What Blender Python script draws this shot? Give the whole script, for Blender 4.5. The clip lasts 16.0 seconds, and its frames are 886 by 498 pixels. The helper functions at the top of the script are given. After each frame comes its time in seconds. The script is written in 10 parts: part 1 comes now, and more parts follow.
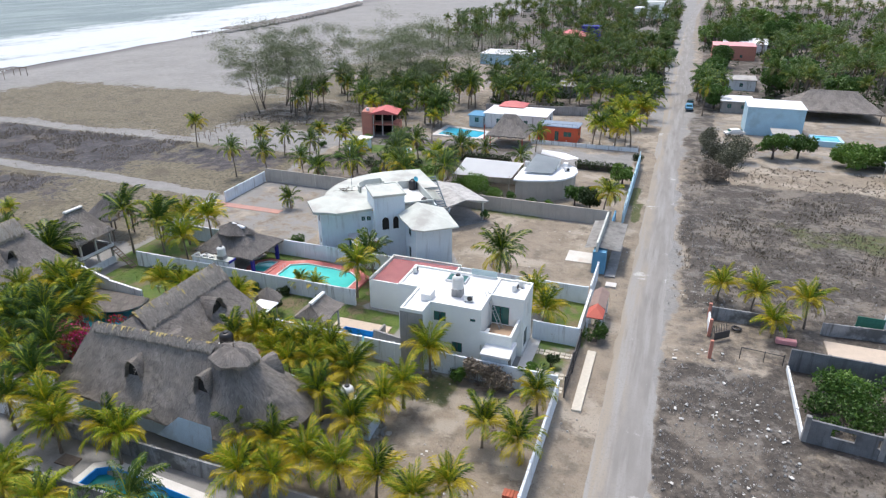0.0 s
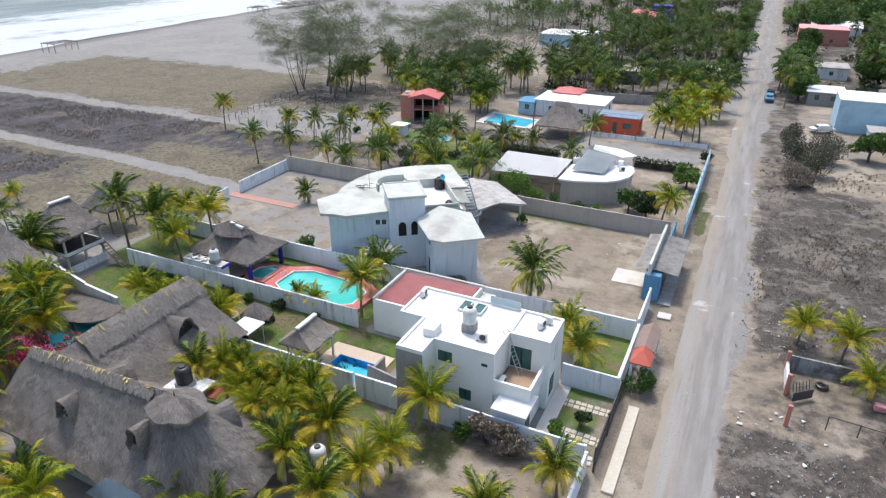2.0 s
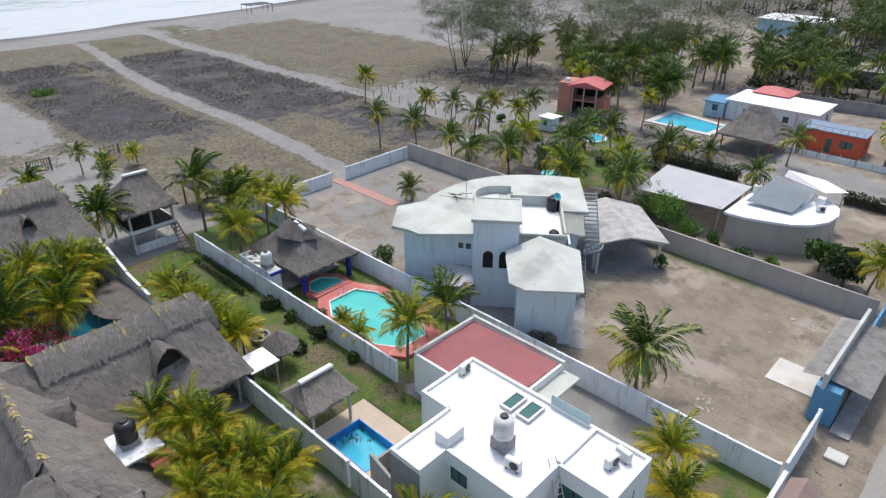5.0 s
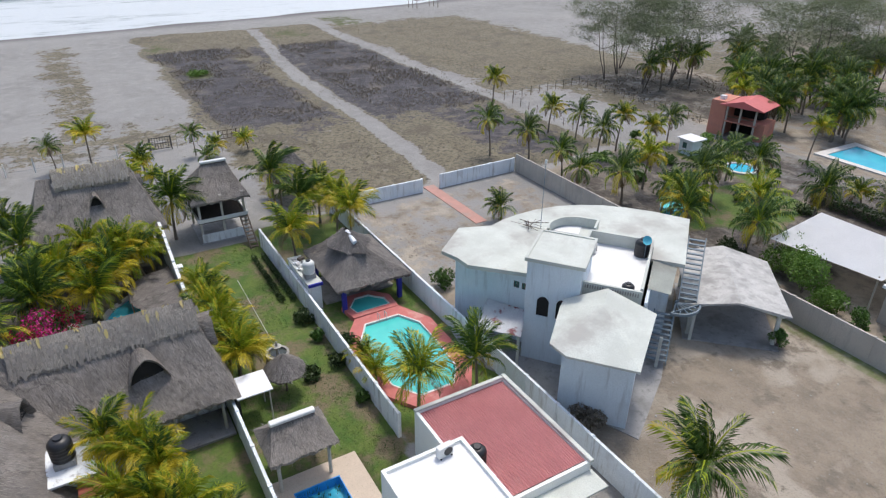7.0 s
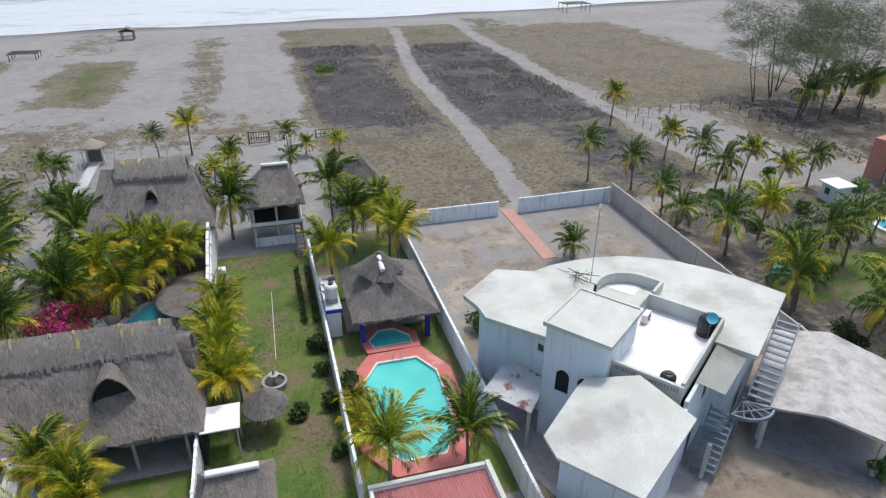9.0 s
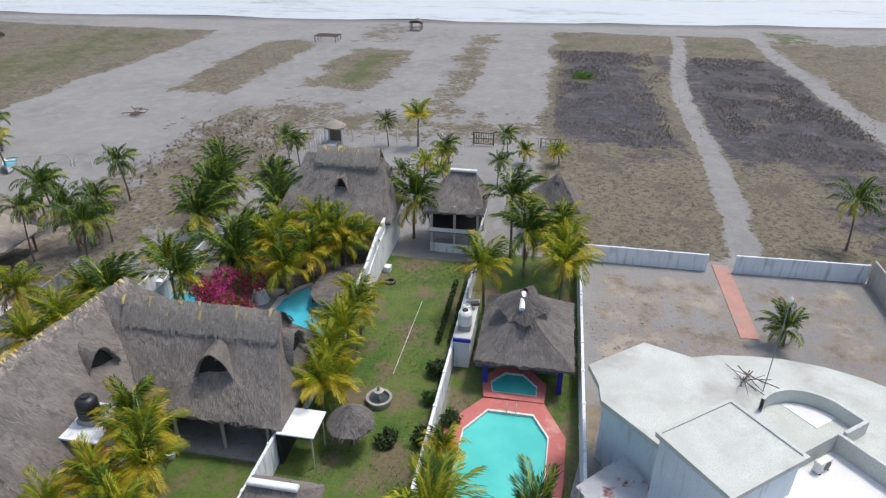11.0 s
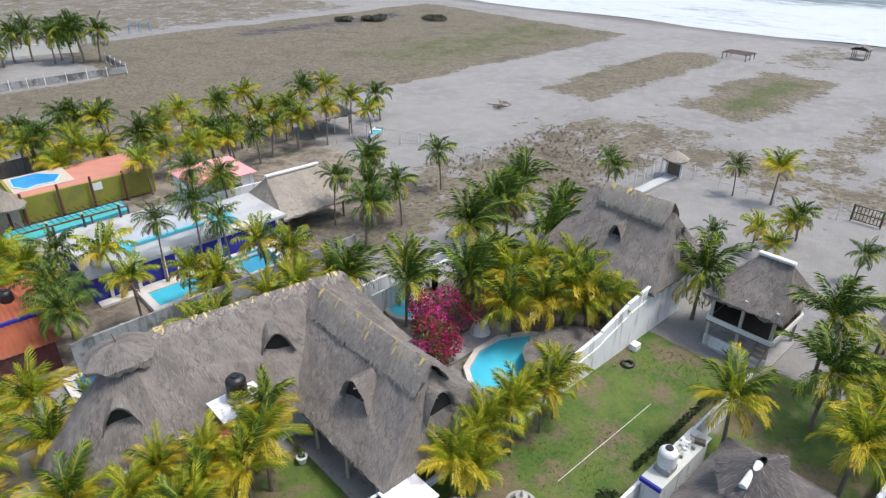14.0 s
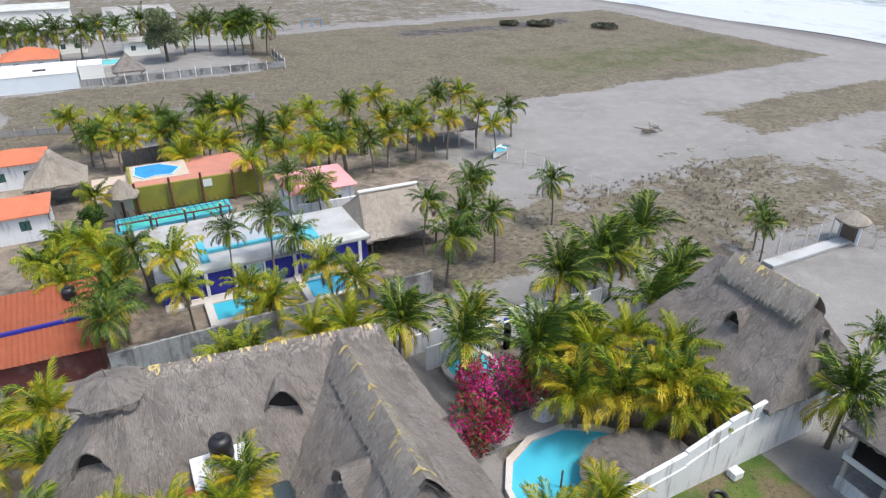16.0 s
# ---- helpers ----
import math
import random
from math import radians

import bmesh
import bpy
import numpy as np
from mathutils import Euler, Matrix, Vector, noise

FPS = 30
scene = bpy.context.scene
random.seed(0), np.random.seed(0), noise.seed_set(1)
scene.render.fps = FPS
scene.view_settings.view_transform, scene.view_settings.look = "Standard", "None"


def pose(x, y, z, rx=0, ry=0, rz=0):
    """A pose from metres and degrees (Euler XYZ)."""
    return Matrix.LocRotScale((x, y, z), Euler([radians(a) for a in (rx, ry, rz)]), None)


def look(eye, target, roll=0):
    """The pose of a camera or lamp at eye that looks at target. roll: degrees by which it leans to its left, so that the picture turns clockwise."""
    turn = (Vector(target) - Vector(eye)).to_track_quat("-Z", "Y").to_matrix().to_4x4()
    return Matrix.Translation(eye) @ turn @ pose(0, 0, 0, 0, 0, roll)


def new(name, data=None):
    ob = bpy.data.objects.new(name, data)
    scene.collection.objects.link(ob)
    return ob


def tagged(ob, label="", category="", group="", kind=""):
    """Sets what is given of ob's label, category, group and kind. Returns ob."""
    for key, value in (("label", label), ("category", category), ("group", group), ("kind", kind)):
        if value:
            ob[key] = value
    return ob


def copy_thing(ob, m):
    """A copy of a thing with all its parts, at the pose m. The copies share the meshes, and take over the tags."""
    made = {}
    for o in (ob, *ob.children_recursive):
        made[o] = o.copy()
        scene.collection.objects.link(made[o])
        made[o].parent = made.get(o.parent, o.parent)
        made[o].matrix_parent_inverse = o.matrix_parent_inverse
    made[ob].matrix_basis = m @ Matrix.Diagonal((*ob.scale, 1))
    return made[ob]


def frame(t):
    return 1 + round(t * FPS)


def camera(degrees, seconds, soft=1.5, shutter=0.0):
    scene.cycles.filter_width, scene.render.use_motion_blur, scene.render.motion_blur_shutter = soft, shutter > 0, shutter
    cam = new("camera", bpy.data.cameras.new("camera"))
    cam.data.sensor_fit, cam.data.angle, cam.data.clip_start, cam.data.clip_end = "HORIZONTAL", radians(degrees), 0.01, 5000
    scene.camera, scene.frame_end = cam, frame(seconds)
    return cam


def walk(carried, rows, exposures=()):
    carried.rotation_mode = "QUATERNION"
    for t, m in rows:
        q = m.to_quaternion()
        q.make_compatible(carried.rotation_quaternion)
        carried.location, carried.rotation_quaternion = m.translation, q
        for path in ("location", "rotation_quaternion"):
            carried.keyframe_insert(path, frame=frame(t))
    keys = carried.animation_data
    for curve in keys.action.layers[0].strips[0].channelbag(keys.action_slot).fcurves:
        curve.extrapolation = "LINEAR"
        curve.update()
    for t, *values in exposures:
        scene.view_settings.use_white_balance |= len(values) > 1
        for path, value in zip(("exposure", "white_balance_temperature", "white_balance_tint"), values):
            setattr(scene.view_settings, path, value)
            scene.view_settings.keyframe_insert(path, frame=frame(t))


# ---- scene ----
cam = camera(69.2, 16.0, soft=1.25)
METRES, EYE, TILT, LEAN, TURN = 84.0, 33.4, -24.0, 0.0, 20.0
ROWS = [
    (0.0, 0.0, 0.0, 0.0, 0.0, -0.0, 0.0),
    (0.5, 0.0104, 0.0326, 0.01, 1.67, -0.03, -0.79),
    (1.0, 0.0205, 0.0651, 0.0201, 3.26, -0.06, -1.52),
    (1.5, 0.0301, 0.0974, 0.0298, 4.2, -0.15, -1.96),
    (2.0, 0.0395, 0.1296, 0.039, 5.12, -1.79, -2.39),
    (2.5, 0.048, 0.1617, 0.0492, 6.19, -3.88, -2.9),
    (3.0, 0.0562, 0.1938, 0.0597, 8.23, -4.06, -3.83),
    (3.5, 0.0655, 0.2254, 0.07, 11.07, -4.25, -5.12),
    (4.0, 0.0755, 0.2572, 0.0806, 13.96, -4.53, -6.39),
    (4.5, 0.0865, 0.2892, 0.0902, 17.64, -4.95, -7.97),
    (7.0, 0.1365, 0.4465, 0.1382, 36.95, -8.85, -15.38),
    (7.5, 0.1425, 0.477, 0.1497, 39.52, -9.55, -16.22),
    (8.0, 0.1466, 0.5064, 0.1624, 40.74, -9.88, -16.59),
    (8.5, 0.1484, 0.5343, 0.1749, 44.41, -10.96, -17.77),
    (9.0, 0.1491, 0.5618, 0.1868, 51.56, -13.24, -19.75),
    (11.5, 0.1155, 0.6847, 0.2382, 85.69, -26.28, -24.31),
    (12.0, 0.1005, 0.7039, 0.2463, 92.78, -29.16, -24.35),
    (12.5, 0.083, 0.7214, 0.2542, 100.41, -32.29, -23.98),
    (13.0, 0.063, 0.7363, 0.2607, 106.01, -34.52, -23.52),
    (13.5, 0.0407, 0.7484, 0.2659, 113.3, -37.36, -22.55),
    (14.0, 0.0162, 0.7585, 0.2704, 119.49, -39.68, -21.43),
    (14.5, -0.0104, 0.7653, 0.2729, 125.0, -41.6, -20.31),
    (15.0, -0.0391, 0.7693, 0.2744, 130.11, -43.29, -19.05),
    (15.5, -0.0696, 0.7703, 0.2745, 133.58, -44.38, -18.11),
    (16.0, -0.1009, 0.7683, 0.2733, 135.89, -45.1, -17.42),
]
walk(cam, [(t, pose(0, 0, EYE, TILT, LEAN, TURN) @ pose(METRES * x, METRES * y, METRES * z, 90 + pitch, roll, yaw)) for t, x, y, z, yaw, pitch, roll in ROWS],
     exposures=[(0.0, 0.67), (3.3, 0.61), (4.5, 0.41), (9.0, 0.41), (11.5, 0.355), (12.5, 0.46), (14.0, 0.68), (16.0, 0.69)])

# ---- light: hazy bright day, high soft sun ----
SUN_EL, SUN_AZ = 67.0, 318.0          # degrees; azimuth clockwise from +Y
world = bpy.data.worlds.new("world")
scene.world = world
world.use_nodes = True
wn = world.node_tree
sky = wn.nodes.new("ShaderNodeTexSky")
sky.sky_type, sky.sun_disc = "NISHITA", False
sky.sun_elevation, sky.sun_rotation = radians(SUN_EL), radians(SUN_AZ)
sky.air_density, sky.dust_density, sky.ozone_density = 1.0, 3.0, 1.0
wn.links.new(sky.outputs[0], wn.nodes["Background"].inputs[0])
wn.nodes["Background"].inputs[1].default_value = 0.15
sun = new("sun", bpy.data.lights.new("sun", "SUN"))
sun.data.energy, sun.data.angle, sun.data.color = 1.62, radians(9), (1.0, 0.965, 0.91)
az, el = radians(SUN_AZ), radians(SUN_EL)
sun.matrix_world = look((0, 0, 0), (-math.sin(az) * math.cos(el), -math.cos(az) * math.cos(el), -math.sin(el)))


# ---- materials ----
def graph(name):
    m = bpy.data.materials.new(name)
    m.use_nodes = True
    return m, m.node_tree, m.node_tree.nodes["Principled BSDF"]


def node(nt, kind, **inputs):
    n = nt.nodes.new(kind)
    for k, v in inputs.items():
        k = k.replace("_", " ")
        if hasattr(v, "is_output"):
            nt.links.new(v, n.inputs[k])
        else:
            n.inputs[k].default_value = v
    return n


def rgb(c):
    return (*c, 1.0)


def noise_of(nt, vec, scale, detail=4.0, rough=0.55):
    return node(nt, "ShaderNodeTexNoise", Vector=vec, Scale=scale, Detail=detail, Roughness=rough).outputs["Fac"]


def ramp(nt, fac, lo, hi):
    n = nt.nodes.new("ShaderNodeMapRange")
    n.interpolation_type = "SMOOTHSTEP"
    nt.links.new(fac, n.inputs["Value"])
    n.inputs["From Min"].default_value, n.inputs["From Max"].default_value = lo, hi
    return n.outputs[0]


def mix(nt, fac, a, b):
    n = nt.nodes.new("ShaderNodeMix")
    n.data_type = "RGBA"
    if isinstance(fac, float):
        n.inputs[0].default_value = fac
    else:
        nt.links.new(fac, n.inputs[0])
    for i, v in ((6, a), (7, b)):
        if isinstance(v, tuple):
            n.inputs[i].default_value = rgb(v)
        else:
            nt.links.new(v, n.inputs[i])
    return n.outputs[2]


def coords(nt, stretch=(1, 1, 1), which="Object"):
    tc = nt.nodes.new("ShaderNodeTexCoord")
    mp = nt.nodes.new("ShaderNodeMapping")
    nt.links.new(tc.outputs[which], mp.inputs[0])
    mp.inputs["Scale"].default_value = stretch
    return mp.outputs[0]


def bump(nt, bsdf, height, strength, distance=0.05):
    b = node(nt, "ShaderNodeBump", Height=height, Strength=strength, Distance=distance)
    nt.links.new(b.outputs[0], bsdf.inputs["Normal"])


def surface(name, a, b, scale=1.5, rough=0.85, relief=0.3, fine=14.0, stain=None, streak=None, metal=0.0, vary=0.0, amount=(0.52, 0.72)):
    """Two-scale mottled surface; stain: blotches; streak: marks that run down; vary: value change from object to object."""
    m, nt, bsdf = graph(name)
    v = coords(nt)
    big, small = noise_of(nt, v, scale), noise_of(nt, v, fine, 3.0)
    col = mix(nt, ramp(nt, big, 0.3, 0.7), a, b)
    col = mix(nt, ramp(nt, small, 0.35, 0.8), col, tuple(0.9 * x for x in b))
    if stain:
        col = mix(nt, ramp(nt, noise_of(nt, v, scale * 0.45, 6.0, 0.65), *amount), col, stain)
    if streak:
        col = mix(nt, ramp(nt, noise_of(nt, coords(nt, (1.6, 1.6, 0.16)), 1.3, 6.0, 0.7), 0.51, 0.68), col, streak)
    if vary:
        info = nt.nodes.new("ShaderNodeObjectInfo")
        hsv = node(nt, "ShaderNodeHueSaturation", Color=col)
        r = nt.nodes.new("ShaderNodeMapRange")
        nt.links.new(info.outputs["Random"], r.inputs[0])
        r.inputs[3].default_value, r.inputs[4].default_value = 1 - vary, 1 + vary
        nt.links.new(r.outputs[0], hsv.inputs["Value"])
        col = hsv.outputs[0]
    nt.links.new(col, bsdf.inputs["Base Color"])
    bsdf.inputs["Roughness"].default_value, bsdf.inputs["Metallic"].default_value = rough, metal
    if relief:
        bump(nt, bsdf, small, relief)
    return m


def thatch_material(name, light, dark, pale):
    """Dry palm thatch: fibres run down the slope (v of the UV map, in metres), in overlapping courses, with the shade
    of slumped creases painted as dark lines.
    """
    m, nt, bsdf = graph(name)
    fib = noise_of(nt, coords(nt, (22, 2.2, 1), "UV"), 1.0, 6.0, 0.7)
    hair = noise_of(nt, coords(nt, (75, 4.0, 1), "UV"), 1.0, 3.0, 0.7)
    lump = noise_of(nt, coords(nt, (0.42, 0.3, 1), "UV"), 1.0, 5.0, 0.6)
    patch = noise_of(nt, coords(nt, (1.3, 1.0, 1), "UV"), 1.0, 8.0, 0.75)
    grain = noise_of(nt, coords(nt, (9.0, 7.0, 1), "UV"), 1.0, 5.0, 0.75)
    col = mix(nt, ramp(nt, fib, 0.3, 0.7), mix(nt, 0.35, dark, light), light)
    col = mix(nt, ramp(nt, lump, 0.44, 0.64), col, mix(nt, 0.42, col, dark))
    col = mix(nt, ramp(nt, patch, 0.52, 0.66), col, mix(nt, 0.45, col, dark))
    col = mix(nt, ramp(nt, patch, 0.46, 0.32), col, mix(nt, 0.35, col, pale))
    col = mix(nt, ramp(nt, grain, 0.56, 0.74), col, mix(nt, 0.5, col, dark))
    col = mix(nt, ramp(nt, hair, 0.6, 0.82), col, mix(nt, 0.6, col, pale))
    wob = node(nt, "ShaderNodeVectorMath")
    wob.operation = "MULTIPLY_ADD"
    tex = node(nt, "ShaderNodeTexNoise", Vector=coords(nt, (0.8, 0.8, 1), "UV"), Scale=1.0, Detail=3.0)
    nt.links.new(tex.outputs["Color"], wob.inputs[0])
    wob.inputs[1].default_value = (0.9, 0.9, 0.0)
    nt.links.new(coords(nt, (0.34, 0.15, 1), "UV"), wob.inputs[2])
    vor = node(nt, "ShaderNodeTexVoronoi", Vector=wob.outputs[0], Scale=1.0)
    vor.feature = "DISTANCE_TO_EDGE"
    # shade of the creases, put into the colour only; the bump leaves it out
    crease_shade = ramp(nt, vor.outputs["Distance"], 0.022, 0.0)
    col = mix(nt, crease_shade, col, mix(nt, 0.55, col, dark))
    nt.links.new(col, bsdf.inputs["Base Color"])
    bsdf.inputs["Roughness"].default_value = 0.95
    add = node(nt, "ShaderNodeMath")
    nt.links.new(fib, add.inputs[0])
    nt.links.new(patch, add.inputs[1])
    bump(nt, bsdf, add.outputs[0], 0.8, 0.22)
    return m


def leaf_material(name, a, b, vary=0.2, trans=0.26, rough=0.45):
    m, nt, bsdf = graph(name)
    geo = nt.nodes.new("ShaderNodeNewGeometry")
    info = nt.nodes.new("ShaderNodeObjectInfo")
    col = mix(nt, geo.outputs["Random Per Island"], a, b)
    col = mix(nt, ramp(nt, noise_of(nt, coords(nt), 1.2, 3.0), 0.35, 0.75), col, mix(nt, 0.5, a, b))
    r = nt.nodes.new("ShaderNodeMapRange")
    nt.links.new(info.outputs["Random"], r.inputs[0])
    r.inputs[3].default_value, r.inputs[4].default_value = 1 - vary, 1 + vary
    hsv = node(nt, "ShaderNodeHueSaturation", Color=col)
    nt.links.new(r.outputs[0], hsv.inputs["Value"])
    nt.links.new(hsv.outputs[0], bsdf.inputs["Base Color"])
    bsdf.inputs["Roughness"].default_value = rough
    bsdf.inputs["Specular IOR Level"].default_value = 0.3
    tr = node(nt, "ShaderNodeBsdfTranslucent", Color=hsv.outputs[0])
    ms = nt.nodes.new("ShaderNodeMixShader")
    ms.inputs[0].default_value = trans
    nt.links.new(bsdf.outputs[0], ms.inputs[1])
    nt.links.new(tr.outputs[0], ms.inputs[2])
    nt.links.new(ms.outputs[0], nt.nodes["Material Output"].inputs[0])
    return m


def water_material(name, shallow, deep):
    m, nt, bsdf = graph(name)
    v = coords(nt)
    w = noise_of(nt, v, 0.35, 3.0)
    nt.links.new(mix(nt, ramp(nt, w, 0.3, 0.7), shallow, deep), bsdf.inputs["Base Color"])
    bsdf.inputs["Roughness"].default_value = 0.06
    bump(nt, bsdf, noise_of(nt, v, 3.5, 3.0), 0.12, 0.03)
    return m


def ground_material():
    """One sheet: grey sand, with dry grass, burnt stubble, scorched ground with palm shade painted in, lawn and brown
    soil where the named attributes say.
    """
    m, nt, bsdf = graph("ground")
    v = coords(nt)
    n_big, n_mid, n_fine = noise_of(nt, v, 0.06, 6.0, 0.6), noise_of(nt, v, 0.45, 6.0, 0.65), noise_of(nt, v, 4.0, 5.0, 0.7)
    n_tuft, n_low = noise_of(nt, v, 1.6, 6.0, 0.75), noise_of(nt, v, 0.16, 4.0, 0.6)

    def mask(attr, edge=0.5, soft=0.12, rag=1.0):
        at = nt.nodes.new("ShaderNodeAttribute")
        at.attribute_name = attr
        j = node(nt, "ShaderNodeMath")
        j.operation = "MULTIPLY_ADD"
        nt.links.new(n_mid, j.inputs[0])
        j.inputs[1].default_value = rag
        nt.links.new(at.outputs["Fac"], j.inputs[2])
        k = node(nt, "ShaderNodeMath")
        k.operation = "MULTIPLY_ADD"
        nt.links.new(n_low, k.inputs[0])
        k.inputs[1].default_value = rag * 0.7
        nt.links.new(j.outputs[0], k.inputs[2])
        w = node(nt, "ShaderNodeMath")
        w.operation = "MULTIPLY_ADD"
        nt.links.new(n_tuft, w.inputs[0])
        w.inputs[1].default_value = rag * 0.55
        nt.links.new(k.outputs[0], w.inputs[2])
        return ramp(nt, w.outputs[0], edge + rag * 1.125 - soft, edge + rag * 1.125 + soft)

    sand = mix(nt, ramp(nt, n_big, 0.35, 0.65), (0.264, 0.257, 0.245), (0.215, 0.210, 0.200))
    sand = mix(nt, ramp(nt, n_mid, 0.4, 0.75), sand, (0.298, 0.290, 0.274))
    sand = mix(nt, ramp(nt, n_fine, 0.5, 0.85), sand, (0.168, 0.161, 0.147))
    soil = mix(nt, ramp(nt, n_mid, 0.35, 0.7), (0.285, 0.238, 0.180), (0.205, 0.169, 0.128))
    soil = mix(nt, ramp(nt, n_fine, 0.5, 0.8), soil, (0.275, 0.257, 0.228))
    soil = mix(nt, ramp(nt, n_low, 0.5, 0.62), soil, (0.36, 0.315, 0.255))
    dry = mix(nt, ramp(nt, n_mid, 0.35, 0.7), (0.142, 0.122, 0.080), (0.190, 0.166, 0.115))
    dry = mix(nt, ramp(nt, n_tuft, 0.47, 0.60), dry, (0.072, 0.062, 0.040))
    dry = mix(nt, ramp(nt, n_low, 0.52, 0.66), dry, (0.100, 0.085, 0.058))
    dry = mix(nt, ramp(nt, n_fine, 0.52, 0.70), dry, (0.225, 0.198, 0.155))
    dry = mix(nt, ramp(nt, noise_of(nt, v, 0.75, 7.0, 0.75), 0.56, 0.68), dry, (0.205, 0.185, 0.150))
    n_row = noise_of(nt, coords(nt, (0.62, 0.38, 1)), 1.0, 8.0, 0.78)
    burnt = mix(nt, ramp(nt, n_row, 0.44, 0.68), (0.036, 0.033, 0.037), (0.135, 0.126, 0.128))
    burnt = mix(nt, ramp(nt, n_tuft, 0.5, 0.7), burnt, (0.064, 0.056, 0.053))
    burnt = mix(nt, ramp(nt, n_fine, 0.55, 0.70), burnt, (0.205, 0.192, 0.190))
    burnt = mix(nt, ramp(nt, noise_of(nt, coords(nt, (0.25, 1.3, 1)), 1.0, 7.0, 0.7), 0.52, 0.62), burnt, (0.050, 0.045, 0.048))
    burnt = mix(nt, ramp(nt, n_low, 0.56, 0.68), burnt, (0.135, 0.115, 0.095))
    lawn = mix(nt, ramp(nt, n_mid, 0.35, 0.62), (0.058, 0.122, 0.017), (0.112, 0.158, 0.030))
    lawn = mix(nt, ramp(nt, noise_of(nt, v, 0.3, 5.0, 0.65), 0.47, 0.61), lawn, (0.168, 0.134, 0.080))
    lawn = mix(nt, ramp(nt, n_fine, 0.45, 0.8), lawn, (0.063, 0.080, 0.025))
    weed = mix(nt, ramp(nt, n_tuft, 0.4, 0.65), (0.063, 0.084, 0.025), (0.118, 0.109, 0.050))
    speck = noise_of(nt, v, 11.0, 4.0, 0.75)
    sand = mix(nt, ramp(nt, speck, 0.56, 0.72), sand, (0.13, 0.125, 0.115))
    soil = mix(nt, ramp(nt, noise_of(nt, v, 0.33, 8.0, 0.72), 0.52, 0.64), soil, (0.175, 0.147, 0.115))
    soil = mix(nt, ramp(nt, speck, 0.54, 0.7), soil, (0.095, 0.082, 0.066))
    soil = mix(nt, ramp(nt, noise_of(nt, v, 0.9, 6.0, 0.75), 0.6, 0.72), soil, (0.125, 0.108, 0.085))
    col = mix(nt, mask("soil"), sand, soil)
    col = mix(nt, mask("dry", 0.5, 0.1, 1.35), col, dry)
    col = mix(nt, mask("burnt", 0.5, 0.1, 1.1), col, burnt)
    # dark scorched ground; the same colour paints dense shade under the palm grove
    scorch = mix(nt, ramp(nt, n_tuft, 0.36, 0.62), (0.040, 0.034, 0.029), (0.088, 0.075, 0.062))
    scorch = mix(nt, ramp(nt, noise_of(nt, v, 0.13, 8.0, 0.72), 0.49, 0.60), scorch, mix(nt, ramp(nt, n_fine, 0.4, 0.7), (0.195, 0.168, 0.137), (0.140, 0.119, 0.096)))
    scorch = mix(nt, ramp(nt, noise_of(nt, v, 0.38, 8.0, 0.78), 0.51, 0.60), scorch, (0.175, 0.158, 0.138))
    scorch = mix(nt, ramp(nt, noise_of(nt, v, 0.55, 7.0, 0.75), 0.53, 0.66), scorch, (0.050, 0.043, 0.037))
    scorch = mix(nt, ramp(nt, noise_of(nt, v, 2.6, 6.0, 0.8), 0.60, 0.70), scorch, (0.185, 0.168, 0.147))
    scorch = mix(nt, ramp(nt, speck, 0.64, 0.72), scorch, (0.34, 0.325, 0.30))
    col = mix(nt, mask("scorch", 0.5, 0.16, 0.9), col, scorch)
    col = mix(nt, mask("weed"), col, weed)
    col = mix(nt, mask("lawn", 0.5, 0.1, 0.4), col, lawn)
    wet = nt.nodes.new("ShaderNodeAttribute")
    wet.attribute_name = "wet"
    col = mix(nt, wet.outputs["Fac"], col, (0.15, 0.142, 0.138))
    nt.links.new(col, bsdf.inputs["Base Color"])
    bsdf.inputs["Roughness"].default_value = 0.95
    add = node(nt, "ShaderNodeMath")
    nt.links.new(n_tuft, add.inputs[0])
    nt.links.new(n_fine, add.inputs[1])
    bump(nt, bsdf, add.outputs[0], 0.7, 0.12)
    return m


def sea_material():
    m, nt, bsdf = graph("sea_water")
    at = nt.nodes.new("ShaderNodeAttribute")
    at.attribute_name = "off"
    v = coords(nt)
    streak = noise_of(nt, coords(nt, (0.05, 0.012, 1)), 1.0, 7.0, 0.7)
    lace = noise_of(nt, coords(nt, (0.30, 0.11, 1)), 1.0, 7.0, 0.75)
    water = mix(nt, ramp(nt, streak, 0.4, 0.65), (0.11, 0.155, 0.158), (0.20, 0.25, 0.245))
    j = node(nt, "ShaderNodeMath")
    j.operation = "MULTIPLY_ADD"
    nt.links.new(lace, j.inputs[0])
    j.inputs[1].default_value = 0.9
    nt.links.new(streak, j.inputs[2])
    k = node(nt, "ShaderNodeMath")
    nt.links.new(j.outputs[0], k.inputs[0])
    nt.links.new(at.outputs["Fac"], k.inputs[1])
    foam = ramp(nt, k.outputs[0], 1.14, 1.52)
    nt.links.new(mix(nt, foam, water, (0.53, 0.565, 0.58)), bsdf.inputs["Base Color"])
    bsdf.inputs["Roughness"].default_value = 0.5
    bsdf.inputs["Specular IOR Level"].default_value = 0.25
    bump(nt, bsdf, lace, 0.8, 0.6)
    return m


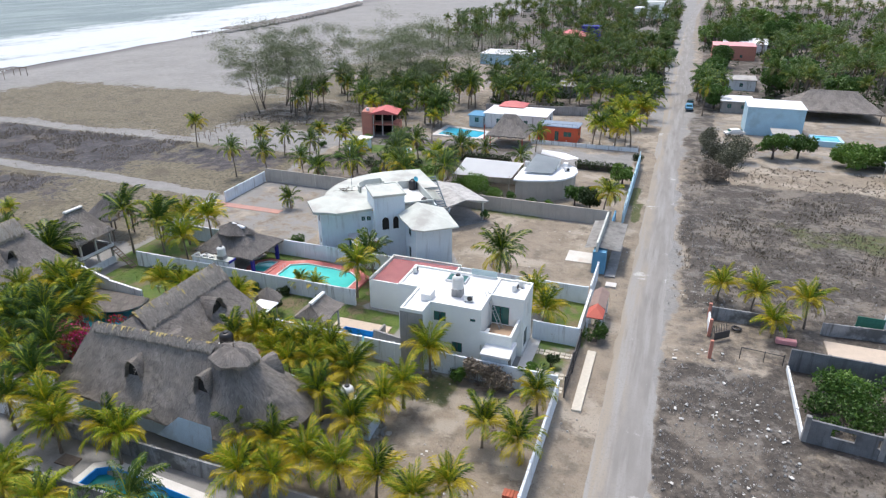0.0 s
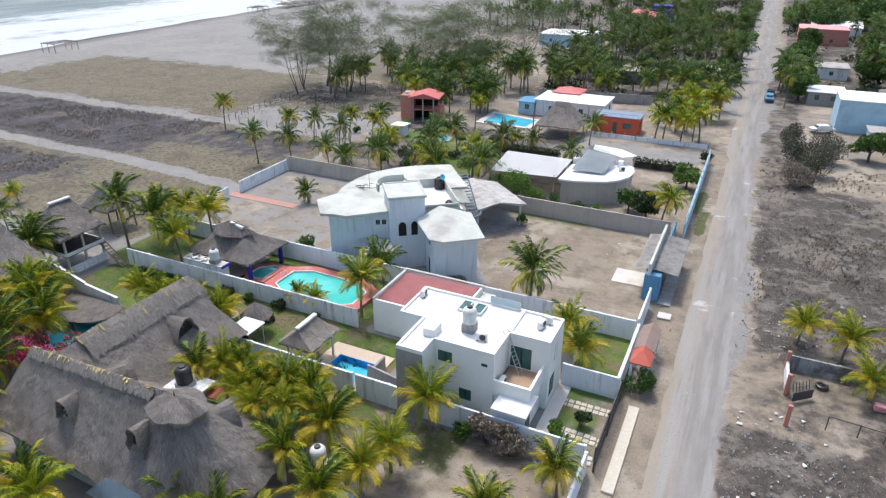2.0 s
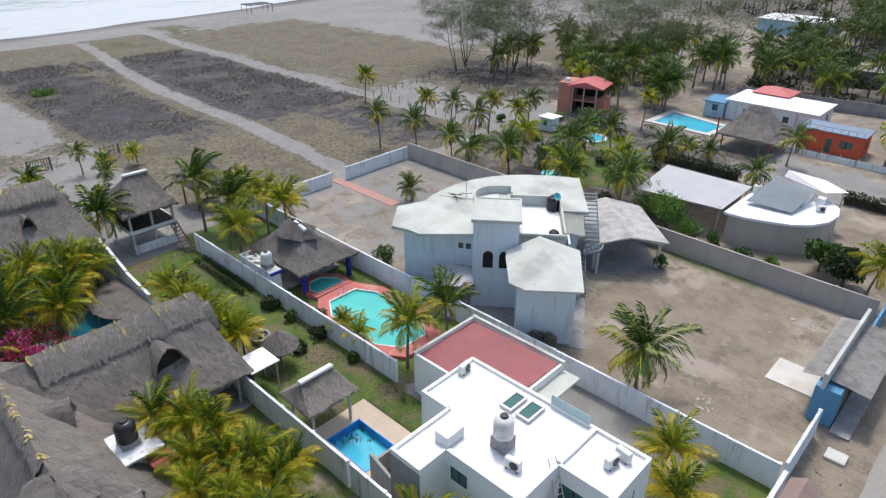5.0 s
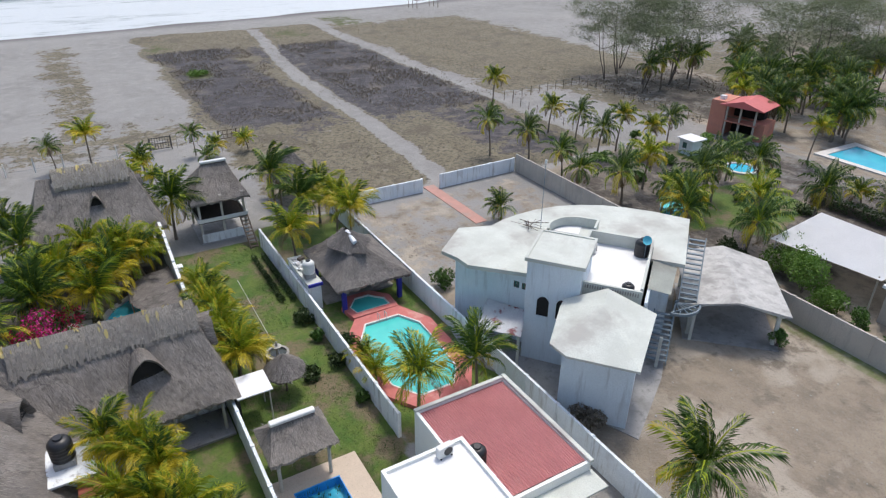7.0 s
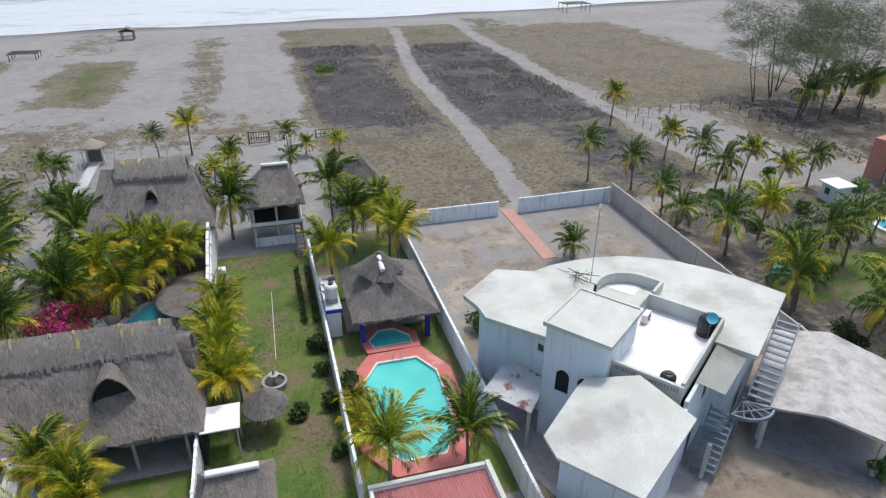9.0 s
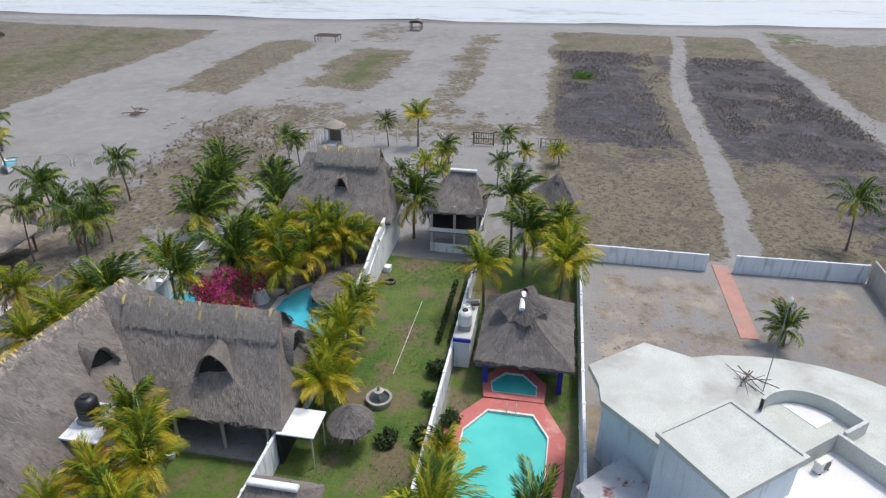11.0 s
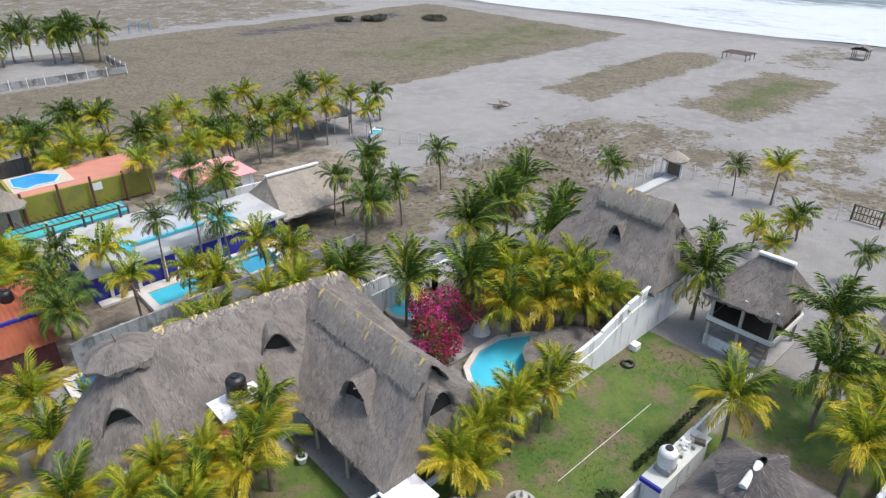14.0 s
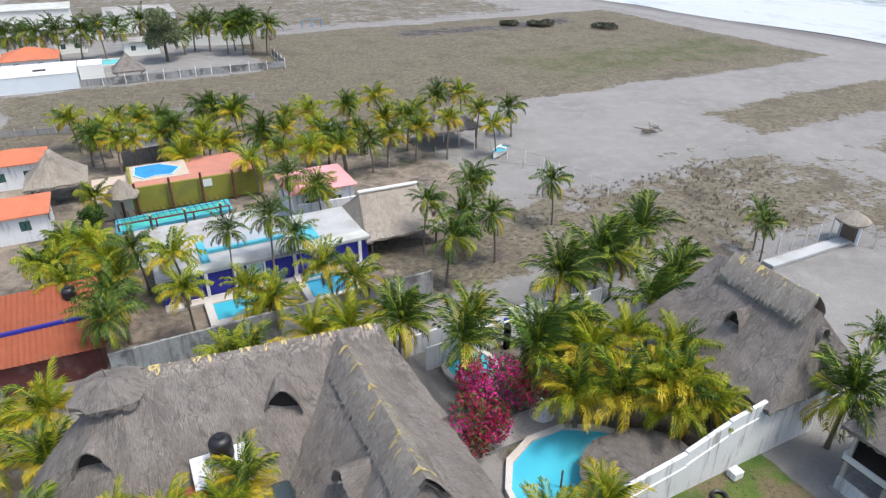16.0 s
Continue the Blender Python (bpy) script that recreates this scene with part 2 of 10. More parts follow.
def road_material():
    m, nt, bsdf = graph("road")
    v = coords(nt)
    big = noise_of(nt, coords(nt, (0.5, 0.12, 1)), 1.0, 6.0, 0.65)
    fine = noise_of(nt, v, 6.0, 4.0, 0.7)
    blot = noise_of(nt, v, 0.22, 6.0, 0.6)
    col = mix(nt, ramp(nt, big, 0.35, 0.7), (0.252, 0.239, 0.223), (0.197, 0.185, 0.172))
    sep = node(nt, "ShaderNodeSeparateXYZ", Vector=v)
    wob = node(nt, "ShaderNodeMath")
    wob.operation = "MULTIPLY_ADD"
    nt.links.new(big, wob.inputs[0])
    wob.inputs[1].default_value = 4.0
    nt.links.new(sep.outputs["X"], wob.inputs[2])
    col = mix(nt, ramp(nt, wob.outputs[0], -0.1, 1.5), (0.300, 0.262, 0.212), col)
    col = mix(nt, ramp(nt, noise_of(nt, coords(nt, (0.9, 0.05, 1)), 1.0, 5.0, 0.6), 0.45, 0.62), col, (0.292, 0.283, 0.268))
    col = mix(nt, ramp(nt, blot, 0.62, 0.69), col, (0.48, 0.47, 0.455))
    col = mix(nt, ramp(nt, fine, 0.45, 0.8), col, (0.218, 0.206, 0.189))
    nt.links.new(col, bsdf.inputs["Base Color"])
    bsdf.inputs["Roughness"].default_value = 0.9
    bump(nt, bsdf, fine, 0.3, 0.02)
    return m


M_GROUND, M_SEA, M_ROAD = ground_material(), sea_material(), road_material()
M_WHITE = surface("white_paint", (0.86, 0.868, 0.825), (0.81, 0.82, 0.78), 0.6, 0.8, 0.06, stain=(0.62, 0.61, 0.58), amount=(0.62, 0.85))
M_ROOFWHITE = surface("white_roof_coat", (0.800, 0.800, 0.790), (0.718, 0.718, 0.708), 0.5, 0.75, 0.08, stain=(0.56, 0.52, 0.48), amount=(0.62, 0.82))
M_WALL = surface("weathered_white_wall", (0.80, 0.85, 0.885), (0.72, 0.775, 0.81), 0.7, 0.9, 0.15, stain=(0.50, 0.515, 0.515), streak=(0.47, 0.485, 0.485), amount=(0.58, 0.78))
M_WALLWHITE = surface("chalk_white_wall", (0.82, 0.84, 0.85), (0.74, 0.765, 0.775), 0.6, 0.9, 0.12, stain=(0.48, 0.48, 0.46), streak=(0.38, 0.38, 0.37), amount=(0.58, 0.78))
M_BLUEWALL = surface("pale_blue_plaster", (0.70, 0.765, 0.815), (0.63, 0.70, 0.75), 0.5, 0.9, 0.1, stain=(0.48, 0.52, 0.56), streak=(0.50, 0.545, 0.58), amount=(0.58, 0.8))
M_GREYROOF = surface("whitewashed_concrete", (0.60, 0.625, 0.575), (0.49, 0.51, 0.465), 0.5, 0.9, 0.12, stain=(0.385, 0.375, 0.345), amount=(0.47, 0.68))
M_CONCRETE = surface("bare_concrete", (0.36, 0.35, 0.34), (0.28, 0.275, 0.265), 0.7, 0.92, 0.25, stain=(0.18, 0.175, 0.165), streak=(0.20, 0.195, 0.19))
M_CARPORT = surface("weather_streaked_shell", (0.55, 0.54, 0.515), (0.42, 0.41, 0.39), 1.3, 0.92, 0.2, stain=(0.29, 0.283, 0.27), streak=(0.33, 0.32, 0.305), amount=(0.48, 0.68))
M_DUSTROOF = surface("dusty_pale_concrete", (0.50, 0.52, 0.52), (0.40, 0.41, 0.41), 0.5, 0.93, 0.15, stain=(0.30, 0.295, 0.28), amount=(0.5, 0.68))
M_OLDROOF = surface("weathered_roof_slab", (0.44, 0.43, 0.41), (0.33, 0.32, 0.30), 0.5, 0.95, 0.2, stain=(0.20, 0.19, 0.175), amount=(0.5, 0.7))
M_TANWALL = surface("tan_plaster", (0.50, 0.46, 0.40), (0.43, 0.395, 0.345), 0.6, 0.92, 0.15, stain=(0.36, 0.33, 0.29), streak=(0.38, 0.35, 0.31), amount=(0.56, 0.76))
M_MOTTLED = surface("mottled_cement", (0.40, 0.405, 0.40), (0.27, 0.275, 0.275), 0.8, 0.92, 0.3, stain=(0.12, 0.122, 0.118), streak=(0.15, 0.15, 0.147), amount=(0.47, 0.60))
M_DARKWALL = surface("dark_block_wall", (0.22, 0.225, 0.23), (0.15, 0.155, 0.16), 1.0, 0.95, 0.4, stain=(0.09, 0.09, 0.088), streak=(0.10, 0.10, 0.10))
M_TERRACE = surface("terrace_floor", (0.66, 0.64, 0.60), (0.57, 0.55, 0.51), 0.8, 0.85, 0.05, stain=(0.52, 0.44, 0.36))
M_REDROOF = surface("bright_red_roof", (0.60, 0.155, 0.15), (0.52, 0.13, 0.125), 0.6, 0.6, 0.05, stain=(0.5, 0.24, 0.22), amount=(0.58, 0.8))
M_REDMETAL = surface("red_sheet_roof", (0.78, 0.36, 0.36), (0.70, 0.31, 0.31), 0.6, 0.6, 0.05, stain=(0.66, 0.42, 0.39), amount=(0.58, 0.8))
M_REDTILE = surface("red_clay_tile", (0.46, 0.125, 0.07), (0.36, 0.10, 0.06), 2.0, 0.85, 0.3, stain=(0.24, 0.10, 0.07), vary=0.12)
M_RUSTROOF = surface("weathered_red_roof", (0.30, 0.22, 0.19), (0.25, 0.175, 0.15), 1.0, 0.9, 0.3, stain=(0.34, 0.30, 0.27))
M_CORAL = surface("coral_paint", (0.72, 0.13, 0.06), (0.64, 0.11, 0.05), 1.0, 0.75, 0.1, stain=(0.55, 0.14, 0.08))
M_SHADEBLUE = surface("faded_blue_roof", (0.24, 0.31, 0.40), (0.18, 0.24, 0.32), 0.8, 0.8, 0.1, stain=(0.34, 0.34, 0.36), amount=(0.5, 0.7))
M_REDPAINT = surface("red_paint", (0.52, 0.12, 0.08), (0.45, 0.10, 0.07), 1.0, 0.75, 0.1, stain=(0.40, 0.08, 0.05))
M_SALMON = surface("salmon_paint", (0.56, 0.24, 0.17), (0.50, 0.21, 0.15), 1.0, 0.85, 0.1, stain=(0.40, 0.2, 0.16))
M_DECKRED = surface("red_pool_deck", (0.56, 0.17, 0.15), (0.48, 0.14, 0.125), 1.3, 0.75, 0.1, stain=(0.60, 0.30, 0.26))
M_PINKPATH = surface("pink_path", (0.50, 0.27, 0.22), (0.42, 0.235, 0.195), 1.0, 0.9, 0.15, stain=(0.36, 0.26, 0.22))
M_PALEDECK = surface("sandstone_deck", (0.58, 0.48, 0.38), (0.52, 0.43, 0.34), 1.5, 0.85, 0.1)
M_BALCONY = surface("tan_balcony_tile", (0.42, 0.29, 0.19), (0.36, 0.25, 0.165), 2.0, 0.7, 0.1)
M_TURQUOISE = water_material("turquoise_pool_water", (0.10, 0.58, 0.52), (0.07, 0.50, 0.46))
M_POOLBLUE = water_material("blue_pool_water", (0.07, 0.36, 0.50), (0.05, 0.28, 0.44))
M_CYAN = water_material("cyan_pool_water", (0.08, 0.52, 0.66), (0.06, 0.44, 0.60))
M_POOLGREEN = water_material("murky_pool_water", (0.02, 0.30, 0.42), (0.03, 0.22, 0.16))
M_DARKWATER = water_material("still_dark_water", (0.05, 0.06, 0.05), (0.04, 0.045, 0.04))
M_POOLTILE = surface("blue_pool_tile", (0.025, 0.30, 0.72), (0.02, 0.25, 0.64), 3.0, 0.4, 0.02)
M_CYANPAINT = surface("cyan_paint", (0.10, 0.50, 0.62), (0.08, 0.43, 0.55), 2.0, 0.6, 0.05)
M_ROYAL = surface("royal_blue_paint", (0.025, 0.03, 0.34), (0.02, 0.025, 0.28), 1.5, 0.7, 0.05, stain=(0.06, 0.07, 0.32))
M_VIOLET = surface("violet_paint", (0.12, 0.10, 0.42), (0.10, 0.085, 0.36), 1.5, 0.75, 0.08, stain=(0.2, 0.18, 0.36))
M_BLUEPAINT = surface("mid_blue_paint", (0.10, 0.30, 0.48), (0.09, 0.26, 0.42), 1.0, 0.75, 0.08, stain=(0.2, 0.33, 0.42))
M_SKYWHITE = surface("pale_blue_white_wall", (0.74, 0.80, 0.84), (0.68, 0.74, 0.78), 0.5, 0.9, 0.05, stain=(0.60, 0.63, 0.65), amount=(0.6, 0.8))
M_SKYPAINT = surface("light_blue_paint", (0.44, 0.64, 0.74), (0.40, 0.58, 0.68), 0.8, 0.85, 0.08, stain=(0.34, 0.48, 0.55))
M_OLIVE = surface("olive_paint", (0.26, 0.24, 0.035), (0.22, 0.205, 0.03), 1.0, 0.85, 0.1, stain=(0.17, 0.16, 0.04))
M_ORANGE = surface("orange_roof_tile", (0.60, 0.20, 0.105), (0.52, 0.16, 0.08), 0.8, 0.85, 0.3, stain=(0.34, 0.17, 0.12), amount=(0.56, 0.72))
M_LAGOON = water_material("deep_blue_pool_water", (0.02, 0.30, 0.60), (0.015, 0.22, 0.52))
M_STRAWPAINT = surface("pale_yellow_paint", (0.70, 0.60, 0.25), (0.62, 0.52, 0.2), 2.0, 0.7, 0.05)
M_MAROON = surface("maroon_wall", (0.16, 0.05, 0.045), (0.12, 0.04, 0.038), 1.0, 0.9, 0.2, stain=(0.22, 0.12, 0.10))
M_THATCH = thatch_material("thatch", (0.38, 0.34, 0.305), (0.105, 0.094, 0.085), (0.56, 0.51, 0.45))
M_THATCHDARK = thatch_material("dark_thatch", (0.30, 0.272, 0.25), (0.085, 0.078, 0.073), (0.46, 0.42, 0.385))
M_THATCHBLACK = thatch_material("damp_dark_thatch", (0.185, 0.17, 0.16), (0.055, 0.05, 0.048), (0.27, 0.25, 0.235))
M_THATCHCAP = thatch_material("ridge_thatch", (0.46, 0.415, 0.36), (0.16, 0.142, 0.122), (0.64, 0.58, 0.49))
M_THATCHPALE = thatch_material("pale_thatch", (0.54, 0.485, 0.40), (0.23, 0.20, 0.165), (0.70, 0.63, 0.50))
M_STRAW = leaf_material("yellow_straw", (0.66, 0.53, 0.20), (0.55, 0.47, 0.27), trans=0.1, rough=0.9)
M_FRAY = leaf_material("frayed_thatch", (0.43, 0.385, 0.335), (0.25, 0.222, 0.195), trans=0.05, rough=0.95)
M_FRAYDARK = leaf_material("dark_straw", (0.32, 0.29, 0.265), (0.13, 0.118, 0.108), trans=0.05, rough=0.95)
M_FRAYGREY = leaf_material("grey_straw", (0.36, 0.325, 0.29), (0.10, 0.09, 0.08), trans=0.05, rough=0.95)
SHAG = {M_THATCH: M_FRAYGREY, M_THATCHCAP: M_FRAY, M_THATCHBLACK: M_FRAYDARK, M_THATCHDARK: M_FRAYDARK, M_THATCHPALE: M_FRAY}
M_DECKWOOD = surface("dark_deck_planks", (0.085, 0.065, 0.05), (0.06, 0.047, 0.037), 4.0, 0.9, 0.3)
# near-black colour standing in for shade inside openings and under roofs
M_INNERSHADE = surface("dark_interior", (0.025, 0.022, 0.02), (0.018, 0.016, 0.015), 2.0, 0.95, 0.1)
M_WOOD = surface("weathered_wood", (0.20, 0.155, 0.115), (0.14, 0.11, 0.085), 4.0, 0.9, 0.4)
M_POLE = surface("pale_pole", (0.52, 0.48, 0.42), (0.44, 0.41, 0.36), 4.0, 0.85, 0.2)
M_TRUNK = surface("palm_trunk", (0.25, 0.205, 0.16), (0.17, 0.14, 0.11), 5.0, 0.95, 0.6)
M_BARK = surface("bark", (0.15, 0.12, 0.10), (0.10, 0.083, 0.07), 5.0, 0.95, 0.6)
M_GLASS = surface("tinted_glass", (0.05, 0.16, 0.14), (0.04, 0.13, 0.115), 0.5, 0.08, 0.0)
M_FRAME = surface("dark_window_frame", (0.06, 0.06, 0.06), (0.05, 0.05, 0.05), 3.0, 0.5, 0.0)
M_BLACK = surface("black_plastic", (0.022, 0.022, 0.024), (0.016, 0.016, 0.018), 3.0, 0.4, 0.05)
M_PLASTIC = surface("white_plastic", (0.76, 0.76, 0.73), (0.68, 0.68, 0.65), 2.0, 0.5, 0.03)
M_STEEL = surface("grey_blue_steel", (0.185, 0.24, 0.28), (0.14, 0.185, 0.22), 2.0, 0.55, 0.05)
M_DARKSTEEL = surface("dark_steel", (0.06, 0.06, 0.065), (0.05, 0.05, 0.052), 3.0, 0.5, 0.05)
M_ALU = surface("aluminium", (0.62, 0.63, 0.64), (0.55, 0.56, 0.57), 3.0, 0.35, 0.0, metal=0.8)
M_WHITEMETAL = surface("white_sheet_roof", (0.84, 0.85, 0.86), (0.78, 0.79, 0.80), 0.5, 0.5, 0.03, stain=(0.70, 0.70, 0.70), amount=(0.66, 0.9))
M_TIN = surface("rusty_tin_sheet", (0.84, 0.85, 0.87), (0.70, 0.71, 0.74), 1.6, 0.5, 0.05, stain=(0.30, 0.09, 0.10), amount=(0.53, 0.62))
M_SLATE = surface("grey_blue_awning", (0.42, 0.47, 0.50), (0.36, 0.41, 0.44), 0.8, 0.7, 0.05)
M_NET = surface("green_net", (0.06, 0.24, 0.16), (0.05, 0.19, 0.13), 3.0, 0.9, 0.2)
M_STONE = surface("rubble_stone", (0.40, 0.385, 0.36), (0.28, 0.27, 0.25), 2.0, 0.95, 0.4, vary=0.25)
M_CRUMB = leaf_material("rubble_crumbs", (0.62, 0.60, 0.57), (0.20, 0.18, 0.16), trans=0.0, rough=0.9)
M_LITTER = surface("pale_litter", (0.66, 0.65, 0.62), (0.52, 0.50, 0.47), 3.0, 0.8, 0.2, vary=0.25)
M_PAVER = surface("cream_paver", (0.60, 0.55, 0.46), (0.50, 0.46, 0.385), 4.0, 0.9, 0.2, vary=0.12)
M_GREEN = leaf_material("frond_green", (0.010, 0.033, 0.006), (0.105, 0.185, 0.028), trans=0.14)
M_LIME = leaf_material("frond_yellow_green", (0.080, 0.150, 0.010), (0.40, 0.445, 0.026), trans=0.22)
M_YELLOW = leaf_material("frond_yellow", (0.60, 0.44, 0.030), (0.40, 0.36, 0.026))
M_DRY = leaf_material("frond_dry", (0.24, 0.175, 0.09), (0.16, 0.12, 0.07))
M_WOODFROND = leaf_material("shaded_frond", (0.034, 0.085, 0.020), (0.15, 0.225, 0.050), trans=0.18)
M_WOODOLIVE = leaf_material("olive_frond", (0.070, 0.115, 0.02), (0.21, 0.24, 0.04))
M_LEAF = leaf_material("bush_leaf", (0.035, 0.085, 0.018), (0.09, 0.165, 0.03))
M_LEAFDARK = leaf_material("dark_leaf", (0.028, 0.05, 0.016), (0.05, 0.08, 0.025))
M_LEAFBRIGHT = leaf_material("bright_leaf", (0.085, 0.18, 0.028), (0.17, 0.28, 0.05))
M_CASUARINA = leaf_material("casuarina_needles", (0.12, 0.155, 0.075), (0.20, 0.23, 0.125), trans=0.3)
M_SCRUB = leaf_material("grey_green_scrub", (0.075, 0.085, 0.05), (0.13, 0.13, 0.09), trans=0.2)
M_TWIG = leaf_material("dry_twigs", (0.20, 0.165, 0.125), (0.28, 0.24, 0.19), trans=0.1)
M_WEED = leaf_material("olive_brown_weed", (0.105, 0.098, 0.066), (0.175, 0.155, 0.11), trans=0.1, rough=0.9)
M_GRASSDRY = leaf_material("dry_grass", (0.20, 0.18, 0.12), (0.29, 0.26, 0.18), trans=0.1, rough=0.9)
M_MAGENTA = leaf_material("magenta_bract", (0.55, 0.03, 0.20), (0.66, 0.06, 0.32), trans=0.3)
M_CRIMSON = leaf_material("crimson_bract", (0.42, 0.035, 0.06), (0.34, 0.02, 0.08), trans=0.3)

# ---- building helpers ----
BASE = {}


def thing(name, at, label, category, group="", kind=""):
    ob = new(name)
    ob.location = at
    ob.empty_display_size = 0.3
    BASE[ob.name] = Vector(at)
    return tagged(ob, label, category, group, kind)


def finish(name, bm, material, smooth=False):
    me = bpy.data.meshes.new(name)
    if bm.faces:
        bmesh.ops.recalc_face_normals(bm, faces=bm.faces[:])
    bm.to_mesh(me)
    bm.free()
    for m in (material if isinstance(material, (list, tuple)) else [material]):
        me.materials.append(m)
    if smooth:
        for p in me.polygons:
            p.use_smooth = True
    return me


def part(name, bm, material, parent, label="", smooth=False):
    """One mesh in world coordinates, hung under a thing or a part."""
    base = BASE[parent.name]
    bmesh.ops.translate(bm, vec=-base, verts=bm.verts[:])
    ob = new(name, finish(name, bm, material, smooth))
    ob.parent = parent
    BASE[ob.name] = base
    return tagged(ob, label)


def solo(name, bm, material, label, category="", group="", kind="", smooth=False):
    """A thing that is one mesh, with its origin at its base."""
    co = [v.co for v in bm.verts]
    lo = Vector((min(c.x for c in co), min(c.y for c in co), min(c.z for c in co)))
    hi = Vector((max(c.x for c in co), max(c.y for c in co), 0))
    base = Vector(((lo.x + hi.x) / 2, (lo.y + hi.y) / 2, lo.z))
    bmesh.ops.translate(bm, vec=-base, verts=bm.verts[:])
    ob = new(name, finish(name, bm, material, smooth))
    ob.location = base
    BASE[ob.name] = base
    return tagged(ob, label, category, group, kind)


def loc(x, y, a=0.0):
    """A flat frame at x, y turned by a degrees, for plans that stand askew."""
    return Matrix.Translation((x, y, 0)) @ Matrix.Rotation(radians(a), 4, "Z")


ID = Matrix.Identity(4)


def box(bm, x0, x1, y0, y1, z0, z1, m=ID):
    vs = [bm.verts.new(m @ Vector((x, y, z))) for z in (z0, z1) for x, y in ((x0, y0), (x1, y0), (x1, y1), (x0, y1))]
    for f in ((3, 2, 1, 0), (4, 5, 6, 7), (0, 1, 5, 4), (1, 2, 6, 5), (2, 3, 7, 6), (3, 0, 4, 7)):
        bm.faces.new([vs[i] for i in f])
    return bm


def boxed(*args, m=ID, bevel=0.0):
    bm = box(bmesh.new(), *args, m=m)
    if bevel:
        bmesh.ops.bevel(bm, geom=bm.edges[:], offset=bevel, segments=1, affect="EDGES")
    return bm


def prism(bm, pts, z0, z1, m=ID, top=None):
    """A flat outline between two heights; top: other outline for the upper rim."""
    lo = [bm.verts.new(m @ Vector((x, y, z0))) for x, y in pts]
    hi = [bm.verts.new(m @ Vector((x, y, z1))) for x, y in (top or pts)]
    n = len(pts)
    bm.faces.new(lo[::-1])
    bm.faces.new(hi)
    for i in range(n):
        bm.faces.new((lo[i], lo[(i + 1) % n], hi[(i + 1) % n], hi[i]))
    return bm


def ring(bm, outer, inner, z0, z1, m=ID):
    """A flat frame between two outlines with as many points each."""
    n = len(outer)
    v = [[bm.verts.new(m @ Vector((x, y, z))) for x, y in pts] for z in (z0, z1) for pts in (outer, inner)]
    for i in range(n):
        j = (i + 1) % n
        bm.faces.new((v[2][i], v[2][j], v[3][j], v[3][i]))
        bm.faces.new((v[0][j], v[0][i], v[1][i], v[1][j]))
        bm.faces.new((v[0][i], v[0][j], v[2][j], v[2][i]))
        bm.faces.new((v[1][j], v[1][i], v[3][i], v[3][j]))
    return bm


def tube(bm, a, b, r0, r1=None, n=8, m=ID):
    a, b = m @ Vector(a), m @ Vector(b)
    r1 = r0 if r1 is None else r1
    q = (b - a).to_track_quat("Z", "Y")
    rings = []
    for c, r in ((a, r0), (b, r1)):
        rings.append([bm.verts.new(c + q @ Vector((r * math.cos(k * math.tau / n), r * math.sin(k * math.tau / n), 0))) for k in range(n)])
    for k in range(n):
        j = (k + 1) % n
        bm.faces.new((rings[0][k], rings[0][j], rings[1][j], rings[1][k]))
    bm.faces.new(rings[0][::-1])
    bm.faces.new(rings[1])
    return bm


def lathe(bm, x, y, profile, n=20):
    """A turned body round an upright axis; profile of (radius, height)."""
    rows = [[bm.verts.new((x + r * math.cos(k * math.tau / n), y + r * math.sin(k * math.tau / n), z)) for k in range(n)] for r, z in profile]
    for a, b in zip(rows, rows[1:]):
        for k in range(n):
            j = (k + 1) % n
            bm.faces.new((a[k], a[j], b[j], b[k]))
    bm.faces.new(rows[0][::-1])
    bm.faces.new(rows[-1])
    return bm


def circle(x, y, r, n=24, a0=0.0, a1=360.0):
    k = n if a1 - a0 >= 360 else n - 1
    return [(x + r * math.cos(radians(a0 + (a1 - a0) * i / k)), y + r * math.sin(radians(a0 + (a1 - a0) * i / k))) for i in range(n)]


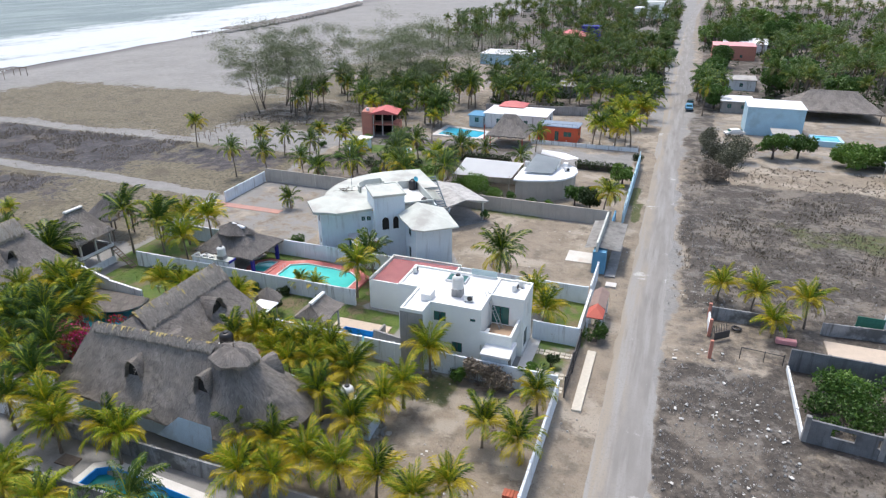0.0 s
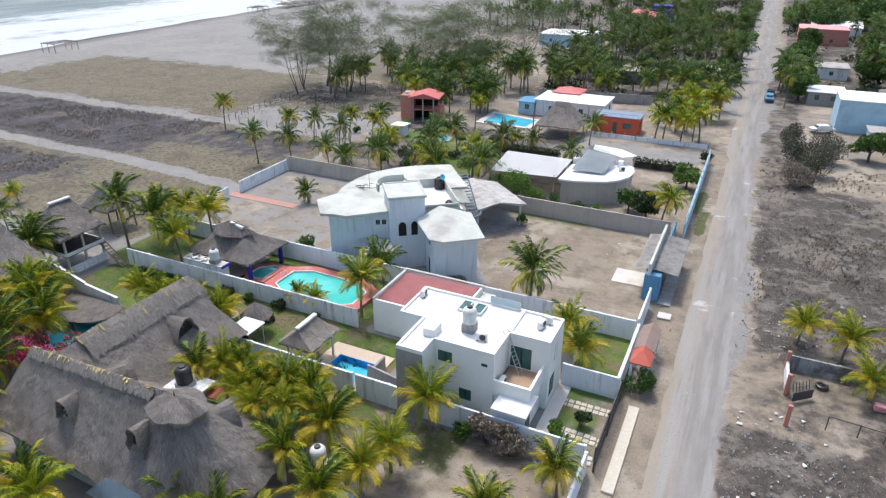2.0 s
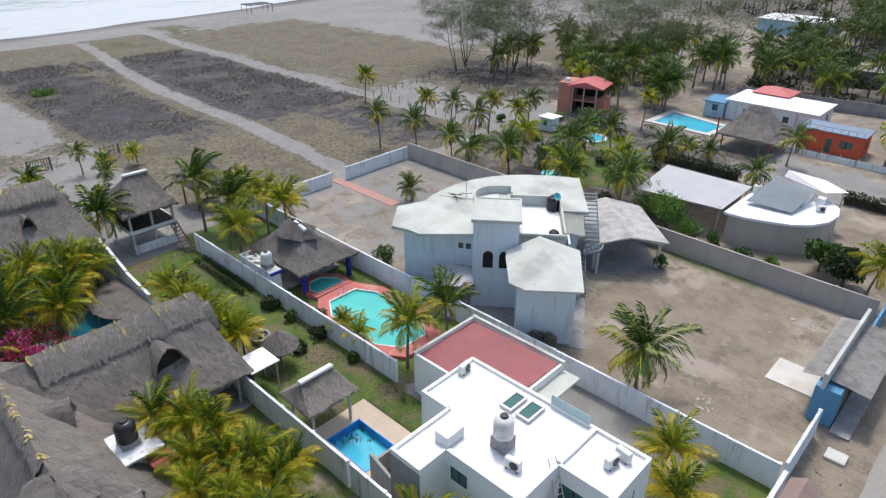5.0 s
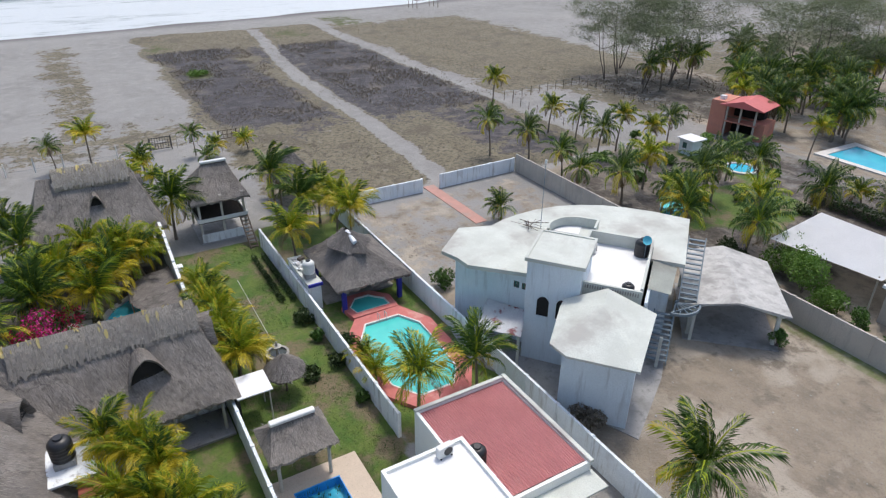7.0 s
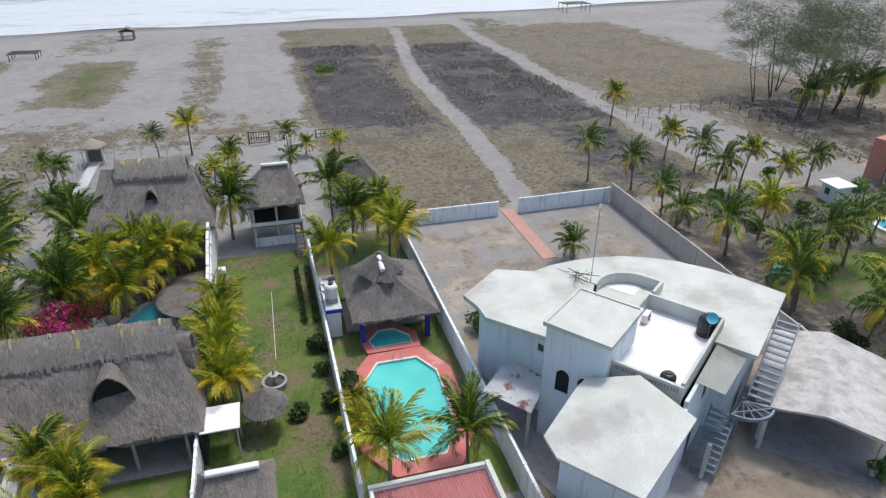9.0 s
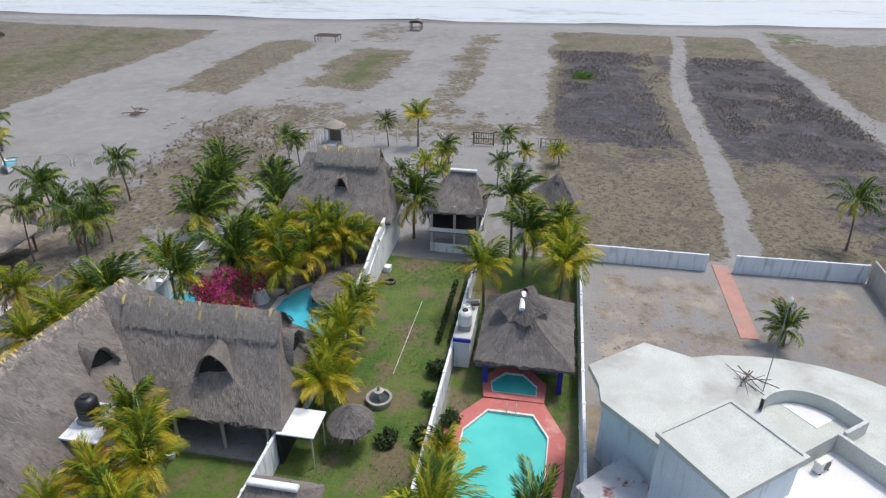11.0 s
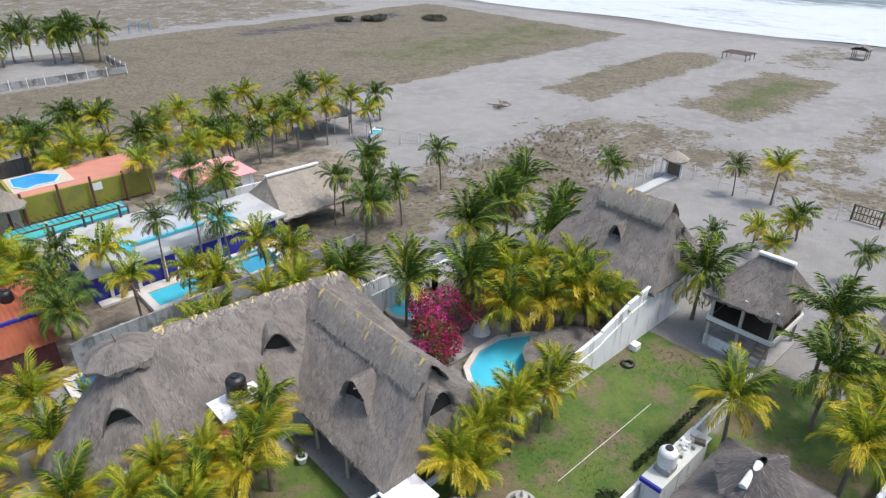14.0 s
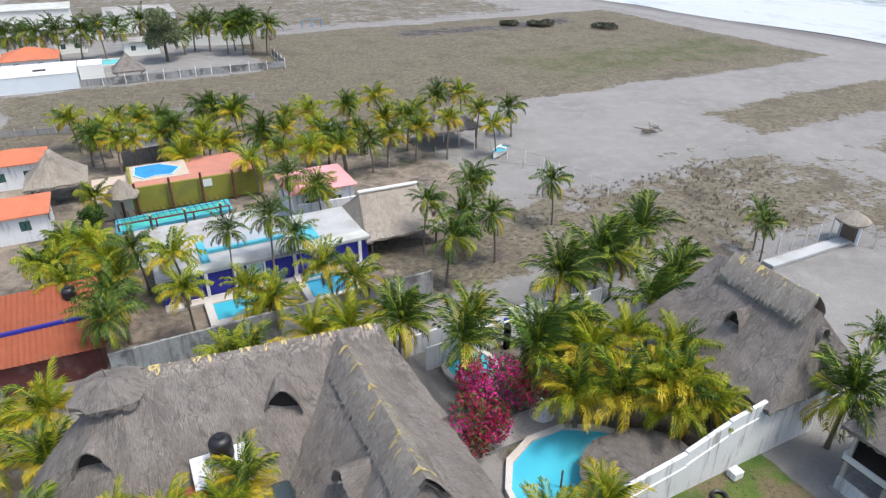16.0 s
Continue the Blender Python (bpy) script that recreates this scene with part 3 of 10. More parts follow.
def wall_with_holes(bm, a, b, z0, z1, thick, holes, m=ID):
    """An upright wall from a to b, thick to its left; holes: (start, end, sill, head) along it, cut right through."""
    a, b = Vector(a), Vector(b)
    d = (b - a).normalized()
    n = Vector((-d.y, d.x))
    length = (b - a).length
    us = sorted({0.0, length, *[h[0] for h in holes], *[h[1] for h in holes]})
    zs = sorted({z0, z1, *[h[2] for h in holes], *[h[3] for h in holes]})

    def solid(i, j):
        if i < 0 or j < 0 or i >= len(us) - 1 or j >= len(zs) - 1:
            return False
        u, z = (us[i] + us[i + 1]) / 2, (zs[j] + zs[j + 1]) / 2
        return not any(h[0] < u < h[1] and h[2] < z < h[3] for h in holes)

    def p(u, z, t):
        q = a + d * u + n * t
        return m @ Vector((q.x, q.y, z))

    def quad(*c):
        bm.faces.new([bm.verts.new(x) for x in c])

    for i in range(len(us) - 1):
        for j in range(len(zs) - 1):
            if not solid(i, j):
                continue
            u0, u1, s0, s1 = us[i], us[i + 1], zs[j], zs[j + 1]
            quad(p(u0, s0, 0), p(u1, s0, 0), p(u1, s1, 0), p(u0, s1, 0))
            quad(p(u1, s0, thick), p(u0, s0, thick), p(u0, s1, thick), p(u1, s1, thick))
            if not solid(i - 1, j):
                quad(p(u0, s0, thick), p(u0, s0, 0), p(u0, s1, 0), p(u0, s1, thick))
            if not solid(i + 1, j):
                quad(p(u1, s0, 0), p(u1, s0, thick), p(u1, s1, thick), p(u1, s1, 0))
            if not solid(i, j - 1):
                quad(p(u0, s0, thick), p(u1, s0, thick), p(u1, s0, 0), p(u0, s0, 0))
            if not solid(i, j + 1):
                quad(p(u0, s1, 0), p(u1, s1, 0), p(u1, s1, thick), p(u0, s1, thick))
    bmesh.ops.remove_doubles(bm, verts=bm.verts[:], dist=0.001)
    return bm


def window_in(parent, a, b, hole, thick, m=ID, glass=None, name="window", mullions=1):
    """Frame and panes set into one hole of such a wall."""
    a, b = Vector(a), Vector(b)
    d = (b - a).normalized()
    u0, u1, z0, z1 = hole
    fm = m @ Matrix.Translation((*(a + d * u0), 0)) @ Matrix.Rotation(math.atan2(d.y, d.x), 4, "Z")
    w, t = u1 - u0, thick * 0.45
    bm = bmesh.new()
    for s in ((0, 0.05, z0, z1), (w - 0.05, w, z0, z1), (0.05, w - 0.05, z0, z0 + 0.05), (0.05, w - 0.05, z1 - 0.05, z1)):
        box(bm, s[0], s[1], t - 0.03, t + 0.03, s[2], s[3], fm)
    for k in range(mullions):
        c = w * (k + 1) / (mullions + 1)
        box(bm, c - 0.025, c + 0.025, t - 0.028, t + 0.028, z0 + 0.05, z1 - 0.05, fm)
    win = part(name, bm, M_FRAME, parent, "dark metal window frame")
    for k in range(mullions + 1):
        c0, c1 = w * k / (mullions + 1), w * (k + 1) / (mullions + 1)
        part("pane", boxed(c0 + 0.05, c1 - 0.05, t - 0.006, t + 0.006, z0 + 0.05, z1 - 0.05, m=fm), glass or M_GLASS, win)
    return win

# ---- ground, sea, road ----
def shore(y):
    return -203.0 - 0.10 * y - 0.00013 * y * y


def lines(lo, hi, step, far_lo, far_hi):
    mid = list(np.arange(lo, hi + 0.01, step))
    left, right, w = [], [], step
    c = lo
    while c > far_lo:
        w *= 1.35
        c -= w
        left.append(c)
    c, w = hi, step
    while c < far_hi:
        w *= 1.35
        c += w
        right.append(c)
    return np.array(left[::-1] + mid + right)


def smooth(a):
    a = np.clip(a, 0, 1)
    return a * a * (3 - 2 * a)


def rect(x, y, x0, x1, y0, y1, soft=1.5):
    soft *= 2.2 if x1 < -85 else 1.0
    d = np.minimum(np.minimum(x - x0, x1 - x), np.minimum(y - y0, y1 - y))
    return smooth(d / (2 * soft) + 0.5)


def strip(x, y, x0, x1, yc, half, soft=1.0):
    """A band round the line y = yc(x) between two x."""
    d = np.minimum(half - np.abs(y - yc(x)), np.minimum(x - x0, x1 - x))
    return smooth(d / (2 * soft) + 0.5)


# pits dug for the deeper pools
BASINS = [(-29.6, -23.8, 45.4, 50.5), (-36.2, -26.0, 22.0, 25.4), (-46.0, -41.3, 13.4, 18.2)]


def build_ground():
    xs, ys = lines(-215, 62, 1.15, -1500, 1900), lines(-112, 190, 1.15, -1800, 2600)
    xs = np.unique(np.concatenate([xs, [e + s for q in BASINS for e, s in ((q[0], 0.1), (q[0], 0.2), (q[1], -0.1), (q[1], -0.2))]]))
    ys = np.unique(np.concatenate([ys, [e + s for q in BASINS for e, s in ((q[2], 0.1), (q[2], 0.2), (q[3], -0.1), (q[3], -0.2))]]))
    X, Y = np.meshgrid(xs, ys, indexing="ij")
    x, y = X.ravel(), Y.ravel()
    off = shore(y) - x
    z = -2.3 * smooth((off + 26) / 52)
    wob = np.array([noise.fractal(Vector((a * 0.05, b * 0.05, 0.3)), 1.0, 2.0, 4) for a, b in zip(x, y)])
    open_land = 1 - rect(x, y, -64, 1.5, 20, 126, 3)
    z = z + 0.22 * wob * open_land * (off < -20) - 0.12 * open_land * (off < -20)
    z = z - 0.06 * rect(x, y, -6, 2.2, -400, 900, 1.0)
    for x0, x1, y0, y1 in BASINS:
        z = np.where((x > x0 + 0.15) & (x < x1 - 0.15) & (y > y0 + 0.15) & (y < y1 - 0.15), -1.5, z)
    warp = np.array([(noise.fractal(Vector((a * 0.09, b * 0.09, 4.0)), 1.0, 2.0, 4), noise.fractal(Vector((a * 0.09, b * 0.09, 9.0)), 1.0, 2.0, 4)) for a, b in zip(x, y)])
    far = (1 - rect(x, y, -63.5, 1.5, 26, 87, 1.0)) * 2.0
    path1 = strip(x, y, -185, -63, lambda q: 76.5 - (q + 66) * 0.085 * (q > -190) + 1.2 * np.sin(q * 0.06), 1.5)
    path2 = strip(x, y, -190, -88, lambda q: 105.6 + 0.5 * np.sin(q * 0.1), 1.1)
    clear = 1 - np.maximum(path1, path2)
    x, y = x + far * warp[:, 0], y + far * warp[:, 1]
    fields = {
        "dry": [rect(x, y, -80, -49, 11, 22, 2.5) * 0.72, rect(x, y, -112, -66, 14, 29, 4) * 0.5, rect(x, y, -108, -92, 4, 62, 4) * 0.62, rect(x, y, -186, -64, 57.5, 104, 2.5), rect(x, y, -182, -96, 107, 152, 4), rect(x, y, -182, -104, 37, 45, 1.5) * 0.62,
                rect(x, y, -155, -118, 13, 27, 2), rect(x, y, -160, -112, -9, 3, 2), rect(x, y, -192, -160, 8, 22, 3) * 0.55,
                rect(x, y, -170, -58, -104, -27, 3) * smooth((x * -0.35 - y + 10) / 20), rect(x, y, -104, -60, 8, 27, 5) * 0.66,
                rect(x, y, -60, -15, -66, -28, 3), rect(x, y, -115, -66, 150, 230, 8) * 0.7, rect(x, y, -98, -66, 118, 150, 4) * 0.6,
                rect(x, y, -150, 0, -500, -110, 10) * 0.6, rect(x, y, -160, -80, 195, 420, 10) * 0.4],
        "burnt": [rect(x, y, -162, -96, 59, 76, 3) * 0.97, rect(x, y, -160, -92, 79, 104, 3) * 0.97, rect(x, y, -96, -88, 66, 104, 3) * 0.6, rect(x, y, -92, -66, 88, 103, 4) * 0.62,
                  rect(x, y, -150, -95, -96, -86, 3) * 0.7, 
                  rect(x, y, -50, -33, 88, 104, 2) * 0.72, rect(x, y, -63, -50, 88, 103, 2) * 0.4, rect(x, y, -50, -5, 158, 620, 4) * 0.55, rect(x, y, 5, 280, 180, 640, 4) * 0.6],
        "soil": [rect(x, y, -62, -43, 63, 86, 2) * 0.5, rect(x, y, -62, -50, 70, 82, 4) * 0.5, rect(x, y, -43, -5, 62.5, 85.5, 1.5), rect(x, y, -22, -5.5, 27.5, 44.5, 1.5) * 0.95, rect(x, y, -34, -20, 37, 45, 1.0) * 0.8, rect(x, y, -63, -5, 86.5, 113, 2) * 0.75,
                 rect(x, y, 2, 70, -60, 125, 1) * 0.85, rect(x, y, 8, 70, 84, 112, 4), rect(x, y, -22, -4, 20, 28, 2) * 0.6, rect(x, y, -6.8, -0.5, 5, 150, 0.7) * 0.9, rect(x, y, 3, 13.5, 54, 64, 1.2) * 0.8, rect(x, y, -100, -4, 122, 700, 3) * 0.6,
                 rect(x, y, 2, 300, 125, 900, 3) * 0.6, rect(x, y, -66, -14, -30, 20, 2) * 0.7],
        "lawn": [rect(x, y, -60.5, -23, 45.2, 53.2, 0.4), rect(x, y, -62.4, -28.5, 53.6, 62, 0.4), rect(x, y, -10.2, -5.6, 53.4, 62, 0.4) * 0.9,
                 rect(x, y, -10, -5.6, 45.2, 53, 0.4) * 0.55, rect(x, y, -37, -27, 37.5, 45, 0.8) * 1.0, rect(x, y, -27, -20, 40, 45, 0.8) * 0.5, rect(x, y, -44, -40, 92, 100, 1.5) * 0.8, rect(x, y, -58, -46, 108, 116, 1.5) * 0.75, rect(x, y, -47, -36, 96, 110, 1.5) * 0.85,
                 rect(x, y, -56, -40, 86.5, 93, 1) * 0.35, rect(x, y, -28, -14, 84, 90, 1) * 0.5, rect(x, y, -10, -5, 96, 100, 1) * 0.6,
                 rect(x, y, -70, -44, -20, -4, 2) * 0.4, rect(x, y, -60, -45, 28, 44, 2) * 0.4],
        # roadside scorch, painted shade below the grove, and darker ground under the woods
        "scorch": [rect(x, y, 2.6, 60, 65, 112, 1.5) * 0.95, rect(x, y, 2.6, 12, 20, 54.5, 1.0) * 1.0, rect(x, y, 12, 60, 20, 45, 3) * 0.9, rect(x, y, 11, 60, 45, 65, 1.5) * 0.8, rect(x, y, 2.6, 11, 54.5, 65, 1.5) * 0.5, rect(x, y, 2.6, 9, -40, 54, 1.0) * 0.6, rect(x, y, 2.6, 9, 65, 200, 1.0) * 0.6, rect(x, y, -48, -5, 160, 640, 4) * 0.75, rect(x, y, -120, -48, 245, 640, 8) * 0.62, rect(x, y, 7, 280, 180, 640, 4) * 0.8, rect(x, y, -66, -18, -30, 20, 3) * 0.48, rect(x, y, -61, -27, 88, 123, 2) * 0.62, rect(x, y, -60, -46.5, 28.5, 44.5, 1.0) * 0.8, rect(x, y, -101, -60, 126, 152, 4) * 0.6],
        "weed": [rect(x, y, -150, -122, 17, 25, 3) * 0.75, rect(x, y, -140, -132, 60, 67, 2) * 0.7, rect(x, y, -176, -160, 57, 66, 3) * 0.55,
                 rect(x, y, -182, -168, 88, 100, 3) * 0.6, rect(x, y, -200, -178, 108, 122, 3) * 0.6, rect(x, y, -168, -100, -60, -32, 4) * smooth((x * -0.35 - y + 4) / 20) * 0.52,
                 rect(x, y, 16, 30, 86, 96, 3) * 0.6, rect(x, y, -32, -14, 40, 44.8, 1.0) * 0.6, rect(x, y, -4.6, -3.2, 88, 104, 0.6)],
    }
    me = bpy.data.meshes.new("ground")
    nx, ny = len(xs), len(ys)
    idx = np.arange(nx * ny).reshape(nx, ny)
    faces = np.stack([idx[:-1, :-1], idx[1:, :-1], idx[1:, 1:], idx[:-1, 1:]], -1).reshape(-1, 4)
    me.from_pydata(np.stack([X.ravel(), Y.ravel(), z], 1).tolist(), [], faces.tolist())
    for key, zones in fields.items():
        val = np.max(zones, 0)
        if key in ("dry", "burnt", "weed", "scorch"):
            val = val * clear
        me.attributes.new(key, "FLOAT", "POINT").data.foreach_set("value", val.astype(np.float32))
    wet = smooth((off + 14) / 10)
    me.attributes.new("wet", "FLOAT", "POINT").data.foreach_set("value", wet.astype(np.float32))
    me.materials.append(M_GROUND)
    me.polygons.foreach_set("use_smooth", [True] * len(me.polygons))
    tagged(new("ground", me), "grey beach sand with dry grass, burnt stubble and lawns", "ground", kind="structure")


def build_sea():
    offs = [0, 4, 8, 14, 20, 28, 36, 44, 52, 60, 70, 80, 92, 104, 118, 132, 150, 170, 200, 240, 300, 400, 600, 1000, 1800]
    ys = lines(-300, 700, 6, -1500, 2500)
    verts, val = [], []
    for y in ys:
        for o in offs:
            o2 = o - 2 + 7 * noise.noise(Vector((y * 0.03, 0.2, 0))) * (o < 40)
            near = 1 - min(1, o / 150)
            surf = 0.56 * smooth(np.array((120 - o) / 60.0)) if o < 120 else 0.0
            wave = 0.5 * math.sin(o * 0.16 + 1.5 * noise.noise(Vector((y * 0.012, o * 0.01, 2)))) * min(1, o / 20) * (0.4 + near)
            verts.append((shore(y) - o2, y, -1.0 + 0.35 * wave))
            val.append(float(surf) + 0.12 * max(0, wave))
    n = len(offs)
    faces = [(i * n + j, i * n + j + 1, (i + 1) * n + j + 1, (i + 1) * n + j) for i in range(len(ys) - 1) for j in range(n - 1)]
    me = bpy.data.meshes.new("water")
    me.from_pydata(verts, [], faces)
    me.attributes.new("off", "FLOAT", "POINT").data.foreach_set("value", np.array(val, np.float32))
    me.materials.append(M_SEA)
    me.polygons.foreach_set("use_smooth", [True] * len(me.polygons))
    tagged(new("water", me), "pale green sea with broad white surf", "sea", kind="structure")


def build_road():
    bm = bmesh.new()
    ys = list(np.arange(-60, 240, 1.5)) + list(np.arange(240, 900, 12))
    rows = []
    for y in ys:
        bend = 0.00012 * max(0, y - 260) ** 2 * 0.4
        l = -2.9 + 0.35 * noise.noise(Vector((0, y * 0.3, 0))) + bend
        r = 1.75 + 0.4 * noise.noise(Vector((5, y * 0.3, 0))) + bend
        rows.append([bm.verts.new((l + (r - l) * k / 4, y, 0.02 + 0.04 * (1 - (k / 2 - 1) ** 2) - (0.16 if k in (0, 4) else 0))) for k in range(5)])
    for a, b in zip(rows, rows[1:]):
        for k in range(4):
            bm.faces.new((a[k], a[k + 1], b[k + 1], b[k]))
    tagged(new("road", finish("road", bm, M_ROAD, True)), "worn pale asphalt village road with dusty edges", "road", kind="structure")


build_ground()
build_sea()
build_road()


# ---- boundary walls ----
def lot_wall(name, pts, height, material, label, thick=0.18, coping=True, steps=None):
    """A masonry wall along a line of points; each panel between piers is a part."""
    w = thing(name, (pts[0][0], pts[0][1], 0), label, "wall", kind="structure")
    for (ax, ay), (bx, by) in zip(pts, pts[1:]):
        d = Vector((bx - ax, by - ay))
        n = max(1, round(d.length / 3.2))
        m = loc(ax, ay, math.degrees(math.atan2(d.y, d.x)))
        step = d.length / n
        for k in range(n):
            h = height if steps is None else steps(ax + d.x * (k + 0.5) / n)
            part("panel", boxed(k * step + (0.0 if k else -0.1), (k + 1) * step - 0.22, -thick / 2, thick / 2, -0.3, h, m=m, bevel=0.012), material, w)
            part("pier", boxed((k + 1) * step - 0.22, (k + 1) * step, -thick / 2 - 0.03, thick / 2 + 0.03, -0.3, h + 0.04, m=m, bevel=0.012), material, w)
    return w


lot_wall("wall_south", [(-24.0, 45.0), (-6.2, 45.0)], 2.1, M_WALL, "weathered white garden wall of the white house")
lot_wall("wall_thatch", [(-50.5, 45.0), (-24.3, 45.0)], 2.1, M_WALL, "weathered white wall between lawn and thatched house", steps=lambda x: 2.1 if x > -36 else 0.5)
ws = thing("wall_stepped", (-57.0, 45.0, 0), "tall stepped whitewashed wall beside the lawn", "wall", kind="structure")
for x0, z0, x1, z1 in ((-49.8, 2.3, -54.0, 2.78), (-54.0, 2.9, -56.95, 3.72), (-56.95, 3.8, -60.1, 4.2), (-60.1, 4.2, -64.6, 4.2)):
    for y0, y1, cut in ((44.88, 45.12, 0.0), (45.12, 45.2, 0.85)):
        bm = bmesh.new()
        vs = [[bm.verts.new((x, y, z)) for x, z in ((x0, -0.3), (x1 + 0.003, -0.3), (x1 + 0.003, z1 - cut), (x0, z0 - cut))] for y in (y0, y1)]
        bm.faces.new(vs[0])
        bm.faces.new(vs[1][::-1])
        for i in range(4):
            j = (i + 1) % 4
            bm.faces.new((vs[0][i], vs[0][j], vs[1][j], vs[1][i]))
        part("panel", bm, M_WALLWHITE, ws)
lot_wall("wall_lawn", [(-58.5, 53.4), (-29.3, 53.4)], 1.9, M_WALLWHITE, "white wall between the lawn and the pool garden")
lot_wall("wall_pool", [(-62.8, 62.2), (-6.2, 62.2)], 2.0, M_WALL, "stained white wall beside the grey house")
lot_wall("wall_beach_gate_left", [(-62.8, 62.6), (-62.8, 73.4)], 1.6, M_WALL, "low white back wall towards the beach")
lot_wall("wall_beach_gate_right", [(-62.9, 75.8), (-63.2, 86.6)], 1.7, M_WALL, "low white back wall towards the beach")
lot_wall("wall_north", [(-63.0, 86.8), (-6.5, 85.8)], 2.2, M_TANWALL, "tan plastered wall of the dirt yard")
lot_wall("wall_front_yard", [(-6.0, 62.4), (-6.0, 68.5)], 2.2, M_WALL, "street wall of the dirt yard")
lot_wall("wall_front_yard_north", [(-6.0, 80.2), (-6.0, 85.6)], 2.4, M_BLUEPAINT, "blue street wall of the dirt yard")
lot_wall("wall_thatch_street", [(-23.5, 27.2), (-44.5, 27.2)], 1.5, M_MOTTLED, "grey cement wall beside the thatched house")
lot_wall("wall_south_lot", [(-6.6, 27.2), (-23.2, 27.2)], 1.2, M_CONCRETE, "low grey cement wall of the palm lot")
lot_wall("wall_front_south", [(-6.1, 28.0), (-6.1, 44.6)], 2.0, M_WALL, "white street wall of the palm lot")
lot_wall("wall_lane", [(-46.2, 29.6), (-60.4, 29.0)], 1.9, M_WALLWHITE, "white wall between the palm garden and the sand lane")
lot_wall("wall_pool_house", [(-27.2, 21.9), (-50.5, 21.5)], 2.6, M_MOTTLED, "mottled grey cement wall of the pool property")
lot_wall("wall_garden", [(-5.9, 53.4), (-10.2, 53.4)], 2.0, M_WALL, "white wall between the two front gardens")

# ---- palms ----
def frond_data(length, elev, droop, width, seed, pairs=27, thick=0.034, yellowing=(0.6, 1.55)):
    """Vertices and faces of one feather leaf that springs from the origin along +X; its leaflets hang like a ragged curtain."""
    rnd = random.Random(seed)
    verts, faces = [], []
    n = 9 if pairs > 12 else 5
    p, ang, spine = Vector((0, 0, 0)), radians(elev), []
    for i in range(n + 1):
        spine.append((p.copy(), ang))
        p = p + Vector((math.cos(ang), 0, math.sin(ang))) * (length / n)
        ang -= radians(droop) / n * (0.25 + 1.5 * i / n)
    side_bend = rnd.uniform(-0.16, 0.16)
    for i, (q, _) in enumerate(spine):
        q.y += side_bend * length * (i / n) ** 2
    roll = rnd.uniform(-0.55, 0.55)

    def at(t):
        f = t * n
        i = min(n - 1, int(f))
        a, b = spine[i][0], spine[i + 1][0]
        return a.lerp(b, f - i), (b - a).normalized()

    for i in range(n):
        a, b = spine[i][0], spine[i + 1][0]
        ra, rb = 0.04 * (1 - i / n) + 0.008, 0.04 * (1 - (i + 1) / n) + 0.008
        k = len(verts)
        verts += [a + Vector((0, ra, 0)), a - Vector((0, ra, 0)), b - Vector((0, rb, 0)), b + Vector((0, rb, 0))]
        faces.append((k, k + 1, k + 2, k + 3))
    tint = [1] * len(faces)
    for s in (-1, 1):
        for j in range(pairs):
            t = 0.16 + 0.84 * j / (pairs - 1)
            q, d = at(min(0.999, t))
            shape = (0.35 + 0.65 * math.sin(math.pi * min(1, 0.16 + 0.74 * t))) * (1 if t < 0.93 else 0.75)
            ll = width * shape * rnd.uniform(0.78, 1.15) * (0.45 if rnd.random() < 0.06 else 1.0)
            up = (Vector((0, 0, 1)) - d * d.z)
            out = (d * (0.45 + 0.75 * t) + Vector((0, s, 0)) * 0.9 + up * (s * roll + rnd.uniform(-0.12, 0.3))).normalized()
            tip = q + out * ll * 0.86 - Vector((0, 0, ll * rnd.uniform(0.3, 0.8)))
            mid = q + out * ll * 0.52 + Vector((0, 0, ll * rnd.uniform(-0.03, 0.06)))
            w = d * thick * rnd.uniform(0.75, 1.35)
            k = len(verts)
            verts += [q, mid + w, mid - w, tip]
            faces += [(k, k + 1, k + 2), (k + 1, k + 3, k + 2)]
            tint += [1 if t > rnd.uniform(*yellowing) else 0] * 2
    return [tuple(v) for v in verts], faces, tint


def raw_mesh(name, verts, faces, mats, index=None, smooth=False):
    me = bpy.data.meshes.new(name)
    me.from_pydata(verts, [], faces)
    for m in mats:
        me.materials.append(m)
    if index is not None:
        me.polygons.foreach_set("material_index", index)
    if smooth:
        me.polygons.foreach_set("use_smooth", [True] * len(me.polygons))
    return me


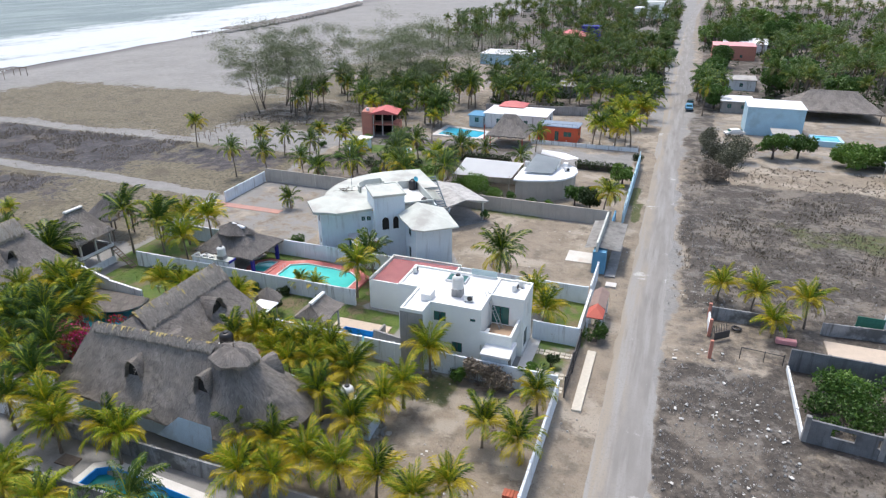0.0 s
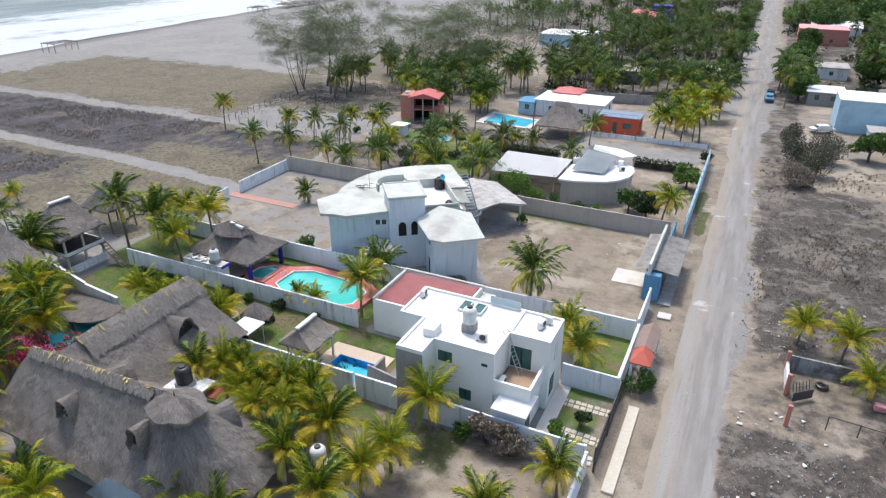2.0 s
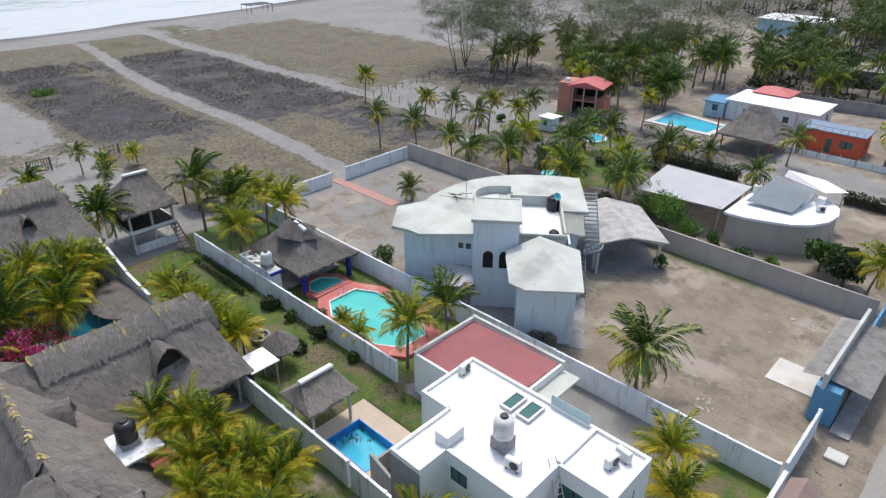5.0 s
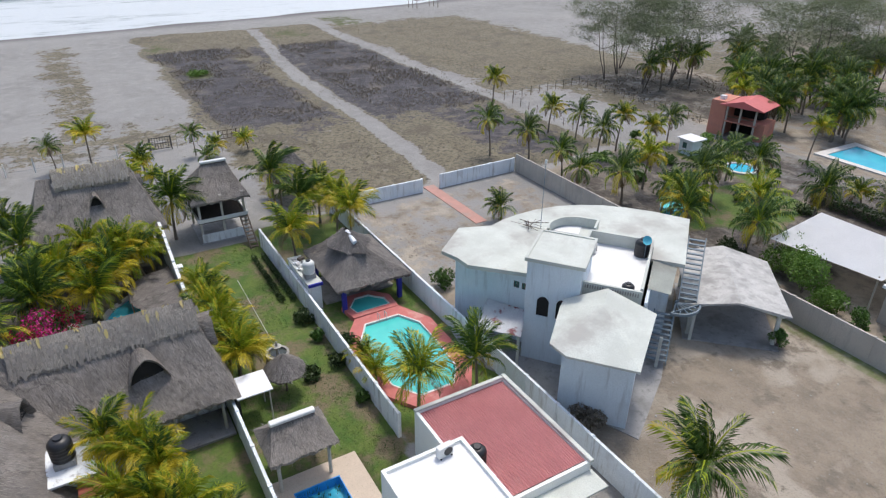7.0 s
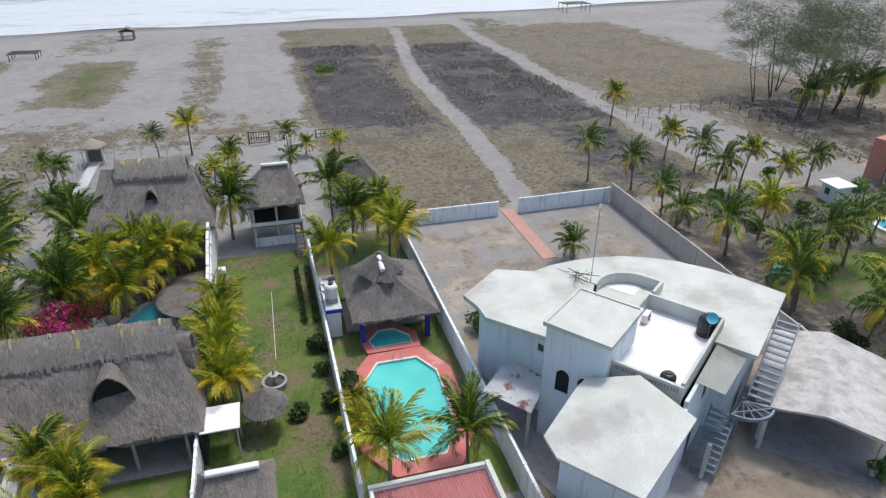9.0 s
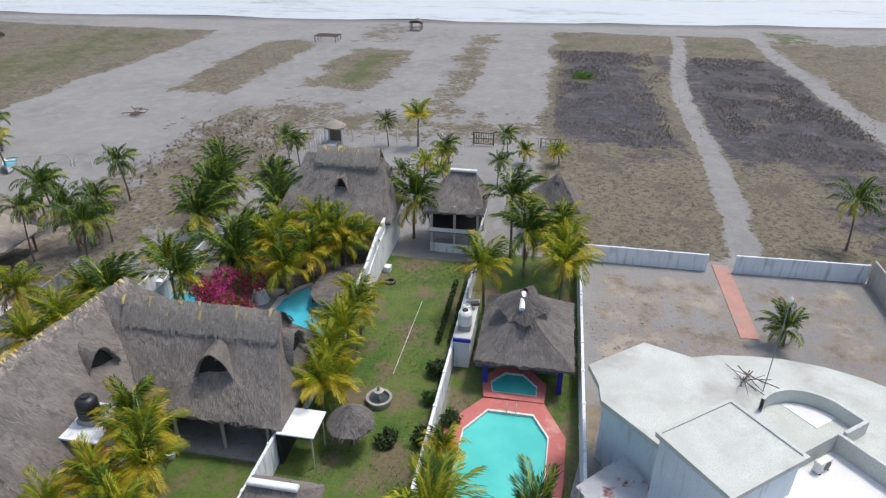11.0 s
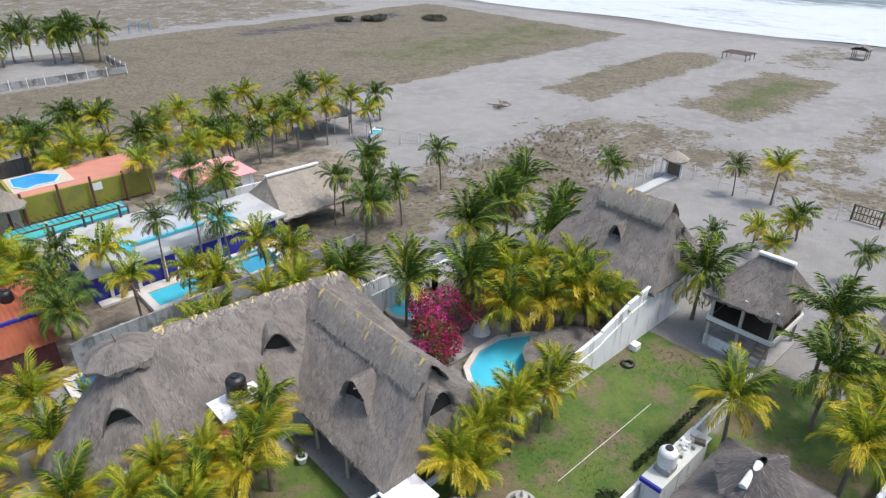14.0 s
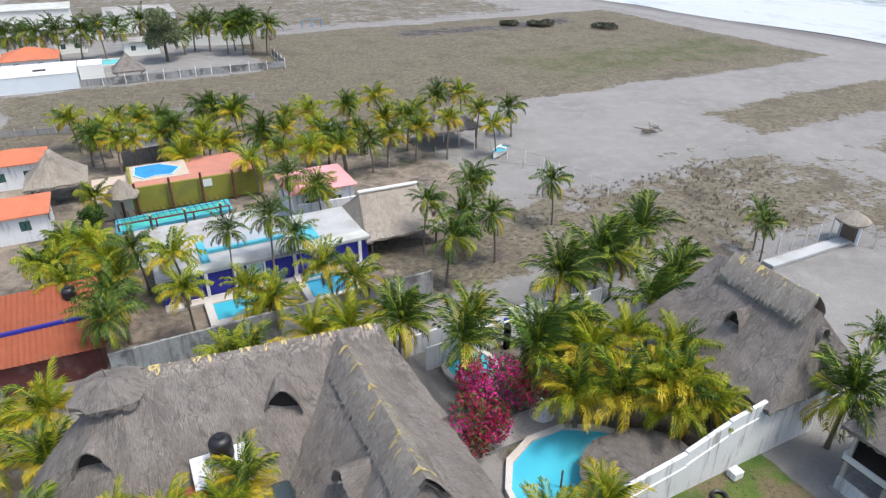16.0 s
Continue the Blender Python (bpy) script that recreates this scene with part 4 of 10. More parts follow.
def crown_plan(kind, seed):
    """Turn, rise, droop, length, leaflet length and colour of each leaf in a crown; tall crowns stream with the sea wind."""
    rnd = random.Random(seed)
    n = {"young": 26, "tall": 27}[kind]
    out = []
    for i in range(n):
        age = (i + 0.5) / n
        turn = i * 137.5 + rnd.uniform(-24, 24)
        elev = 86 - 96 * age ** 1.15 + rnd.uniform(-12, 12)
        droop = 48 + 82 * age + rnd.uniform(-18, 18)
        if kind == "tall":
            swing = math.sin(radians(90 - turn))
            turn += 34 * swing
            elev -= 34 * max(0.0, age - 0.45) + 8 * (1 - math.cos(radians(90 - turn)))
            droop += 14
        size = (2.35 if kind == "young" else 2.75) * (0.78 + 0.34 * math.sin(math.pi * min(1, age * 0.9 + 0.18))) * rnd.uniform(0.84, 1.14)
        if kind == "young":
            ripe = seed < 20
            if age < 0.34:
                colour = rnd.choice((0, 1, 1)) if ripe else rnd.choice((0, 1, 1))
            elif age < 0.72:
                colour = rnd.choice((1, 2, 2)) if ripe else rnd.choice((1, 1, 2))
            else:
                colour = rnd.choice((1, 2, 2)) if ripe else rnd.choice((1, 2, 2))
        else:
            colour = 0 if age < 0.5 else rnd.choice((0, 0, 1))
            if age > 0.78:
                colour = rnd.choice((0, 1, 1, 2, 3))
        if age > 0.94:
            colour = 3
        out.append((turn, elev, droop, size, 0.68 if kind == "young" else 0.66, colour))
    return out


LEAVES = (M_GREEN, M_LIME, M_YELLOW, M_DRY)
RIPER = (1, 2, 2, 3)


def trunk_data(height, r0, r1, lean, seed):
    rnd = random.Random(seed)
    n, seg = 8, max(5, int(height * 2.2))
    verts, faces = [], []
    a = rnd.uniform(0, math.tau)
    for i in range(seg + 1):
        t = i / seg
        bulge = 0.35 * math.exp(-t * 9)
        r = (r0 + (r1 - r0) * t) * (1 + bulge) * (1 + 0.05 * (i % 2))
        cx, cy = math.cos(a) * lean * t * t, math.sin(a) * lean * t * t
        verts += [(cx + r * math.cos(k * math.tau / n), cy + r * math.sin(k * math.tau / n), height * t - 0.25 * (i == 0)) for k in range(n)]
    for i in range(seg):
        for k in range(n):
            j = (k + 1) % n
            faces.append((i * n + k, i * n + j, (i + 1) * n + j, (i + 1) * n + k))
    faces.append(tuple(range(seg * n, seg * n + n)))
    return verts, faces, (math.cos(a) * lean, math.sin(a) * lean)


FRONDS = {}


def frond_mesh(kind, age, colour):
    key = (kind, age, colour)
    if key not in FRONDS:
        v, f, tint = frond_data(2.0, 0, 44 + 15 * age, 0.58 if kind == "young" else 0.52, age * 7 + len(kind) + 3 * colour)
        FRONDS[key] = raw_mesh("frond", v, f, [LEAVES[colour], LEAVES[RIPER[colour]]], tint)
    return FRONDS[key]


def palm_near(kind, height, seed, label):
    """A palm with a trunk and each leaf a part of its own."""
    p = thing("palm_tree", (0, 0, 0), label, "palm tree", "coconut palms of the lots")
    v, f, top = trunk_data(height, 0.13, 0.085, 0.25, seed)
    ob = new("trunk", raw_mesh("trunk", v, f, [M_TRUNK], smooth=True))
    ob.parent = p
    for i, (turn, elev, droop, size, width, colour) in enumerate(crown_plan(kind, seed)):
        ob = new("frond", frond_mesh(kind, i // 4, colour))
        ob.parent = p
        ob.matrix_basis = Matrix.Translation((*top, height)) @ Matrix.Rotation(radians(turn), 4, "Z") @ Matrix.Rotation(radians(-elev), 4, "Y") @ Matrix.Rotation(random.Random(seed * 50 + i).uniform(-0.35, 0.35), 4, "X") @ Matrix.Scale(size / 2.0 * 1.12, 4)
    return p


def palm_far(kind, height, seed, label, lean=0.5):
    """A palm whose leaves are joined into one crown."""
    p = thing("palm_tree", (0, 0, 0), label, "palm tree", "coconut palms of the lots")
    v, f, top = trunk_data(height, 0.125, 0.075, lean, seed)
    ob = new("trunk", raw_mesh("trunk", v, f, [M_TRUNK], smooth=True))
    ob.parent = p
    verts, faces, index = crown_data(kind, seed, top, height)
    ob = new("crown", raw_mesh("crown", verts, faces, LEAVES, index))
    ob.parent = p
    return p


def crown_data(kind, seed, top=(0, 0), height=0.0, pairs=25, thick=0.05, every=1):
    verts, faces, index = [], [], []
    for i, (turn, elev, droop, size, width, colour) in list(enumerate(crown_plan(kind, seed)))[::every]:
        v, f, tint = frond_data(size, elev, droop, width, seed * 31 + i, pairs, thick, (0.75, 1.8))
        c, s, k = math.cos(radians(turn)), math.sin(radians(turn)), len(verts)
        verts += [(x * c - y * s + top[0], x * s + y * c + top[1], z + height) for x, y, z in v]
        faces += [tuple(q + k for q in a) for a in f]
        index += [RIPER[colour] if u else colour for u in tint]
    return verts, faces, index


SPRITES = [palm_near("young", 3.0, s, "young coconut palm with yellow-green fronds") for s in (11, 12, 13, 14)]
TALLS = [palm_far("tall", 6.0, s, "tall slender coconut palm with green windblown crown") for s in (21, 22, 23, 24, 25)]
HIGHS = [palm_near(kind, 5.0, s, "coconut palm with full green crown and yellowing lower fronds") for kind, s in (("young", 31), ("young", 32), ("young", 33), ("young", 34))]
DEEPS = [palm_near("tall", 5.0, s, "large deep green coconut palm") for s in (35, 36)]
LIMES = [palm_far("young", 5.0, s, "coconut palm with yellow-green fronds") for s in (41, 42, 43, 44)]
WAITING = {}


def settle(p, m, grow, tall):
    """Set a palm on its spot; crowns keep their size, trunks stretch."""
    p.matrix_basis = m
    for o in p.children:
        if o.name.startswith("trunk"):
            o.scale = (1, 1, grow)
        else:
            o.location.z += (grow - 1) * tall


def plant(kit, x, y, h, size=1.0, z=0.0):
    """One palm of a kit at a place, with its crown h metres up. The kit's own palm takes the first spot, once the copies are made."""
    rnd = random.Random(round(x * 71 + y * 37))
    src = kit[rnd.randrange(len(kit))]
    tall = {id(SPRITES): 3.0, id(TALLS): 6.0, id(HIGHS): 5.0, id(DEEPS): 5.0, id(LIMES): 5.0}[id(kit)]
    s = size * rnd.uniform(0.88, 1.16)
    m = Matrix.Translation((x, y, z)) @ Matrix.Rotation(rnd.uniform(-0.5, 0.5) if kit is TALLS else rnd.uniform(0, math.tau), 4, "Z") @ Matrix.Scale(s, 4)
    if src.name not in WAITING:
        WAITING[src.name] = (src, m, h / s / tall, tall)
    else:
        settle(copy_thing(src, m), m, h / s / tall, tall)


PALMS_SOUTH_LOT = [(-26.7, 29.9, 2.3), (-23.9, 30.4, 2.3), (-20.8, 29.5, 2.3), (-18.4, 29.5, 2.3), (-15.5, 29.4, 2.3), (-10.5, 30.5, 2.3), (-10.3, 36.9, 2.3), (-7.2, 36.1, 2.3),
                   (-7.2, 41.9, 2.5), (-17.7, 39.2, 2.5), (-18.6, 36.8, 2.3), (-19.9, 34.2, 2.3), (-17.2, 44.0, 3.1), (-26.9, 40.3, 2.7), (-22.5, 39.2, 2.7), (-23.2, 35.5, 2.7),
                   (-35.4, 26.9, 2.7), (-41.9, 26.9, 3.1), (-45.2, 26.3, 3.1), (-48.9, 30.6, 4.1), (-38.0, 20.3, 1.8), (-25.7, 42.1, 2.5), (-12.4, 28.7, 2.1)]
PALMS_THATCH = [(-33.0, 38.0, 4.8), (-31.8, 39.4, 4.4), (-30.2, 40.4, 3.8), (-28.4, 39.8, 3.8), (-27.2, 41.2, 3.6), (-25.6, 38.4, 3.8), (-25.2, 40.9, 3.5), (-24.0, 39.4, 3.3), (-29.2, 38.2, 3.8), (-27.0, 37.4, 3.9),
                (-38.9, 46.3, 3.2), (-40.3, 46.5, 3.2), (-41.7, 46.2, 3.3), (-43.3, 46.5, 3.8), (-44.7, 45.9, 3.2), (-46.0, 46.4, 3.5), (-47.6, 46.2, 3.6), (-39.6, 47.3, 2.6)]
PALMS_GROVE = [(-51.6, 38.9, 4.0), (-57.0, 36.1, 4.9), (-55.8, 42.8, 4.2), (-55.5, 40.6, 5.0), (-57.1, 41.7, 5.2), (-57.6, 43.7, 4.4), (-53.8, 37.2, 4.6), (-58.6, 38.6, 4.8), (-54.8, 34.4, 4.9), (-53.6, 40.4, 4.3)]
PALMS_DEEP = [(-44.6, 28.6, 5.0), (-47.2, 32.4, 5.0), (-53.8, 34.6, 5.0), (-57.8, 28.0, 4.8), (-62.2, 27.4, 5.0), (-63.4, 27.9, 5.2), (-68.8, 25.2, 5.0), (-63.8, 33.7, 5.2), (-60.9, 34.7, 5.2), (-50.8, 35.4, 5.0), (-66.3, 31.6, 5.2), (-51.6, 34.2, 4.6)]
PALMS_TOWER_DEEP = [(-61.9, 56.1, 6.7), (-58.4, 57.5, 5.2), (-64.2, 46.6, 5.0)]
PALMS_TOWER = [(-52.2, 54.8, 5.0), (-53.3, 60.6, 5.2), (-57.0, 60.6, 4.8), (-60.8, 60.2, 4.7)]
PALMS_BEACH = [(-78.9, 44.6, 3.0), (-84.1, 46.6, 3.3), (-88.7, 53.5, 3.6), (-79.2, 53.2, 3.3), (-90.2, 37.4, 3.8), (-81.0, 27.2, 4.2), (-87.6, 55.7, 2.0), (-87.7, 60.1, 2.0),
               (-71.5, 43.9, 4.4), (-79.7, 29.0, 4.2), (-82.4, 45.9, 2.8), (-77.5, 47.2, 2.5)]
PALMS_YARD = [(-52.2, 77.0, 2.0), (-11.4, 58.2, 3.0), (-9.7, 55.6, 2.5), (-36.7, 54.4, 1.6), (-34.8, 54.4, 1.6)]
PALMS_NORTH = [(-88.7, 100.8, 6.0), (-69.4, 87.2, 6.0), (-65.8, 90.9, 5.0), (-73.4, 100.2, 5.0), (-69.1, 101.7, 5.0), (-62.4, 99.7, 5.0), (-62.5, 103.1, 6.0), (-57.5, 89.5, 5.0),
               (-54.7, 89.4, 3.5), (-59.3, 105.2, 5.0), (-61.3, 111.6, 5.0), (-49.0, 91.0, 5.0), (-50.9, 96.2, 5.5), (-43.9, 96.0, 6.0), (-44.4, 100.1, 5.5), (-39.6, 90.5, 5.5),
               (-47.8, 106.9, 5.0), (-44.0, 107.4, 5.0), (-36.1, 95.6, 6.0), (-33.2, 90.7, 5.5), (-34.8, 103.6, 5.5), (-35.6, 114.2, 2.5)]
PALMS_NORTH_STREET = [(-56.5, 131.1, 7.0), (-50.8, 136.3, 7.0), (-63.8, 130.0, 6.0), (-43.9, 91.5, 5.0), (-38.6, 89.1, 5.0), (-46.5, 121.1, 6.0), (-24.6, 120.0, 5.0),
                      (-24.6, 109.1, 3.0), (-7.9, 88.2, 5.0), (-13.6, 128.4, 6.0), (-8.9, 131.1, 6.0), (-5.9, 149.4, 5.0), (-33.1, 114.8, 2.5), (-16.0, 139.3, 6.0)]
PALMS_SOUTH_FAR = [(-26.6, -23.4, 4.6), (-28.8, -26.0, 4.6), (-32.4, -26.8, 4.6), (-34.6, -20.3, 4.6), (-41.5, -29.5, 4.6), (-44.6, -26.2, 4.6), (-36.6, -16.5, 2.8), (-38.7, -15.6, 4.6),
                   (-45.6, -14.3, 4.6), (-42.8, -6.0, 4.6), (-49.8, -21.9, 4.6), (-53.6, -23.0, 4.6), (-52.6, -11.9, 4.6), (-53.3, -7.0, 4.6), (-59.4, -23.2, 4.6), (-64.2, -24.2, 4.6),
                   (-56.6, -7.2, 4.6), (-64.2, -15.7, 4.6), (-58.8, -8.0, 4.6), (-62.8, -8.5, 4.6), (-73.3, -23.2, 4.6), (-76.2, -21.6, 4.6), (-66.6, -7.3, 5.6), (-71.8, -9.1, 5.6),
                   (-78.6, -11.3, 4.6), (-72.5, -5.3, 4.6), (-48.8, -6.6, 4.6), (-41.6, -16.3, 3.6), (-36.4, -21.9, 4.6), (-29.6, -19.3, 4.6), (-25.2, -30.7, 4.6)]
PALMS_SOUTH_LIME = [(-32.8, 13.8, 5.2), (-32.6, 18.6, 5.0), (-36.3, 19.0, 4.3), (-38.6, 20.6, 3.9), (-23.8, 9.6, 4.2), (-26.7, 6.9, 4.2), (-25.2, 4.9, 3.2), (-27.8, 8.8, 3.2),
                   (-43.0, 19.2, 4.6), (-44.5, 20.6, 3.9), (-24.4, 12.6, 4.0), (-22.4, 8.2, 4.0), (-26.6, -4.9, 3.8), (-36.6, -14.4, 3.4), (-40.8, -14.8, 4.0), (-30.7, -30.0, 4.2),
                   (-32.8, -31.5, 4.2), (-31.6, -20.4, 4.5), (-53.0, -16.5, 4.2), (-52.4, -11.0, 4.2), (-46.8, -10.3, 4.0), (-49.2, -9.6, 4.1), (-57.4, -13.6, 3.6), (-62.0, -17.6, 3.6),
                   (-67.6, -18.4, 3.8), (-48.6, -18.0, 3.6), (-40.0, -21.6, 3.6), (-28.6, 11.8, 3.4), (-47.4, 3.0, 3.4), (-34.2, 26.0, 3.8), (-39.6, 25.6, 3.4)]
PALMS_SOUTH_WIND = [(-36.4, 13.9, 6.1), (-39.7, 13.8, 6.6), (-42.1, 13.8, 4.6), (-46.5, 5.2, 5.0), (-30.1, 10.5, 4.6), (-27.8, 21.0, 4.9), (-28.2, 17.0, 4.8), (-52.4, 20.4, 5.0), (-55.9, 16.7, 4.6),
                   (-58.2, 18.5, 5.0), (-67.3, 14.4, 5.0), (-60.1, 11.2, 5.0), (-53.2, 14.2, 5.6), (-44.0, 2.8, 5.4), (-45.7, -14.8, 4.8), (-36.8, -20.6, 4.8), (-34.9, -27.2, 4.5),
                   (-27.9, -21.5, 4.5), (-53.6, -8.9, 4.6), (-45.5, -27.4, 4.5), (-42.0, -28.3, 4.5), (-61.6, 8.6, 4.6), (-63.4, -12.4, 4.8), (-58.2, -20.4, 4.8), (-71.0, -20.0, 4.8)]
PALMS_EAST = [(6.9, 67.8, 2.1), (10.2, 66.5, 2.3), (14.9, 64.4, 3.1), (11.7, 61.6, 1.6), (-23.7, 26.2, 2.6), (-21.6, 26.5, 2.7), (-91.0, 41.3, 4.1)]

for spot in PALMS_SOUTH_LOT + PALMS_EAST:
    plant(SPRITES, spot[0], spot[1], spot[2] - 0.1, size=0.86)
for spot in PALMS_THATCH:
    plant(SPRITES, spot[0], spot[1], spot[2] - 0.35, size=0.72)
for spot in PALMS_DEEP:
    plant(DEEPS, spot[0], spot[1], spot[2] - 1.2, size=0.92)
for k, spot in enumerate(PALMS_GROVE):
    plant(LIMES if k % 3 else SPRITES, spot[0], spot[1], spot[2] - 1.1, size=0.92)
plant(DEEPS, -16.6, 64.7, 3.5, size=0.98)
plant(DEEPS, -30.2, 59.6, 3.1, size=0.92)
plant(HIGHS, -30.0, 55.1, 3.9, size=0.95)
for spot in PALMS_TOWER_DEEP:
    plant(DEEPS, spot[0], spot[1], spot[2] - 0.9, size=0.92)
for spot in PALMS_TOWER:
    plant(HIGHS, spot[0], spot[1], spot[2] - 0.9, size=0.9)
for spot in PALMS_BEACH:
    plant(TALLS if spot[2] > 3.2 else LIMES, spot[0], spot[1], spot[2] - 0.6, size=0.62)
for spot in PALMS_YARD:
    plant(DEEPS if spot[1] > 70 else SPRITES, spot[0], spot[1], spot[2] - 0.5, size=0.58 if spot[1] > 70 or spot[2] < 2 else 0.85)
for k, spot in enumerate(PALMS_NORTH + PALMS_NORTH_STREET):
    plant(TALLS if k % 3 else LIMES, spot[0], spot[1], spot[2] - 1.1, size=(0.92 if spot[0] < -52 or spot[1] > 105 else 1.05) if spot[2] > 3.6 else 0.85)
for k, spot in enumerate(PALMS_SOUTH_FAR):
    plant(LIMES if k % 4 else TALLS, spot[0], spot[1], spot[2] - 0.9, size=0.96)
for spot in PALMS_SOUTH_LIME:
    plant(LIMES if spot[2] > 3.7 else SPRITES, spot[0], spot[1], spot[2] - 0.8, size=0.9 if spot[2] > 3.7 else 0.82)
for spot in PALMS_SOUTH_WIND:
    plant(TALLS, spot[0], spot[1], spot[2] - 0.5, size=0.76 if 0 < spot[1] < 15 else 0.9)

# ---- the white two-storey house ----
def trimmed(a, b, c, t):
    """The end of a wall from a to b, drawn back by the next wall's thickness where the line a, b, c turns left."""
    d, e = Vector(b) - Vector(a), Vector(c) - Vector(b)
    return tuple(Vector(b) - d.normalized() * t) if d.x * e.y - d.y * e.x > 0.5 * d.length * e.length else b


def white_house():
    h = thing("house", (-16.5, 49.0, 0), "white flat-roofed two-storey house with terrace and balcony", "house")
    t = 0.18
    plan = [((-20.3, 44.8), (-18.2, 44.8), []),
            ((-18.2, 44.8), (-18.2, 46.7), []),
            ((-18.2, 46.7), (-13.5, 46.7), [(0.3, 1.45, 4.2, 5.15), (3.7, 4.2, 4.7, 4.98), (2.0, 3.0, 1.3, 2.3), (0.1, 0.7, 0.05, 2.1)]),
            ((-13.5, 46.7), (-13.5, 49.8), []),
            ((-13.5, 49.8), (-10.4, 49.8), [(0.12, 1.75, 3.15, 4.95)]),
            ((-10.4, 49.8), (-10.4, 53.4), [(1.4, 1.6, 3.5, 5.0), (2.0, 2.2, 3.5, 5.0), (0.6, 1.9, 0.6, 2.4)]),
            ((-10.4, 53.4), (-22.3, 53.4), [(2.0, 3.2, 4.0, 5.1)]),
            ((-22.3, 53.4), (-22.3, 49.0), []),
            ((-22.3, 49.0), (-20.3, 49.0), []),
            ((-20.3, 49.0), (-20.3, 44.8), [])]
    for k, (a, b, holes) in enumerate(plan):
        b = trimmed(a, b, plan[(k + 1) % len(plan)][1], t)
        part("wall", wall_with_holes(bmesh.new(), a, b, -0.2, 6.0, t, holes), M_WHITE, h)
        for hole in holes:
            window_in(h, a, b, hole, t, name="door" if hole[2] < 0.1 or hole[3] - hole[2] > 1.75 else "window", mullions=0 if hole[1] - hole[0] < 0.7 else 1)
    # roof slab inside a low parapet
    outline = [(-20.12, 44.98), (-18.38, 44.98), (-18.38, 46.88), (-13.68, 46.88), (-13.68, 49.98), (-10.58, 49.98), (-10.58, 53.22), (-22.12, 53.22), (-22.12, 49.18), (-20.12, 49.18)]
    part("roof", prism(bmesh.new(), outline, 5.6, 5.82), M_ROOFWHITE, h)
    part("cement_wall", boxed(-20.33, -18.17, 44.776, 44.797, 0.0, 5.7), M_CONCRETE, h, "bare grey cement render")
    part("roof_step", boxed(-19.2, -18.3, 46.9, 48.2, 5.825, 6.5, bevel=0.03), M_ROOFWHITE, h)
    part("parapet_step", boxed(-13.75, -13.45, 50.0, 53.2, 5.825, 6.02, bevel=0.02), M_ROOFWHITE, h)
    for x0, x1, y0, y1 in ((-18.4, -17.6, 51.2, 52.7), (-17.3, -16.4, 51.2, 52.7)):
        sk = part("skylight", ring(bmesh.new(), [(x0, y0), (x1, y0), (x1, y1), (x0, y1)], [(x0 + 0.1, y0 + 0.1), (x1 - 0.1, y0 + 0.1), (x1 - 0.1, y1 - 0.1), (x0 + 0.1, y1 - 0.1)], 5.825, 6.05), M_ALU, h, "aluminium-framed skylight")
        part("pane", boxed(x0 + 0.1, x1 - 0.1, y0 + 0.1, y1 - 0.1, 5.98, 6.0), M_GLASS, sk)
    part("glass_screen", boxed(-16.4, -13.9, 53.24, 53.27, 6.003, 6.6), M_GLASSPALE, h, "pale greenish glass screen")
    # balcony over the entrance
    part("balcony_floor", boxed(-13.32, -10.9, 46.85, 49.78, 2.9, 3.1), M_BALCONY, h, "tan tiled balcony floor")
    bal = bmesh.new()
    wall_with_holes(bal, (-13.5, 46.6), (-10.9, 46.6), 2.6, 3.9, 0.2, [])
    wall_with_holes(bal, (-10.7, 46.6), (-10.7, 49.79), 2.6, 3.9, 0.2, [])
    part("balcony_wall", bal, M_WHITE, h)
    part("balcony_underside", boxed(-13.48, -10.9, 46.82, 49.78, -0.2, 2.6), M_WHITE, h)
    part("porch_roof", boxed(-13.0, -10.4, 44.9, 47.6, 2.62, 2.85, bevel=0.03), M_ROOFWHITE, h)
    part("porch_wall", boxed(-12.95, -10.6, 45.2, 45.4, -0.1, 2.62), M_BLUEWALL, h, "pale grey-blue porch wall")
    part("porch_wall", boxed(-12.95, -12.8, 45.4, 46.6, -0.1, 2.62), M_WHITE, h)
    part("porch_door", boxed(-10.66, -10.6, 45.6, 46.5, 0.0, 2.1), M_FRAME, h, "dark entrance door")
    part("entrance_path", boxed(-10.35, -9.3, 46.0, 53.2, -0.1, 0.12), M_TERRACE, h)
    for a, b, z in (((-23.7, 46.1), (-20.4, 45.5), 2.3), ((-23.7, 46.3), (-23.7, 48.8), 1.4)):
        part("cement_wall", wall_with_holes(bmesh.new(), a, b, -0.2, z, 0.18, []), M_CONCRETE, h, "low grey cement wall by the pool")
    return h


M_GLASSPALE = surface("pale_glass", (0.48, 0.60, 0.60), (0.42, 0.54, 0.55), 0.6, 0.15, 0.0)
white_house()


